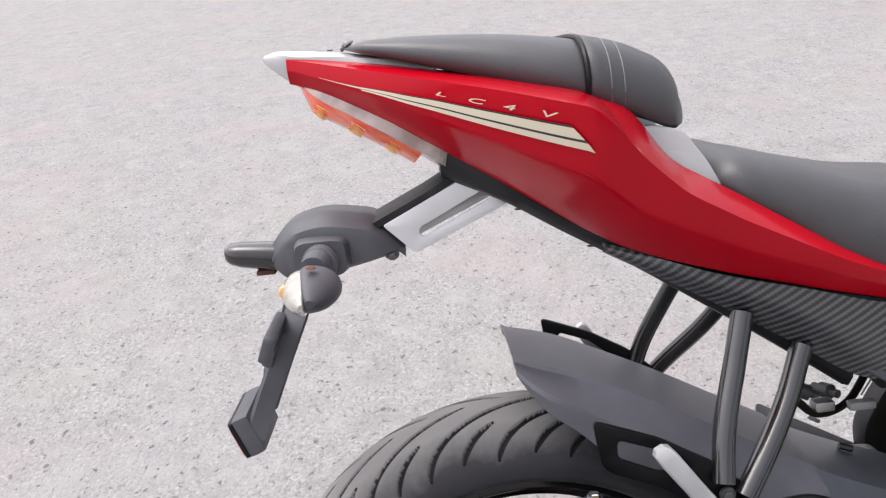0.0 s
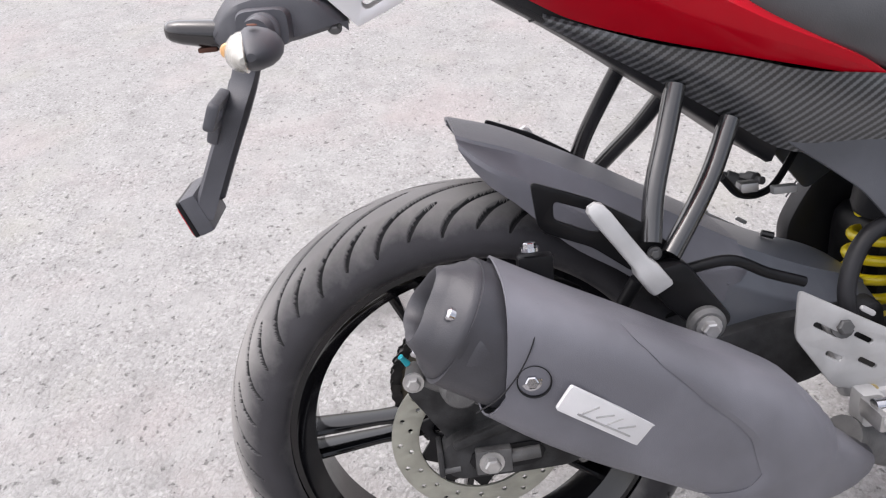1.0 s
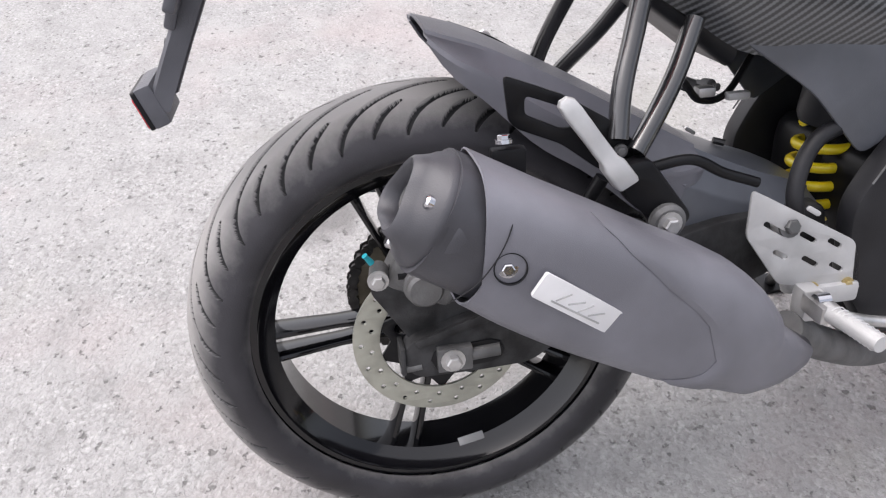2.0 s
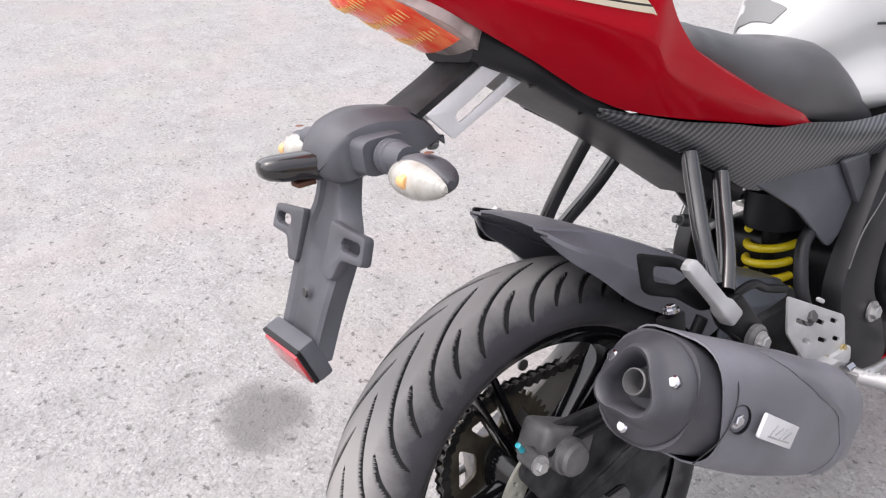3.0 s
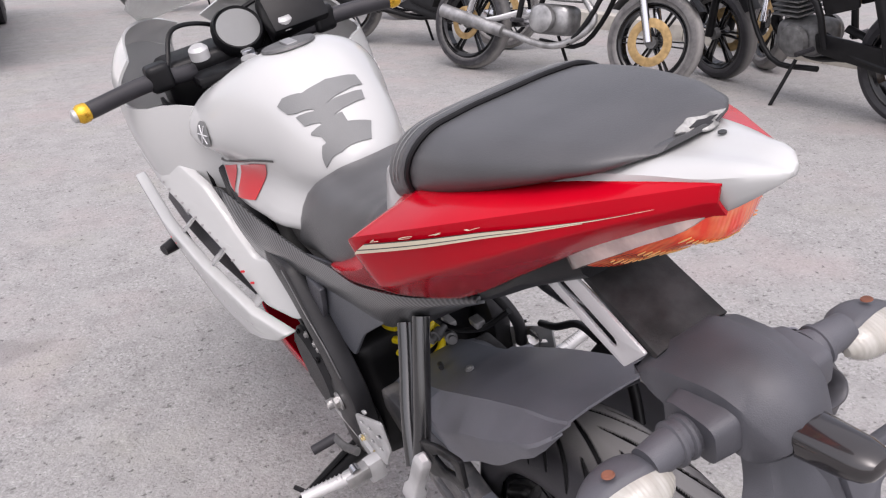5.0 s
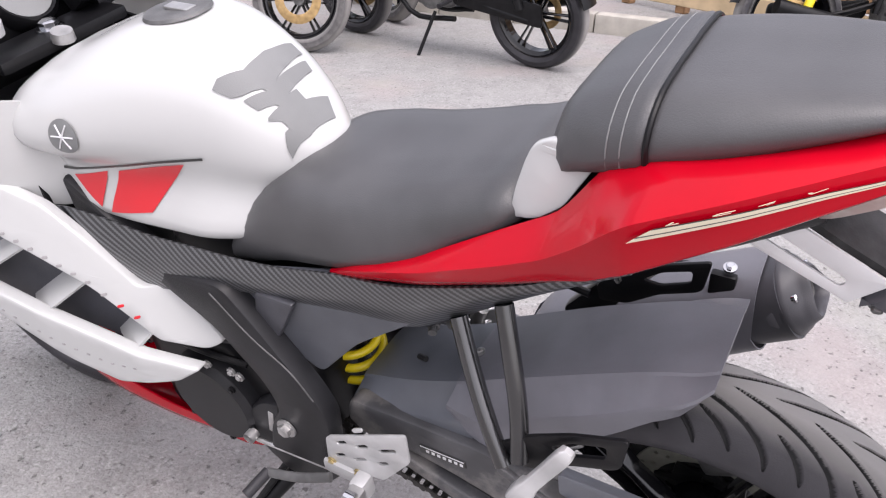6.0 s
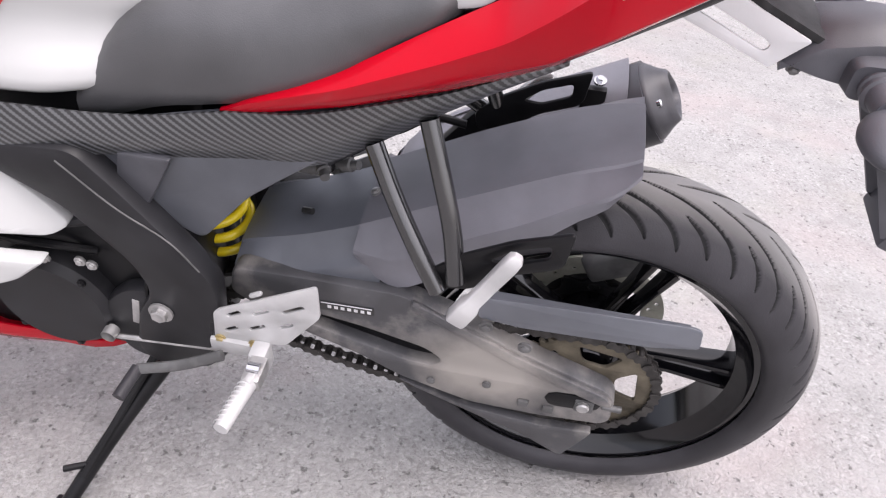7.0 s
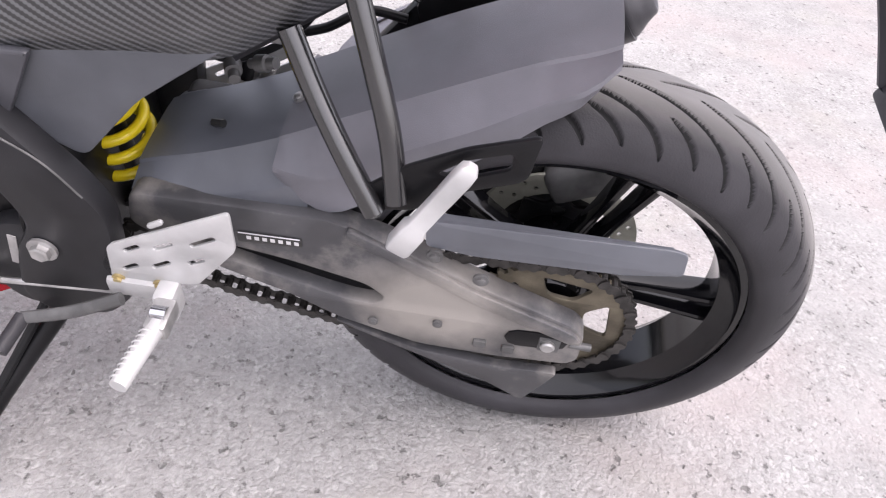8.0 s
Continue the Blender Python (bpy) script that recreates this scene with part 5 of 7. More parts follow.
def shroud_place(u, a, lift=0.001):
    kx, kz, ox, oz = glide(SHROUD, u)
    ring = muffler_ring(u, kx, kz, (ox, 0, oz), 0.58, 72)
    c = sum(ring, Vector()) / 72
    p = ring[int(round(a / 5)) % 72]
    return p + (p - c).normalized() * lift


def edge_line(points, r, mat, name="crease"):
    return part(name, tube([shroud_place(u, a, 0.0006) for u, a in points], r, 6, 24), mat, shroud)


TL, TR, BR = Vector((0.3045, 0.054, 0.520)), Vector((0.2895, 0.142, 0.453)), Vector((0.2885, 0.127, 0.429))
ex = (TR - TL).normalized()
ez = ex.cross((TR - BR).normalized()).normalized()
ey = ez.cross(ex)
spot = Matrix((ex, ey, ez)).transposed().to_4x4()
spot.translation = (TL + BR) / 2 + ez * math.copysign(0.0065, ez.x)
name_plate = part("name_plate", plate(rounded([(-0.054, -0.013), (0.054, -0.013), (0.056, 0.013), (-0.056, 0.013)], 0.003), 0.004, (), 0.0008, spot), ALU, shroud, "pale rectangular name plate")
for k, (x0, y0, x1, y1) in enumerate(((-0.030, -0.006, -0.020, 0.006), (-0.016, -0.004, -0.002, 0.005), (-0.002, -0.006, 0.008, 0.006), (0.010, -0.005, 0.024, 0.004), (-0.034, -0.008, 0.026, -0.007))):
    part("mark", tube([spot @ Vector((x0, y0, 0.0022)), spot @ Vector((x1, y1, 0.0022))], 0.0009, 6), STEEL, name_plate)
RAISED = [(-48, 0.55), (-30, 0.598), (-18, 0.625), (-5, 0.633), (8, 0.54), (20, 0.436), (40, 0.33), (62, 0.27), (80, 0.25)]
rows = []
for a in range(-45, 81, 5):
    u0 = float(np.interp(a, [r[0] for r in RAISED], [r[1] for r in RAISED]))
    rows.append([shroud_place(u0 + (0.90 - u0) * k, a, 0.0006 + 0.0030 * min(1.0, 14 * k) * min(1.0, 4 * (1 - k) + 0.2)) for k in (0, 0.012, 0.03, 0.072, 0.15, 0.3, 0.45, 0.6, 0.75, 0.9, 1.0)])
part("front_plate", thick(loft(rows, closed=False), 0.0015), HEATPAINT, shroud, "raised front half of the shroud", 24)
edge_line([(0.09, 60), (0.10, 20), (0.10, -10), (0.09, -55)], 0.0007, PLASTIC, "joint")
c = shroud_place(0.135, 0, 0.0)
part("recess", lathe([(0.0015, 0.0150), (0.0010, 0.0140), (-0.010, 0.0125), (-0.010, 0)], 24, across(c, (1, -0.1, 0.1))), BLACK, shroud, "dark bolt recess")
part("bolt", bolt(c + Vector((-0.002, -0.002, 0)), (1, -0.1, 0.1), 0.006, 0.006), CHROME, shroud)
AXIS = (Vector(glide(MUF, 0.0)[:3]) - Vector(glide(MUF, 0.12)[:3])).normalized()
C0 = Vector(glide(MUF, 0.0)[:3])
e1 = (Vector((1, 0, 0)) - AXIS * AXIS.x).normalized()
e2 = AXIS.cross(e1)
rings = []
for d, r, tri in ((-0.03, 0.0555, 0), (-0.012, 0.0565, 0), (-0.010, 0.0545, 0), (-0.006, 0.0545, 0), (-0.004, 0.0560, 0), (0.004, 0.0555, 0), (0.007, 0.0530, 0), (0.012, 0.0510, 0.15), (0.018, 0.0475, 0.6), (0.025, 0.0435, 0.9), (0.032, 0.0400, 1), (0.034, 0.0365, 1), (0.032, 0.0325, 1), (0.018, 0.0285, 1), (0.002, 0.0250, 0.6), (-0.004, 0.016, 0), (-0.004, 0.001, 0)):
    rings.append([C0 + AXIS * d + r * (1 - 0.26 * tri * (0.5 - 0.5 * math.cos(3 * (a - math.pi / 2)))) * (math.cos(a) * e1 + math.sin(a) * e2) for a in np.linspace(0, 2 * math.pi, 60, endpoint=False)])
cap = part("end_cap", loft(rings), CANBLACK, muffler, "black end cap with a three-cornered mouth", 50)
part("tail_pipe", lathe([(-0.010, 0.0135), (0.021, 0.0135), (0.022, 0.0120), (0.020, 0.0112), (-0.010, 0.0112)], 28, across(C0 + Vector((0, 0, 0.004)), AXIS)), CALIPER, cap, "thin steel outlet pipe")
for a in (25, 155, 270):
    p = C0 + AXIS * 0.012 + 0.0415 * (math.cos(radians(a)) * e1 + math.sin(radians(a)) * e2)
    part("screw", lathe([(0, 0), (0, 0.0065), (0.006, 0.0065), (0.008, 0.0045), (0.008, 0)], 14, across(p, AXIS)), CHROME, cap)
part("clamp", box((0.014, 0.034, 0.04), (0.200, 0.050, 0.572), 0.004), BLACK, muffler)
part("bolt", bolt((0.205, 0.045, 0.600), (-0.2, 0, 1), 0.006, 0.006), CHROME, muffler)
part("link_pipe", tube([(0.175, 0.39, 0.325), (0.14, 0.47, 0.27), (0.08, 0.60, 0.20), (0.03, 0.78, 0.18)], 0.022, 14, 20), CALIPER, muffler, "dull exhaust link pipe")

# swingarm
for s in BOTH:
    blade = rounded([(0.470, 0.447), (0.362, 0.450), (0.254, 0.450), (0.182, 0.424), (0.086, 0.376), (-0.030, 0.328), (-0.044, 0.312), (-0.046, 0.262), (-0.034, 0.250), (0.050, 0.244), (0.150, 0.246), (0.250, 0.278), (0.307, 0.310), (0.390, 0.342), (0.480, 0.400)] if s < 0 else [(0.470, 0.445), (0.340, 0.438), (0.184, 0.402), (0.097, 0.372), (0.016, 0.348), (-0.038, 0.330), (-0.050, 0.318), (-0.050, 0.290), (-0.034, 0.275), (0.038, 0.274), (0.104, 0.276), (0.150, 0.306), (0.250, 0.325), (0.307, 0.335), (0.390, 0.350), (0.480, 0.395)], 0.014)
    window = rounded([(0.415, 0.392), (0.300, 0.372), (0.215, 0.350), (0.192, 0.330), (0.205, 0.316), (0.240, 0.318), (0.330, 0.345), (0.400, 0.368)], 0.012)
    swing = part("swingarm", plate(blade, 0.030, [window] if s < 0 else (), 0.005, side(s * 0.088)), ARM if s < 0 else DUSTYBLACK, bike, "scuffed dark grey swingarm with a long opening")
    part("adjuster_slot", plate(slot(0.010, 0.296, 0.075, 0.030, -4) if s < 0 else slot(0.026, 0.302, 0.090, 0.032, 3), 0.006, (), 0.001, side(s * 0.1025)), BLACK, swing)
    if s > 0:
        part("axle_block", box((0.012, 0.042, 0.032), (0.108, 0.009, 0.303), 0.002), CALIPER, swing)
        part("axle_nut", bolt((0.114, 0.006, 0.303), (1, 0, 0), 0.010, 0.011), STEEL, swing)
        part("adjuster_screw", tube([(0.106, 0.030, 0.304), (0.106, 0.064, 0.306)], 0.0085, 12), CALIPER, swing)
        part("top_rib", plate(rounded([(0.130, 0.383), (0.097, 0.371), (0.016, 0.347), (-0.038, 0.329), (-0.034, 0.319), (0.016, 0.334), (0.097, 0.356), (0.130, 0.366)], 0.004), 0.008, (), 0.003, side(0.1035)), DUSTYBLACK, swing)
        part("end_plate", box((0.034, 0.006, 0.036), (0.090, -0.052, 0.303), 0.002), DUSTYBLACK, swing)
    else:
        part("inner_wall", plate(rounded([(0.42, 0.40), (0.19, 0.36), (0.18, 0.305), (0.42, 0.36)], 0.01), 0.006, (), 0.001, side(s * 0.080)), BLACK, swing)
        # a cast rib along the upper edge, scuffed bare towards the axle, over the recessed end with its adjuster
        rib = [(0.235, 0.446), (0.182, 0.420), (0.086, 0.371), (-0.030, 0.322), (-0.042, 0.306), (-0.030, 0.300), (0.086, 0.350), (0.182, 0.402), (0.235, 0.430)]
        part("top_rib", plate(rounded(rib, 0.006), 0.010, (), 0.003, side(-0.104)), ARM, swing)
        part("axle_block", box((0.008, 0.026, 0.026), (-0.104, -0.006, 0.292), 0.003), CALIPER, swing)
        part("axle_end", lathe([(0, 0), (0, 0.009), (0.006, 0.009), (0.008, 0.007), (0.008, 0)], 16, across((-0.106, -0.004, 0.294), (-1, 0, 0))), STEEL, swing)
        for y, z in ((0.040, 0.268), (0.075, 0.272)):
            part("lug", box((0.008, 0.016, 0.014), (-0.104, y, z), 0.003), CALIPER, swing)
        part("bolt", bolt((-0.106, 0.128, 0.300), (-1, 0, 0), 0.004, 0.003), CALIPER, swing)
        part("bolt", bolt((-0.106, 0.205, 0.286), (-1, 0, 0), 0.004, 0.003), CALIPER, swing)
    part("adjuster", tube([(s * 0.100, -0.030, 0.292), (s * 0.100, -0.056, 0.290)], 0.005, 10), CALIPER, swing)
fin = rounded([(0.255, 0.262), (0.150, 0.222), (0.050, 0.210), (-0.030, 0.214), (-0.020, 0.190), (0.004, 0.141), (0.010, 0.140), (0.060, 0.172), (0.140, 0.206), (0.230, 0.246)], 0.006)
part("lower_chain_guard", plate(fin, 0.014, (), 0.002, side(-0.088)), ARM, bike, "scuffed lower chain guard")
part("cross_member", box((0.16, 0.10, 0.07), (0, 0.40, 0.39), 0.02), BLACK, bike)
strip = plate(rounded([(0.284, 0.416), (0.356, 0.414), (0.356, 0.397), (0.284, 0.402)], 0.003), 0.0012, (), 0.0003, side(-0.1042))
sticker = part("sticker", strip, INK, bike, "black sticker with small silver print")
for k in range(7):
    y = 0.290 + 0.0088 * k
    part("print_bar", box((0.0008, 0.0050, 0.0052), (-0.1052, y, 0.4075 - 0.02 * (y - 0.29)), 0.0002, None, 1), ALU, sticker)
part("sticker_rim", tube([(-0.1052, 0.286, 0.4148), (-0.1052, 0.354, 0.4128)], 0.0007, 6), ALU, sticker)

# chain guard, chain
guard = rounded([(0.152, 0.476), (0.150, 0.438), (0.098, 0.432), (-0.058, 0.438), (-0.117, 0.450), (-0.113, 0.482), (-0.100, 0.486)], 0.006)
chain_guard = part("chain_guard", join(plate(guard, 0.004, (), 0.001, side(-0.104)), box((0.014, 0.250, 0.004), (-0.098, 0.024, 0.474), 0.001, None)), GUARDGREY, bike, "dark plastic chain guard")
for y, z in ((0.139, 0.428), (0.087, 0.400)):
    part("bolt", bolt((-0.110, y, z), (-1, 0, 0), 0.006, 0.005), CALIPER, chain_guard)


def chain_link(p, d, wide):
    """A pair of side plates with waists, and the roller between them."""
    h = 0.0078
    outline = [(-0.0115, -0.3 * h), (-0.0095, -0.9 * h), (-0.006, -h), (0, -0.6 * h), (0.006, -h), (0.0095, -0.9 * h), (0.0115, -0.3 * h), (0.0115, 0.3 * h), (0.0095, 0.9 * h), (0.006, h), (0, 0.6 * h), (-0.006, h), (-0.0095, 0.9 * h), (-0.0115, 0.3 * h)]
    turn = Matrix.Rotation(math.atan2(d[1], d[0]), 4, "Z")
    out = []
    for k in BOTH:
        bm = bmesh.new()
        f = [bm.verts.new((x, y, -0.0008)) for x, y in outline]
        g = [bm.verts.new((x, y, 0.0008)) for x, y in outline]
        bm.faces.new(f), bm.faces.new(g)
        for i in range(len(f)):
            bm.faces.new((f[i], f[(i + 1) % len(f)], g[(i + 1) % len(f)], g[i]))
        bm.transform(side(-0.074 + k * wide, 0, p[0], p[1]) @ turn)
        out.append(bm)
    out.append(lathe([(-wide, 0), (-wide, 0.0055), (wide, 0.0055), (wide, 0)], 8, Matrix.Translation((-0.074, p[0] + 0.0079 * d[0], p[1] + 0.0079 * d[1]))))
    return join(*out)


chain = None
R1, R2 = 0.0975, 0.034
ctr1, ctr2 = np.array([0.0, 0.305]), np.array([0.475, 0.335])
line = [(ctr1[0], ctr1[1] - R1), (0.25, 0.238), (0.36, 0.262), (ctr2[0], ctr2[1] - R2)]
path = [np.array(p) for p in run(line, 40)]
path += [ctr2 + R2 * np.array([math.cos(a), math.sin(a)]) for a in np.linspace(-math.pi / 2, math.pi / 2, 8)][1:]
path += [np.array(p) for p in run([(ctr2[0], ctr2[1] + R2), (0.24, 0.390), (ctr1[0], ctr1[1] + R1)], 40)][1:]
path += [ctr1 + R1 * np.array([math.cos(a), math.sin(a)]) for a in np.linspace(math.pi / 2, 3 * math.pi / 2, 26)][1:]
dist = np.r_[0, np.cumsum([np.linalg.norm(b - a) for a, b in zip(path, path[1:])])]
count = int(dist[-1] / 0.0159)
for k in range(count):
    t0 = (k + 0.5) * dist[-1] / count
    p = np.array([np.interp(t0, dist, [q[i] for q in path]) for i in (0, 1)])
    q = np.array([np.interp(t0 + 0.002, dist, [w[i] for w in path]) for i in (0, 1)])
    bm = chain_link(p, (q - p) / np.linalg.norm(q - p), 0.0062 if k % 2 else 0.0082)
    if chain is None:
        chain = part("drive_chain", bm, CHAIN, bike, "dark oily drive chain")
    else:
        part("link", bm, CHAIN, chain)

# rear brake caliper on the right
cal = part("brake_caliper", box((0.050, 0.085, 0.052), (0, 0, 0), 0.012, Matrix.Translation((0.074, -0.018, 0.406)) @ Matrix.Rotation(radians(-28), 4, "X"), 3), CALIPER, bike, "dusty cast rear brake caliper")
part("piston_boss", lathe([(0, 0.024), (0.012, 0.024), (0.014, 0.0215), (0.022, 0.0215), (0.026, 0.018), (0.026, 0)], 28, across((0.092, -0.022, 0.402), (1, 0, 0))), CALIPER, cal)
part("caliper_bracket", plate(rounded([(-0.085, 0.395), (-0.040, 0.440), (0.060, 0.430), (0.150, 0.385), (0.160, 0.355), (0.050, 0.330), (-0.030, 0.300), (-0.045, 0.330)], 0.012), 0.010, (), 0.002, side(0.082)), DUSTYBLACK, cal)
part("slide_pin", tube([(0.080, -0.070, 0.418), (0.112, -0.074, 0.420)], 0.011, 14), CALIPER, cal)
part("bolt", bolt((0.112, -0.074, 0.420), (1, 0, 0), 0.008, 0.008), STEEL, cal)
part("bleed_nipple", lathe([(0, 0), (0, 0.004), (0.010, 0.003), (0.014, 0.0035), (0.015, 0)], 12, across((0.086, -0.078, 0.430), (0.2, -0.5, 0.8))), TEAL, cal, "teal rubber cap")
part("torque_arm", tube([(0.092, -0.050, 0.415), (0.100, 0.060, 0.420), (0.105, 0.150, 0.420)], 0.008, 10, 16), BLACK, cal)

# shock absorber with a yellow spring
coil = [(0.040 * math.cos(a), 0.530 + 0.040 * math.sin(a) + 0.02 * (u - 0.5), 0.388 + 0.114 * u) for u, a in ((k / 160, 2 * math.pi * 4.6 * k / 160) for k in range(161))]
shock = part("shock_absorber", tube([(0, 0.525, 0.33), (0, 0.548, 0.60)], 0.020, 16), BLACK, bike, "rear shock with a yellow coil spring")
part("spring", tube(coil, 0.0068, 10, 330), YELLOW, shock, "yellow coil spring")
part("collar", lathe([(0, 0), (0, 0.040), (0.008, 0.040), (0.010, 0.03), (0.010, 0)], 28, across((0, 0.530, 0.348), (0, 0, 1))), BLACK, shock)
part("boot", lathe([(0, 0.0), (0, 0.046), (0.010, 0.050), (0.060, 0.048), (0.070, 0.03), (0.070, 0)], 28, across((0, 0.540, 0.508), (0, 0.08, 1))), PLASTIC, shock, "grimy black rubber boot")
part("top_collar", lathe([(0, 0), (0, 0.038), (0.012, 0.038), (0.02, 0.03), (0.02, 0)], 28, across((0, 0.546, 0.566), (0, 0, 1))), STEEL, shock)

# frame spars, engine
for s in BOTH:
    spar = rounded([(0.700, 0.640), (0.600, 0.650), (0.560, 0.600), (0.490, 0.500), (0.468, 0.455), (0.480, 0.350), (0.520, 0.290), (0.580, 0.270), (0.610, 0.300), (0.590, 0.380), (0.560, 0.430), (0.575, 0.480), (0.640, 0.560), (0.850, 0.690), (0.850, 0.760)], 0.02)
    part("frame_spar", plate(spar, 0.034, (), 0.007, side(s * 0.136)), PLASTIC, bike, "matt black frame spar")
    part("spar_edge", tube([(s * 0.1535, 0.622, 0.632), (s * 0.1535, 0.566, 0.572), (s * 0.1535, 0.510, 0.528), (s * 0.1535, 0.484, 0.488)], 0.0012, 6, 30), CALIPER, bike, "thin grey line along the edge of the spar")
    part("pivot_bolt", bolt((s * 0.156, 0.552, 0.397), (s, 0, 0), 0.011, 0.010), STEEL, bike)
engine = part("engine", box((0.24, 0.36, 0.26), (0, 0.70, 0.37), 0.04, None, 3), BLACK, bike, "black engine block")
part("cylinder", box((0.17, 0.20, 0.26), (0, 0.80, 0.56), 0.03, Matrix.Rotation(radians(-20), 4, "X"), 3), BLACK, engine)
part("airbox", box((0.18, 0.28, 0.12), (0, 0.62, 0.66), 0.03, None, 3), BLACK, bike)
part("battery_tray", box((0.14, 0.14, 0.10), (0, 0.45, 0.665), 0.02, None, 3), BLACK, bike)
part("clutch_cover", lathe([(0.0, 0.095), (0.03, 0.093), (0.042, 0.084), (0.045, 0.070), (0.044, 0.0)], 40, across((0.115, 0.690, 0.420), (1, 0, 0))), BLACK, engine, "round black clutch cover")
part("generator_cover", lathe([(0.0, 0.088), (0.025, 0.086), (0.035, 0.075), (0.036, 0.0)], 40, across((-0.115, 0.720, 0.360), (-1, 0, 0))), PLASTIC, engine, "round black generator cover")
part("sprocket_cover", plate(rounded([(0.48, 0.40), (0.60, 0.42), (0.66, 0.36), (0.63, 0.27), (0.52, 0.26), (0.47, 0.32)], 0.03), 0.03, (), 0.008, side(-0.128)), PLASTIC, engine)
for y, z in ((0.640, 0.448), (0.655, 0.452), (0.705, 0.445)):
    part("bolt", bolt((-0.140, y, z), (-1, 0, 0), 0.005, 0.005), STEEL, engine)

part("engine_stay", box((0.004, 0.010, 0.050), (-0.142, 0.598, 0.372), 0.001, Matrix.Rotation(radians(12), 4, "X")), STEEL, engine, "short bright steel stay")
part("rib", tube([(-0.139, 0.560, 0.470), (-0.141, 0.575, 0.400), (-0.139, 0.560, 0.330)], 0.003, 6, 14), BLACK, engine)
for a in range(6):
    part("cover_bolt", bolt((-0.146, 0.720 + 0.080 * math.cos(a * 1.047 + 0.3), 0.360 + 0.080 * math.sin(a * 1.047 + 0.3)), (-1, 0, 0), 0.004, 0.004), BLACK, engine)
    part("cover_bolt", bolt((0.152, 0.690 + 0.088 * math.cos(a * 1.047), 0.420 + 0.088 * math.sin(a * 1.047)), (1, 0, 0), 0.004, 0.004), BLACK, engine)
part("wiring", tube([(-0.120, 0.640, 0.455), (-0.135, 0.690, 0.470), (-0.130, 0.760, 0.462), (-0.120, 0.840, 0.480)], 0.006, 8, 24), BLACK, bike, "black cable loom")
part("wiring", tube([(-0.115, 0.600, 0.520), (-0.128, 0.680, 0.505), (-0.130, 0.770, 0.510)], 0.008, 8, 24), PLASTIC, bike, "black cable loom")

# heel plates and rider pegs
for s in BOTH:
    heel = rounded([(0.338, 0.497), (0.338, 0.440), (0.388, 0.372), (0.490, 0.352), (0.492, 0.385), (0.478, 0.418)], 0.008)
    cuts = [slot(0.372, 0.446, 0.034, 0.0062, -32), slot(0.416, 0.430, 0.026, 0.0062, -32), slot(0.452, 0.418, 0.022, 0.0062, -32), slot(0.384, 0.412, 0.022, 0.0062, -32), slot(0.424, 0.398, 0.026, 0.0062, -32), slot(0.418, 0.462, 0.020, 0.0062, -32), slot(0.460, 0.386, 0.022, 0.0062, -32)]
    rest = part("heel_plate", plate(heel, 0.004, cuts, 0.0008, side(s * 0.151)), WHITEALU, bike, "pale slotted alloy heel plate")
    for y, z in ((0.478, 0.362), (0.432, 0.362)):
        part("bolt", bolt((s * 0.154, y, z), (s, 0, 0), 0.0055, 0.005), BRASS, rest)
    hangar = part("peg_hanger", join(box((0.020, 0.075, 0.026), (s * 0.150, 0.455, 0.352), 0.006), box((0.030, 0.024, 0.040), (s * 0.165, 0.420, 0.352), 0.006)), WHITEALU, bike, "cast rider peg hanger")
    part("clevis", box((0.040, 0.024, 0.022), (s * 0.196, 0.415, 0.362), 0.004, None), STEEL, hangar)
    part("spring", lathe([(-0.008, 0.008), (0.008, 0.008)], 12, across((s * 0.196, 0.415, 0.372), (0, 1, 0))), CHROME, hangar)
    peg = part("rider_peg", tube([(s * 0.205, 0.415, 0.364), (s * 0.245, 0.420, 0.366), (s * 0.284, 0.425, 0.367)], (0.0105, 0.0095), 12, 8), WHITEALU, bike, "bare alloy rider peg")
    for k in range(9):
        part("rib", lathe([(-0.0012, 0.0102), (0, 0.0114), (0.0012, 0.0102)], 12, across((s * (0.220 + 0.007 * k), 0.4185 + 0.0009 * k, 0.3655), (1, 0, 0))), WHITEALU, peg)
# gear lever on the left
lever = part("gear_lever", tube([(-0.172, 0.470, 0.352), (-0.178, 0.535, 0.318), (-0.178, 0.600, 0.290)], 0.0075, 10, 14, 0.6), CALIPER, bike, "grey gear lever with a rubber tip")
part("rubber_tip", tube([(-0.176, 0.600, 0.290), (-0.222, 0.608, 0.282)], 0.009, 12), RUBBER, lever)
part("link_rod", tube([(-0.150, 0.440, 0.338), (-0.150, 0.640, 0.318)], 0.004, 8), STEEL, lever)
part("joint", lathe([(-0.008, 0.010), (0.008, 0.010), (0.008, 0), (-0.008, 0)], 12, across((-0.155, 0.640, 0.330), (1, 0, 0))), STEEL, lever)
for y in (0.505, 0.520):
    part("spring_tab", box((0.004, 0.005, 0.030), (-0.140, y, 0.318), 0.001), BLACK, bike)
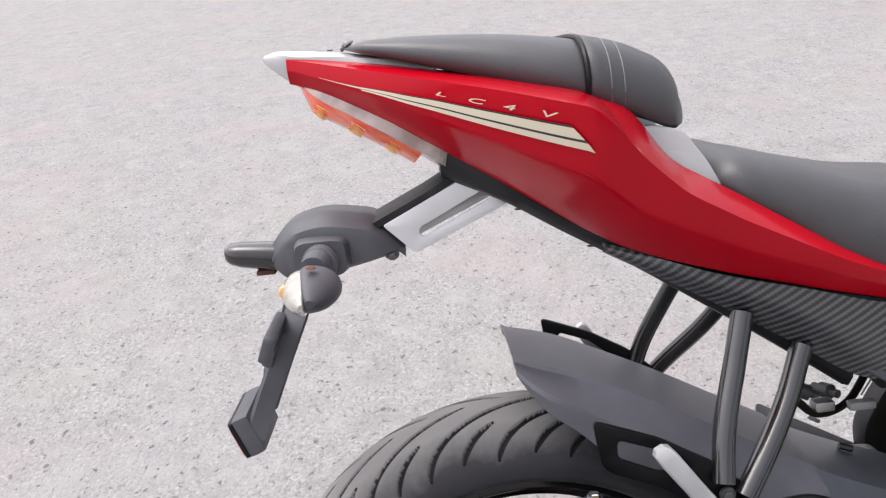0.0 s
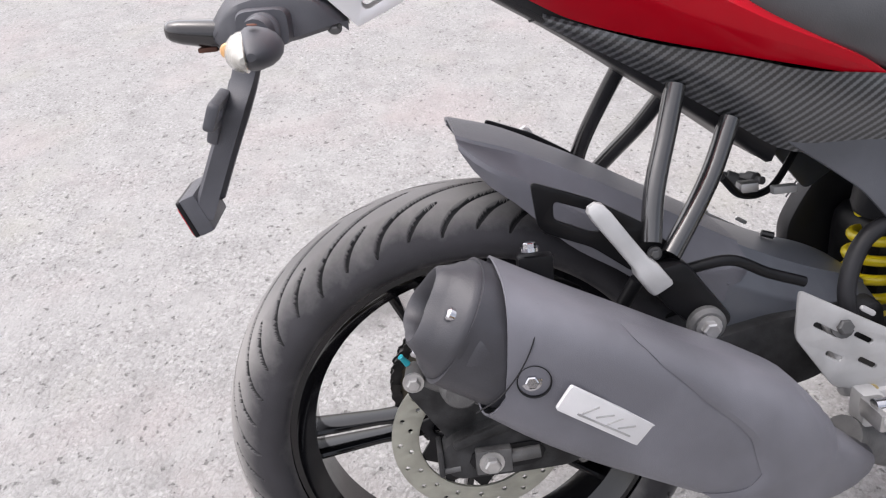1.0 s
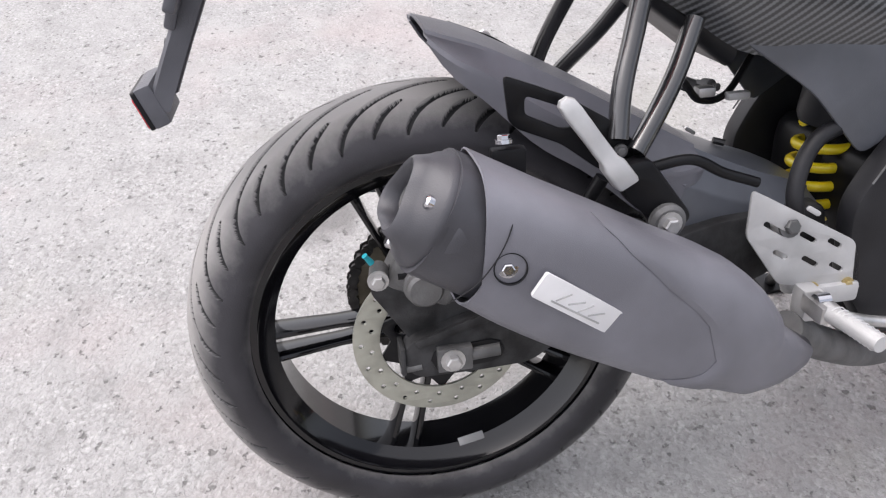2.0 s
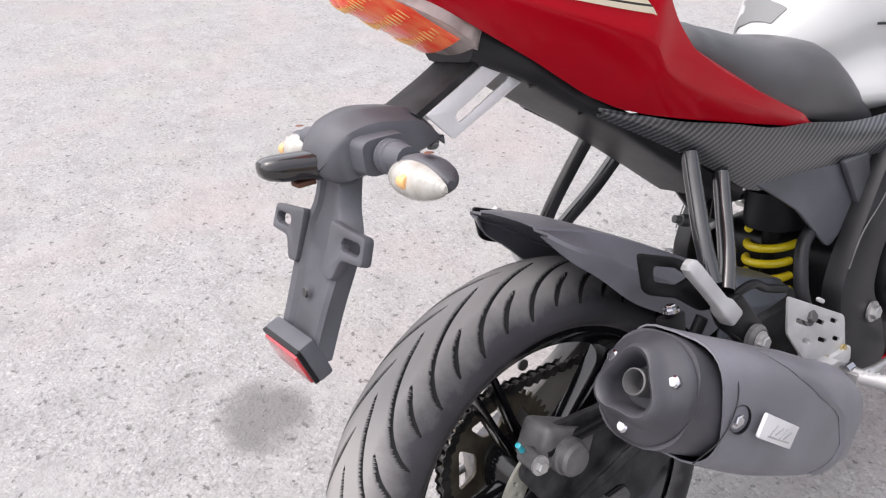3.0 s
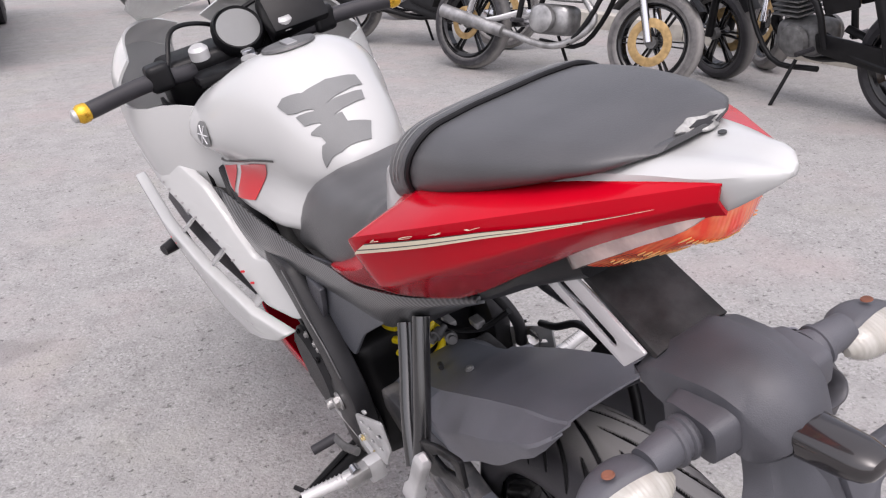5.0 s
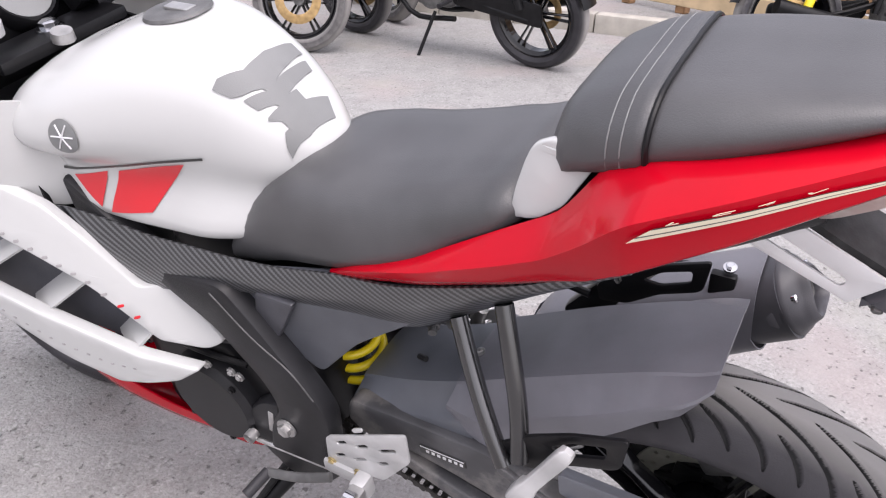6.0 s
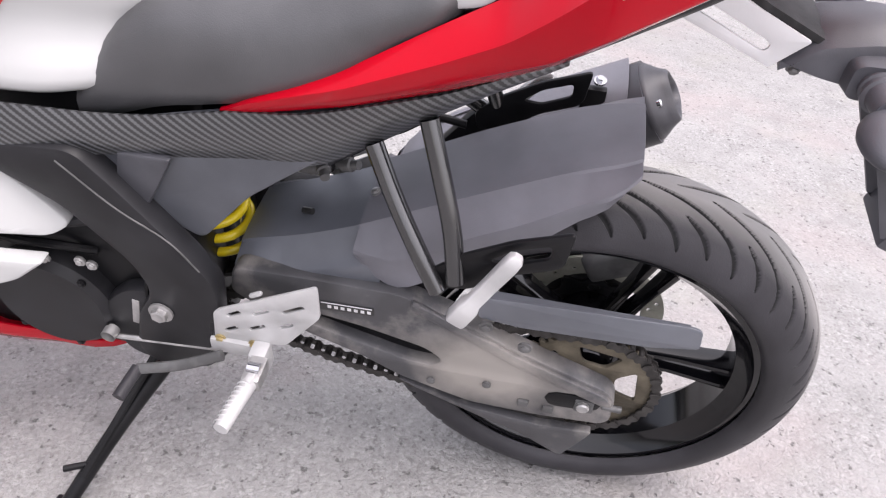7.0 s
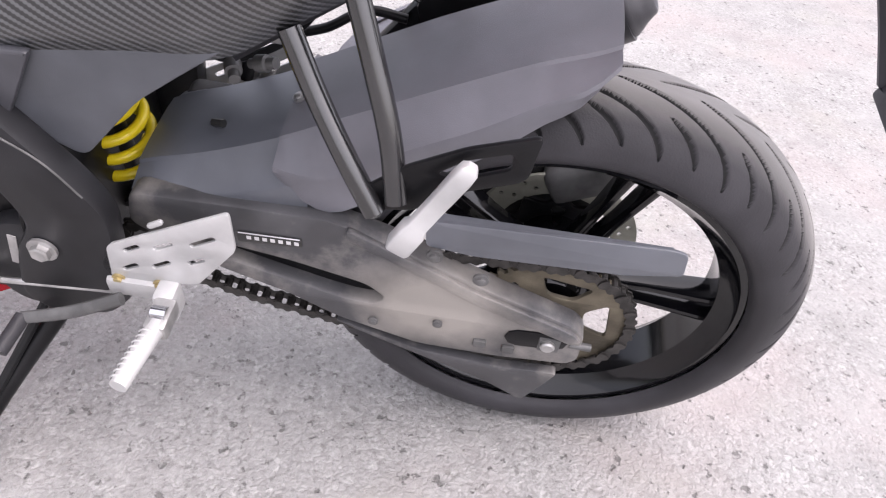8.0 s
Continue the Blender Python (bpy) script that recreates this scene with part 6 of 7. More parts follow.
# brake pedal on the right
part("brake_pedal", tube([(0.165, 0.430, 0.338), (0.172, 0.540, 0.310), (0.180, 0.620, 0.320)], 0.007, 10, 14), STEEL, bike, "steel brake pedal")
part("pedal_pad", tube([(0.165, 0.625, 0.322), (0.215, 0.628, 0.322)], 0.009, 10), RUBBER, bike)
cyl = part("master_cylinder", lathe([(-0.045, 0), (-0.045, 0.012), (0.020, 0.012), (0.024, 0.009), (0.050, 0.009), (0.050, 0)], 20, across((0.140, 0.400, 0.400), (0, -0.35, 1))), STEEL, bike, "steel rear brake master cylinder")
part("hose_union", bolt((0.150, 0.392, 0.446), (1, 0, 0.3), 0.009, 0.010), CALIPER, cyl)

# side stand, in world up: its foot is on the ground
foot = LEAN.inverted() @ Vector((-0.318, 0.700, 0.012))
top = Vector((-0.110, 0.576, 0.262))
stand = part("side_stand", tube([tuple(top), tuple(top.lerp(foot, 0.5) + Vector((0.004, 0.004, 0))), tuple(foot)], (0.0135, 0.011), 14, 12), BLACK, bike, "black side stand, swung out")
part("stand_foot", box((0.05, 0.05, 0.008), (0, 0, 0), 0.003, Matrix.Translation(foot) @ Matrix.Rotation(radians(13.63), 4, "Y") @ Matrix.Translation((0, 0, -0.008))), BLACK, stand)
part("stand_spring", tube([tuple(top + Vector((-0.016, 0.02, 0.01))), tuple(top.lerp(foot, 0.75) + Vector((-0.014, 0.006, 0)))], 0.006, 8), BLACK, stand)
part("stand_hook", tube([tuple(top.lerp(foot, 0.72)), tuple(top.lerp(foot, 0.76) + Vector((-0.012, 0.035, 0.008)))], 0.005, 8), BLACK, stand)
part("stand_bracket", box((0.03, 0.06, 0.05), tuple(top + Vector((0.004, 0, 0.012))), 0.008), BLACK, stand)

# belly pan, radiator side
BELLY = [(0.600, 0.050, 0.250, 0.226), (0.660, 0.110, 0.256, 0.222), (0.780, 0.130, 0.266, 0.208), (0.900, 0.140, 0.284, 0.202), (1.000, 0.150, 0.330, 0.215), (1.080, 0.140, 0.360, 0.240), (1.140, 0.100, 0.360, 0.270)]
rows = []
for y in np.linspace(0.600, 1.140, 22):
    w, zt, zb = glide(BELLY, y)
    pts = run([(w, zt), (0.98 * w, 0.5 * (zt + zb)), (0.75 * w, zb + 0.01), (0.3 * w, zb), (0, zb)], 10)
    rows.append([Vector((p[0], y, p[1])) for p in pts] + [Vector((-p[0], y, p[1])) for p in reversed(pts[:-1])])
part("belly_pan", thick(loft(rows, closed=False), 0.003), RED, bike, "red belly pan", 50)
part("radiator", box((0.26, 0.04, 0.30), (0, 1.03, 0.50), 0.01, Matrix.Rotation(radians(12), 4, "X")), BLACK, bike)

# white side fairing: a broad blade above, a narrow one below, louvres between them
def blade(keys, s, mat, name, label, t=0.005, n=24, parent=None):
    """A curved strip: rows of (y, x of the top edge, z of it, x of the lower edge, z of it)."""
    rows = []
    for y in np.linspace(keys[0][0], keys[-1][0], n):
        q = glide(keys, y)
        rows.append([Vector((s * (q[0] + (q[2] - q[0]) * v + 0.006 * math.sin(math.pi * v)), y, q[1] + (q[3] - q[1]) * v)) for v in np.linspace(0, 1, 7)])
    return part(name, thick(loft(rows, closed=False), t), mat, parent or bike, label, 50)


COWL = [(0.812, 0.096, 0.745, 0.106, 0.708), (0.845, 0.124, 0.836, 0.132, 0.698), (0.890, 0.168, 0.864, 0.175, 0.713), (0.960, 0.222, 0.862, 0.230, 0.730), (1.050, 0.240, 0.866, 0.240, 0.745), (1.150, 0.230, 0.886, 0.230, 0.750), (1.250, 0.196, 0.910, 0.198, 0.740), (1.360, 0.130, 0.900, 0.130, 0.720), (1.440, 0.060, 0.850, 0.060, 0.740)]
NOSE = [(1.060, 0.200, 0.930, 0.243, 0.872), (1.160, 0.180, 0.955, 0.230, 0.890), (1.260, 0.140, 0.955, 0.192, 0.915), (1.360, 0.080, 0.935, 0.126, 0.900), (1.440, 0.030, 0.900, 0.060, 0.852)]
EDGE = [(0.62, 0.490, 0.125), (0.672, 0.506, 0.146), (0.727, 0.530, 0.174), (0.80, 0.613, 0.195), (0.878, 0.663, 0.213), (0.963, 0.712, 0.232), (1.10, 0.760, 0.238)]
STRIP = [(1.080, 0.790), (0.960, 0.775), (0.860, 0.726), (0.800, 0.672), (0.750, 0.606), (0.715, 0.606), (0.648, 0.515), (0.670, 0.505), (0.728, 0.525), (0.800, 0.613), (0.878, 0.663), (0.963, 0.712), (1.080, 0.750)]
RECESS = [(1.120, 0.764), (1.010, 0.734), (1.045, 0.610), (1.200, 0.665)]
LOUVRES = [((0.890, 0.669), (1.010, 0.594)), ((0.812, 0.620), (0.893, 0.558)), ((0.735, 0.542), (0.758, 0.515))]
LOW = [(1.218, 0.675), (1.035, 0.604), (0.884, 0.557), (0.755, 0.512), (0.671, 0.483), (0.706, 0.459), (0.804, 0.441), (0.875, 0.468), (1.058, 0.572), (1.218, 0.646)]


GREYPRINT = material("grey_print", (0.30, 0.29, 0.29), 0.5)


def strip_x(y, z):
    q = [float(np.interp(y, [e[0] for e in EDGE], [e[k] for e in EDGE])) for k in (1, 2)]
    return q[1] - 0.38 * max(0.0, z - q[0])


def low_x(y, z):
    return float(np.interp(y, (0.66, 0.75, 0.90, 1.06, 1.25), (0.163, 0.200, 0.232, 0.252, 0.256)))


def sunk_x(y, z):
    return float(np.interp(y, (0.74, 0.86, 0.96, 1.03, 1.20), (0.172, 0.188, 0.202, 0.212, 0.222)))


for s in BOTH:
    upper = part("side_fairing", sheet(rounded(STRIP, 0.010), 0.016, strip_x, s, (), 0.002), WHITE, bike, "white side fairing blade with small red print", 50)
    part("fairing_recess", sheet(RECESS, 0.004, sunk_x, s, (), 0.001), WHITE, upper, "sunk white panel above the air vents", 50)
    lower = part("lower_fairing", sheet(rounded(LOW, 0.008), 0.022, low_x, s, (), 0.004), WHITE, bike, "narrow white lower fairing blade", 50)
    cowl = blade(COWL, s, WHITE, "cowl_side", "white cowl side")
    blade(NOSE, s, WHITE, "cowl_top", "")
    for (ya, za), (yb, zb) in LOUVRES:
        a, b = Vector((strip_x(ya, za) - 0.004, ya, za)), Vector((low_x(yb, zb) - 0.004, yb, zb))
        rows = []
        for u in np.linspace(0, 1, 6):
            edge = a + (b - a) * u
            rows.append([Vector((s * (edge.x - 0.030 * k * k), edge.y + 0.085 * k, edge.z - 0.020 * k)) for k in np.linspace(0, 1, 5)])
        part("louvre", thick(loft(rows, closed=False), 0.004), WHITE, upper, "white louvre between the fairing blades", 40)
    wall = []
    for (ya, za), (yb, zb) in [((1.010, 0.722), (1.110, 0.640))] + LOUVRES:
        wall.append([Vector((s * (strip_x(ya, za) - 0.028 + (low_x(yb, zb) - strip_x(ya, za)) * v), ya + (yb - ya) * v + 0.070, za + (zb - za) * v - 0.028)) for v in np.linspace(-0.15, 1.05, 6)])
    part("vent_wall", thick(loft(wall, closed=False), 0.003), GREYPLASTIC, upper, "dark plastic behind the louvres", 40)
    part("backing", sheet([(1.16, 0.74), (0.78, 0.62), (0.78, 0.50), (1.16, 0.60)], 0.004, lambda y, z: sunk_x(y, z) - 0.070, s, (), 0.001), BLACK, upper)
    bar = rounded([(0.002, 0.003), (0.009, 0.002), (0.010, 0.006), (0.003, 0.007)], 0.001, 1)
    for k in range(14):
        y = 0.745 + 0.018 * k
        z = float(np.interp(y, (0.745, 0.80, 0.878, 0.963), (0.560, 0.619, 0.669, 0.718)))
        part("print_bar", sheet([(y + a, z + b) for a, b in bar], 0.0010, lambda y, z: strip_x(y, z) + 0.0086, s, (), 0.0002), REDINK if k in (0, 1) else GREYPRINT, upper)
    for k in range(16):
        y = 0.760 + 0.019 * k
        part("print_bar", sheet([(y + a * 0.8, float(np.interp(y, (0.70, 0.804, 0.875, 1.058), (0.475, 0.478, 0.500, 0.582))) + b * 0.8) for a, b in bar], 0.0010, lambda y, z: low_x(y, z) + 0.0116, s, (), 0.0002), REDINK if k > 13 else GREYPRINT, lower)
    part("inner_panel", plate(rounded([(0.87, 0.70), (1.10, 0.70), (1.10, 0.84), (0.90, 0.82)], 0.02), 0.006, (), 0.001, side(s * 0.165)), BLACK, bike)
    # front indicator
    part("front_indicator", tube([(s * 0.230, 1.10, 0.545), (s * 0.262, 1.09, 0.545), (s * 0.285, 1.08, 0.545)], (0.018, 0.012), 12, 8), PLASTIC, bike, "dark front indicator")

# windscreen, dash and bars
pane = [[Vector((x * w, y + 0.05 * (1 - x * x), z)) for x in np.linspace(-1, 1, 11)] for y, z, w in ((1.08, 1.075, 0.10), (1.14, 1.040, 0.135), (1.22, 0.990, 0.150), (1.32, 0.940, 0.120))]
part("windscreen", thick(loft(pane, closed=False), 0.003), SCREEN, bike, "clear tinted windscreen")
part("dash", box((0.30, 0.12, 0.10), (0, 1.10, 0.85), 0.02, None, 3), BLACK, bike)
part("fairing_floor", box((0.36, 0.22, 0.02), (0, 1.04, 0.80), 0.006), BLACK, bike)
gauge = part("gauge", lathe([(0, 0), (0, 0.050), (0.02, 0.052), (0.030, 0.046), (0.026, 0.042), (0.026, 0)], 32, across((0.012, 1.06, 0.905), (0, -0.75, 0.65))), BLACK, bike, "round speedometer with a pale dial")
part("dial", lathe([(0, 0), (0, 0.041), (0.001, 0.041), (0.001, 0)], 32, across((0.012, 1.0405, 0.922), (0, -0.75, 0.65))), PAD, gauge)
pod = part("dash_pod", box((0.115, 0.06, 0.085), (0, 0, 0), 0.008, Matrix.Translation((0.115, 1.01, 0.925)) @ Matrix.Rotation(radians(-35), 4, "X")), BLACK, bike, "black square instrument pod")
part("top_yoke", box((0.22, 0.07, 0.02), (0, 0.985, 0.868), 0.008), BLACK, bike, "black top yoke")
part("yoke_nut", bolt((0, 0.985, 0.880), (0, 0, 1), 0.014, 0.012), CHROME, bike)
part("ignition", lathe([(0, 0), (0, 0.017), (0.014, 0.015), (0.014, 0)], 20, across((-0.01, 0.948, 0.872), (0, -0.2, 1))), STEEL, bike)
for s in BOTH:
    part("fork_cap", lathe([(0, 0), (0, 0.018), (0.018, 0.018), (0.024, 0.012), (0.024, 0)], 20, across((s * 0.085, 0.985, 0.905), (0, -0.2, 1))), WHITEALU, bike, "pale fork cap")
    grip = part("handlebar", tube([(s * 0.10, 1.010, 0.880), (s * 0.18, 0.995, 0.892), (s * 0.300, 0.975, 0.888)], 0.0155, 14, 10), RUBBER, bike, "rubber handlebar grip with a gold end")
    part("bar_end", lathe([(0, 0.014), (0.006, 0.0175), (0.018, 0.0175), (0.024, 0.013), (0.024, 0)], 20, across((s * 0.299, 0.9752, 0.888), (s, -0.15, 0))), GOLD, grip, "gold anodised bar end")
    part("bar_end_cap", lathe([(0, 0.012), (0.006, 0.0115), (0.009, 0.006), (0.009, 0)], 20, across((s * 0.3225, 0.9718, 0.888), (s, -0.15, 0))), WHITEALU, grip)
    part("switchgear", box((0.045, 0.045, 0.05), (s * 0.165, 1.000, 0.895), 0.012, None, 3), BLACK, grip)
    part("lever", tube([(s * 0.15, 1.030, 0.895), (s * 0.22, 1.050, 0.885), (s * 0.30, 1.030, 0.876)], 0.006, 10, 16), BLACK, grip)
    part("cable", tube([(s * 0.14, 1.03, 0.90), (s * 0.10, 1.08, 0.95), (s * 0.02, 1.10, 0.93), (s * -0.03, 1.12, 0.86)], 0.0045, 8, 24), BLACK, grip)
part("reservoir", lathe([(0, 0), (0, 0.020), (0.035, 0.020), (0.038, 0.017), (0.038, 0)], 20, across((0.115, 1.06, 0.905), (0, -0.1, 1))), PLASTIC, bike)

# ---- what stands round the yard ----
def wheel(parent, at, radius, half, tone, label="", spokes=6, rim_mat=None):
    rim = part("wheel", lathe(rim_profile(radius - 0.07, half * 0.75, radius - 0.10), 40, closed=True), rim_mat or GLOSSBLACK, parent, label)
    rim.matrix_local = Matrix.Translation(at)
    prof = [(-half * 0.75, radius - 0.072), (-half, radius - 0.05), (-half * 0.9, radius - 0.022), (-half * 0.5, radius - 0.005), (0, radius), (half * 0.5, radius - 0.005), (half * 0.9, radius - 0.022), (half, radius - 0.05), (half * 0.75, radius - 0.072)]
    part("tyre", lathe(prof, 48), RUBBER, rim)
    for k in range(spokes):
        part("spoke", spoke_pair(2 * math.pi * k / spokes, 0.03, radius - 0.10), rim_mat or GLOSSBLACK, rim)
    part("hub", lathe([(-half, 0), (-half, 0.035), (half, 0.035), (half, 0)], 20), CALIPER, rim)
    part("brake_disc", plate(circle(0, 0, tone, 32), 0.005, [circle(0, 0, tone * 0.62, 24)], 0.001, side(half + 0.012)), GOLDDISC, rim)
    return rim


CASTALLOY = material("cast_alloy", (0.30, 0.30, 0.30), 0.42, 0.7, 0.0, 0.3, 200, 0.35, 14)
GOLDDISC = material("gold_brake_disc", (0.40, 0.27, 0.12), 0.45, 0.5, 0.0, 0.2, 300, 0.25, 30)


def parked(name, label, paint, cover, pipe, sport, m, group="motorcycles in the row", bright=True):
    """A motorcycle of the row, front along +y of its own axes, parted as one would take it apart."""
    b = thing(name, label, "motorcycle", m, group)
    wheel(b, (0, 0, 0.31), 0.31, 0.065, 0.11)
    wheel(b, (0, 1.36, 0.30), 0.30, 0.055, 0.14)
    for s in BOTH:
        part("fork_leg", tube([(s * 0.085, 1.36, 0.30), (s * 0.085, 1.27, 0.60), (s * 0.085, 1.16, 0.92)], (0.026, 0.021), 12, 6), CHROME if bright and not sport else BLACK, b)
        part("swingarm", tube([(s * 0.10, 0.0, 0.31), (s * 0.10, 0.25, 0.35), (s * 0.08, 0.48, 0.42)], 0.022, 10, 6, 0.6), ALU if bright and not sport else BLACK, b)
        part("frame_tube", tube([(s * 0.10, 1.08, 0.82), (s * 0.13, 0.80, 0.66), (s * 0.13, 0.52, 0.62), (s * 0.11, 0.45, 0.36)], 0.019, 10, 12), BLACK, b)
        part("frame_tube", tube([(s * 0.06, 1.08, 0.78), (s * 0.09, 0.98, 0.45), (s * 0.10, 0.82, 0.24), (s * 0.10, 0.50, 0.24)], 0.016, 10, 12), BLACK, b)
        part("shock", tube([(s * 0.12, 0.05, 0.36), (s * 0.12, 0.14, 0.66)], 0.026, 12), CHROME if bright and not sport else (YELLOW if sport else BLACK), b)
        part("side_cover", plate(rounded([(0.24, 0.60), (0.44, 0.54), (0.50, 0.70), (0.26, 0.73)], 0.02), 0.02, (), 0.006, side(s * 0.125)), cover, b)
        part("handlebar", tube([(s * 0.02, 1.10, 0.98), (s * 0.16, 1.08, 1.04), (s * 0.36, 0.98, 1.03)], 0.014, 10, 10), BLACK, b)
        part("mirror", lathe([(0, 0), (0.004, 0.05), (0.018, 0.04), (0.022, 0)], 18, across((s * 0.34, 1.10, 1.20), (0, 1, 0))), BLACK, b)
        if sport:
            part("tail_panel", plate(rounded([(-0.22, 0.86), (0.10, 0.76), (0.34, 0.70), (0.30, 0.64), (0.06, 0.70), (-0.20, 0.82)], 0.02), 0.02, (), 0.006, side(s * 0.115)), paint, b)
        part("indicator", tube([(s * 0.08, -0.12, 0.72), (s * 0.19, -0.14, 0.72)], (0.010, 0.026), 10), AMBER, b)
        part("peg", tube([(s * 0.14, 0.50, 0.36), (s * 0.26, 0.50, 0.36)], 0.014, 10), RUBBER, b)
    crank = part("engine", join(box((0.22, 0.30, 0.19), (0, 0.66, 0.38), 0.07, None, 4), lathe([(0, 0.09), (0.03, 0.085), (0.04, 0.06), (0.04, 0)], 28, across((0.12, 0.64, 0.38), (1, 0, 0))), lathe([(0, 0.09), (0.03, 0.085), (0.04, 0.06), (0.04, 0)], 28, across((-0.12, 0.64, 0.38), (-1, 0, 0)))), CASTALLOY if bright and not sport else CALIPER, b, "bare metal engine")
    for k in range(6):
        part("cooling_fin", box((0.20, 0.19, 0.010), (0, 0.74, 0.50 + 0.026 * k), 0.003, None, 1), CALIPER, crank)
    rings = []
    for y in np.linspace(0.56, 1.06, 14):
        w, zt, zb = glide([(0.56, 0.07, 0.80, 0.72), (0.66, 0.12, 0.89, 0.70), (0.82, 0.155, 0.93, 0.72), (0.98, 0.14, 0.91, 0.76), (1.06, 0.09, 0.87, 0.80)], y)
        rings.append(half_ring(y, [(0, zt), (0.7 * w, zt - 0.02), (w, 0.5 * (zt + zb)), (0.8 * w, zb), (0, zb)], 10))
    part("fuel_tank", loft(rings), paint if not sport else BLACK, b)
    rings = []
    for y in np.linspace(-0.18, 0.60, 14):
        w, zt, zb = glide([(-0.18, 0.08, 0.86, 0.80), (-0.05, 0.12, 0.86, 0.77), (0.20, 0.13, 0.83, 0.74), (0.40, 0.12, 0.79, 0.71), (0.60, 0.09, 0.80, 0.72)], y)
        rings.append(half_ring(y, [(0, zt), (0.7 * w, zt - 0.01), (w, 0.5 * (zt + zb)), (0.9 * w, zb), (0, zb)], 10))
    part("seat", loft(rings), BLACK, b)
    for y0, radius, a0, a1, width in ((0.0, 0.345, 40, 150, 0.075), (1.36, 0.335, 35, 150, 0.062)):
        arc = [[Vector((x, y0 + (radius - 2.2 * x * x) * math.cos(a), 0.305 + (radius - 2.2 * x * x) * math.sin(a))) for x in np.linspace(-width, width, 7)] for a in np.linspace(radians(a0 if y0 else 60), radians(a1 if y0 else 165), 14)]
        part("fender", thick(loft(arc, closed=False), 0.003), paint if not sport else BLACK, b)
    pipe_part = part("exhaust", tube([(0.05, 0.86, 0.55), (0.07, 0.98, 0.40), (0.10, 0.80, 0.24), (0.13, 0.40, 0.27), (0.14, 0.30, 0.29)], 0.022, 12, 24), pipe, b)
    part("silencer", tube([(0.145, 0.36, 0.28), (0.16, 0.0, 0.35), (0.165, -0.14, 0.38)], (0.042, 0.046), 16, 8), pipe, pipe_part)
    part("headlamp", lathe([(-0.06, 0), (-0.05, 0.06), (0.03, 0.085), (0.05, 0.08), (0.06, 0)], 24, across((0, 1.26, 0.88), (0, 1, 0))), CHROME if bright and not sport else paint, b)
    part("tail_lamp", box((0.10, 0.05, 0.05), (0, -0.20, 0.78), 0.012), REDLENS, b)
    part("number_plate", box((0.16, 0.004, 0.10), (0, -0.26, 0.62), 0.001, None, 1), WHITE, b)
    part("side_stand", tube([(-0.13, 0.62, 0.28), (-0.27, 0.68, 0.012)], 0.011, 10), BLACK, b)
    part("stand_foot", box((0.05, 0.04, 0.008), (-0.27, 0.68, 0.004), 0.002, None, 1), BLACK, b)
    part("chain_case", plate(rounded([(-0.09, 0.27), (0.50, 0.33), (0.52, 0.44), (-0.08, 0.40)], 0.03), 0.02, (), 0.004, side(-0.105)), CHROME if bright and not sport else BLACK, b)
    if sport:
        for s in BOTH:
            part("side_fairing", plate(rounded([(0.62, 0.34), (0.95, 0.22), (1.10, 0.50), (1.20, 0.86), (0.92, 0.72), (0.70, 0.56)], 0.04), 0.012, [slot(0.88, 0.46, 0.16, 0.05, 40)], 0.004, side(s * 0.19)), BLACK, b)
            part("belly_strip", plate(rounded([(0.52, 0.30), (0.95, 0.17), (0.98, 0.22), (0.62, 0.36)], 0.01), 0.010, (), 0.003, side(s * 0.17)), BLACK, b)
        nose = [[Vector((x * w, y + 0.06 * (1 - x * x), z)) for x in np.linspace(-1, 1, 9)] for y, z, w in ((1.10, 1.10, 0.12), (1.22, 1.00, 0.19), (1.34, 0.84, 0.15), (1.36, 0.74, 0.08))]
        part("nose", thick(loft(nose, closed=False), 0.004), BLACK, b)
    return b


def stood(x, y, turn, lean=-9):
    return Matrix.Translation((x, y, 0.0)) @ Matrix.Rotation(radians(turn), 4, "Z") @ Matrix.Rotation(radians(lean), 4, "Y")


naked = parked("parked_motorcycle", "black naked motorcycle with chromed engine parked in a row", BLACK, WHITEALU, CASTALLOY, False, stood(2.28, 4.28, -159))
green = parked("parked_motorcycle", "black and green sports motorcycle parked in a row", GREENPAINT, WHITEALU, BLACK, True, stood(2.02, 5.82, -140))
dark = parked("parked_motorcycle", "dark green motorcycle parked in a row", DARKGREEN, BLACK, CHROME, False, stood(4.6, 4.3, 150))
street = parked("parked_motorcycle", "black street motorcycle with a dark engine on its side stand", BLACK, BLACK, BLACK, False, stood(3.34, 1.72, -5), bright=False)
copy_thing(green, stood(4.1, 0.5, -150))
copy_thing(dark, stood(1.85, 7.4, -120))
copy_thing(naked, stood(0.95, 8.9, -105))
copy_thing(dark, stood(-3.6, 8.6, 20))
copy_thing(naked, stood(-4.3, 10.2, 35))

# van seen from behind
van = thing("van", "white van parked with its back to the yard", "van", Matrix.Translation((-1.44, 6.18, 0)) @ Matrix.Rotation(radians(-4), 4, "Z"))
hull = []
for z, w, y0, y1 in ((0.30, 0.78, 0.04, 3.6), (0.36, 0.82, -0.04, 3.72), (0.52, 0.83, -0.06, 3.75), (0.60, 0.84, -0.06, 3.74), (0.95, 0.84, -0.02, 3.7), (1.30, 0.80, 0.04, 3.3), (1.85, 0.70, 0.16, 2.9), (1.95, 0.60, 0.26, 2.8)):
    hull.append([Vector((x, y, z)) for x, y in rounded([(-w, y0), (w, y0), (w, y1), (-w, y1)], 0.14, 4)])
part("body", loft(hull), CARWHITE, van, "white painted body")
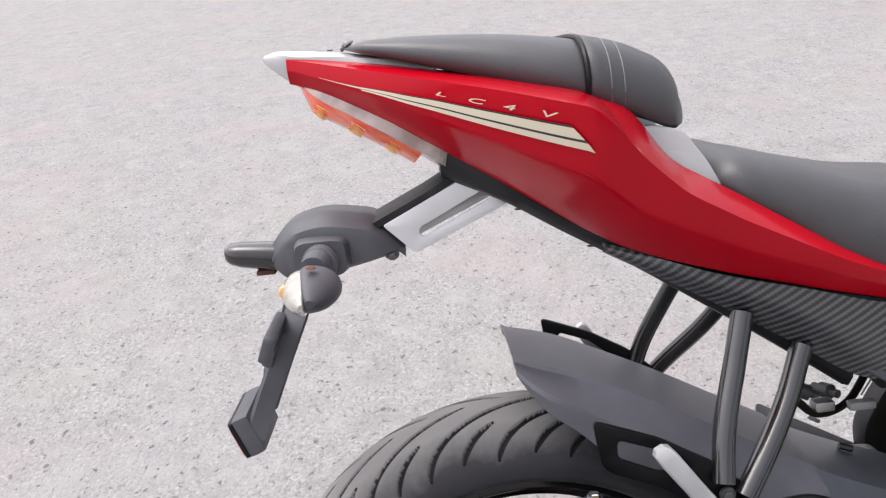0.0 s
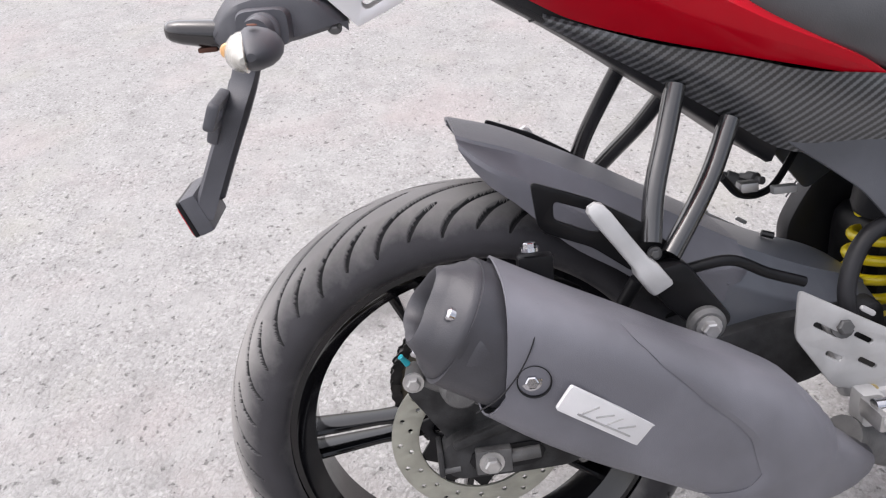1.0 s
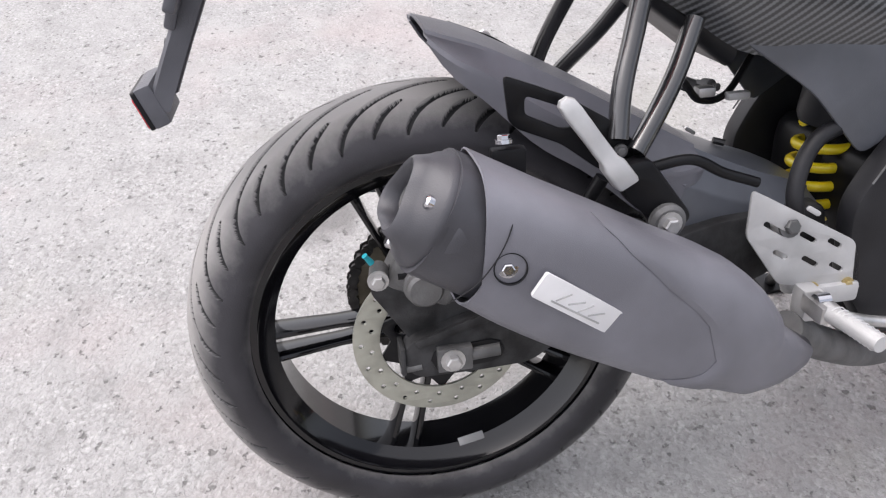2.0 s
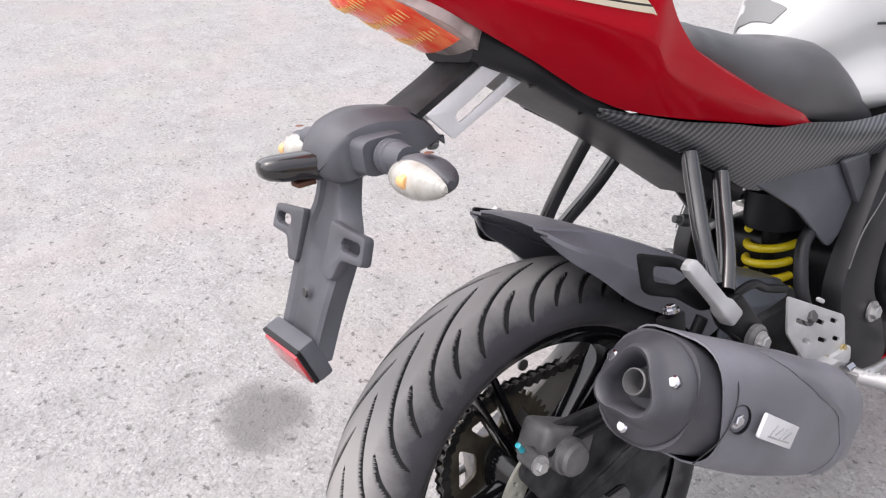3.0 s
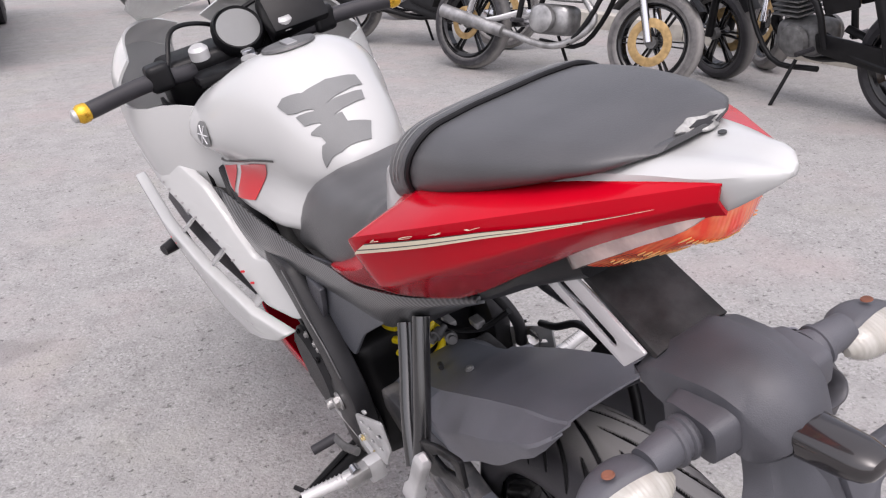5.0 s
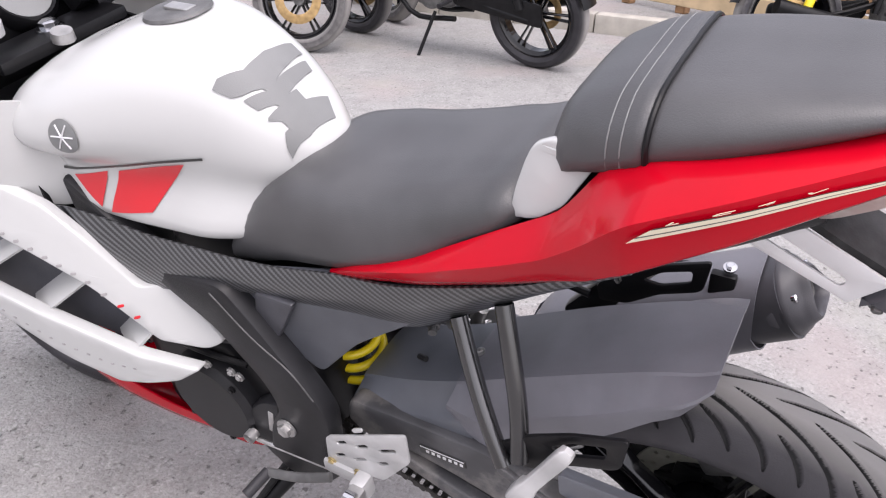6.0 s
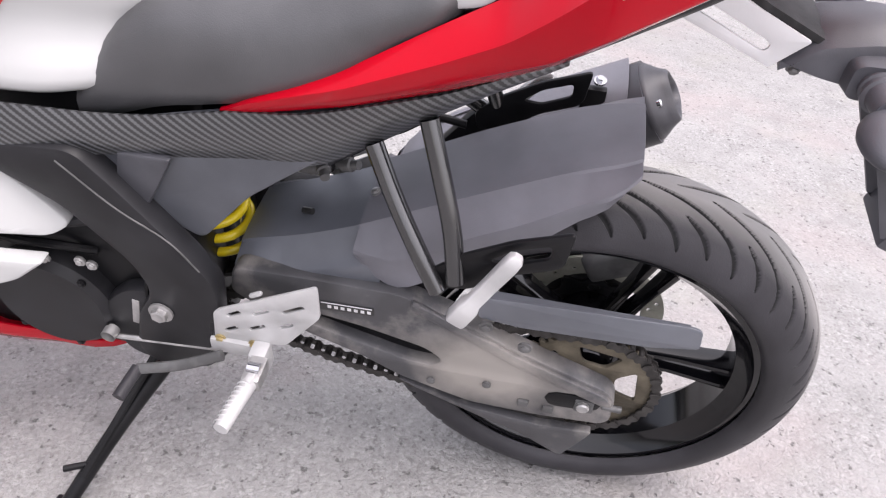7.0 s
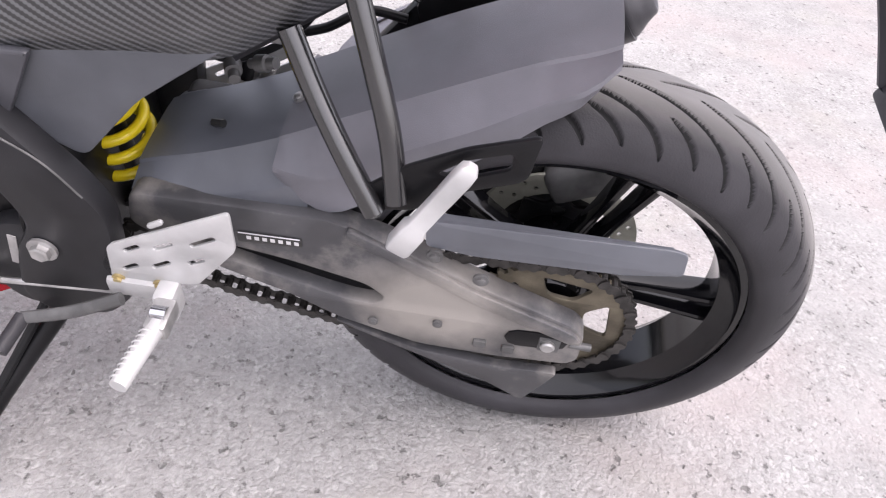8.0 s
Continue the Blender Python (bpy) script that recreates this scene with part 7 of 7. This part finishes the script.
for x in (-0.725, 0.725):
    for y in (0.62, 2.9):
        w = part("wheel", lathe([(-0.09, 0.0), (-0.09, 0.27), (-0.075, 0.30), (0.075, 0.30), (0.09, 0.27), (0.09, 0.0)], 32, Matrix.Translation((x, y, 0.30))), RUBBER, van)
        part("rim", lathe([(0.0, 0.17), (0.02, 0.17), (0.01, 0.0)], 24, across((x + math.copysign(0.085, x), y, 0.30), (x, 0, 0))), STEEL, w)
part("rear_bumper", box((1.64, 0.16, 0.21), (0, -0.04, 0.435), 0.05, None, 3), CARWHITE, van)
part("rear_window", box((1.20, 0.02, 0.45), (0, 0.105, 1.52), 0.01, Matrix.Rotation(radians(0), 4, "X")), SMOKE, van)
part("number_plate", box((0.36, 0.012, 0.14), (0.30, -0.055, 0.62), 0.004, None, 1), PAD, van, "pale number plate")
for s in BOTH:
    part("tail_light", box((0.12, 0.03, 0.30), (s * 0.75, -0.015, 0.96), 0.012), REDLENS, van)
part("under_floor", box((1.5, 3.2, 0.20), (0, 1.9, 0.26), 0.02), BLACK, van)
part("rear_axle", box((1.3, 0.10, 0.12), (0, 0.62, 0.27), 0.03), BLACK, van)
part("front_apron", box((1.4, 0.06, 0.16), (0, 3.3, 0.20), 0.02), BLACK, van)
part("exhaust_pipe", tube([(0.42, 1.2, 0.28), (0.42, 0.3, 0.26), (0.42, 0.02, 0.26)], 0.03, 12), STEEL, van)
part("silencer", tube([(0.20, 0.45, 0.30), (0.58, 0.45, 0.30)], 0.08, 14), STEEL, van)

# kerb behind the row, far edge
a, b2 = Vector((3.55, 0.2, 0)), Vector((2.55, 9.5, 0))
d = (b2 - a).normalized()
nrm = Vector((d.y, -d.x, 0))
kerb = thing("kerb", "pale concrete kerb along the edge of the yard", "kerb", kind="structure")
for k in range(14):
    c = a + d * (0.6 * k)
    turn = Matrix.Rotation(math.atan2(d.y, d.x), 4, "Z")
    part("kerbstone", box((0.592, 0.15, 0.16), (0, 0, 0), 0.015, Matrix.Translation(c + Vector((0, 0, 0.05)) + nrm * 1.2) @ turn), KERBSTONE, kerb)
tagged(part("carton", join(box((0.32, 0.40, 0.36), (1.86, 6.55, 0.18), 0.01, None, 1), box((0.30, 0.012, 0.05), (1.86, 6.345, 0.30), 0.002, None, 1)), CARDBOARD), "brown cardboard carton standing by the motorcycles", "box")
# timber stall beyond the row
stall = thing("stall", "brown timber market stall beyond the motorcycles", "stall", Matrix.Translation((5.6, 1.0, 0)) @ Matrix.Rotation(radians(70), 4, "Z"))
for x in (-1.1, -0.55, 0, 0.55, 1.1):
    part("post", box((0.09, 0.09, 2.2), (x, 0, 1.1), 0.008, None, 1), WOOD, stall)
for k in range(9):
    part("plank", box((2.3, 0.03, 0.16), (0, 0.05, 0.14 + 0.175 * k), 0.006, None, 1), WOOD if k % 3 else CARDBOARD, stall)
# hedge that closes the yard far behind
rng = random.Random(9)
bm = bmesh.new()
for k in range(9000):
    ang = rng.uniform(-0.35, 2.2)
    rad = 16 + rng.uniform(-1.2, 1.2)
    c = Vector((rad * math.cos(ang), rad * math.sin(ang), rng.uniform(0.05, 2.6 + 0.7 * math.sin(ang * 9))))
    e1 = Vector((rng.uniform(-1, 1), rng.uniform(-1, 1), rng.uniform(-1, 1))).normalized() * 0.11
    e2 = e1.orthogonal().normalized() * 0.07
    bm.faces.new([bm.verts.new(p) for p in (c - e1, c - e2, c + e1, c + e2)])
tagged(part("hedge", bm, FOLIAGE), "dense green hedge along the far edge", "hedge", kind="stuff")
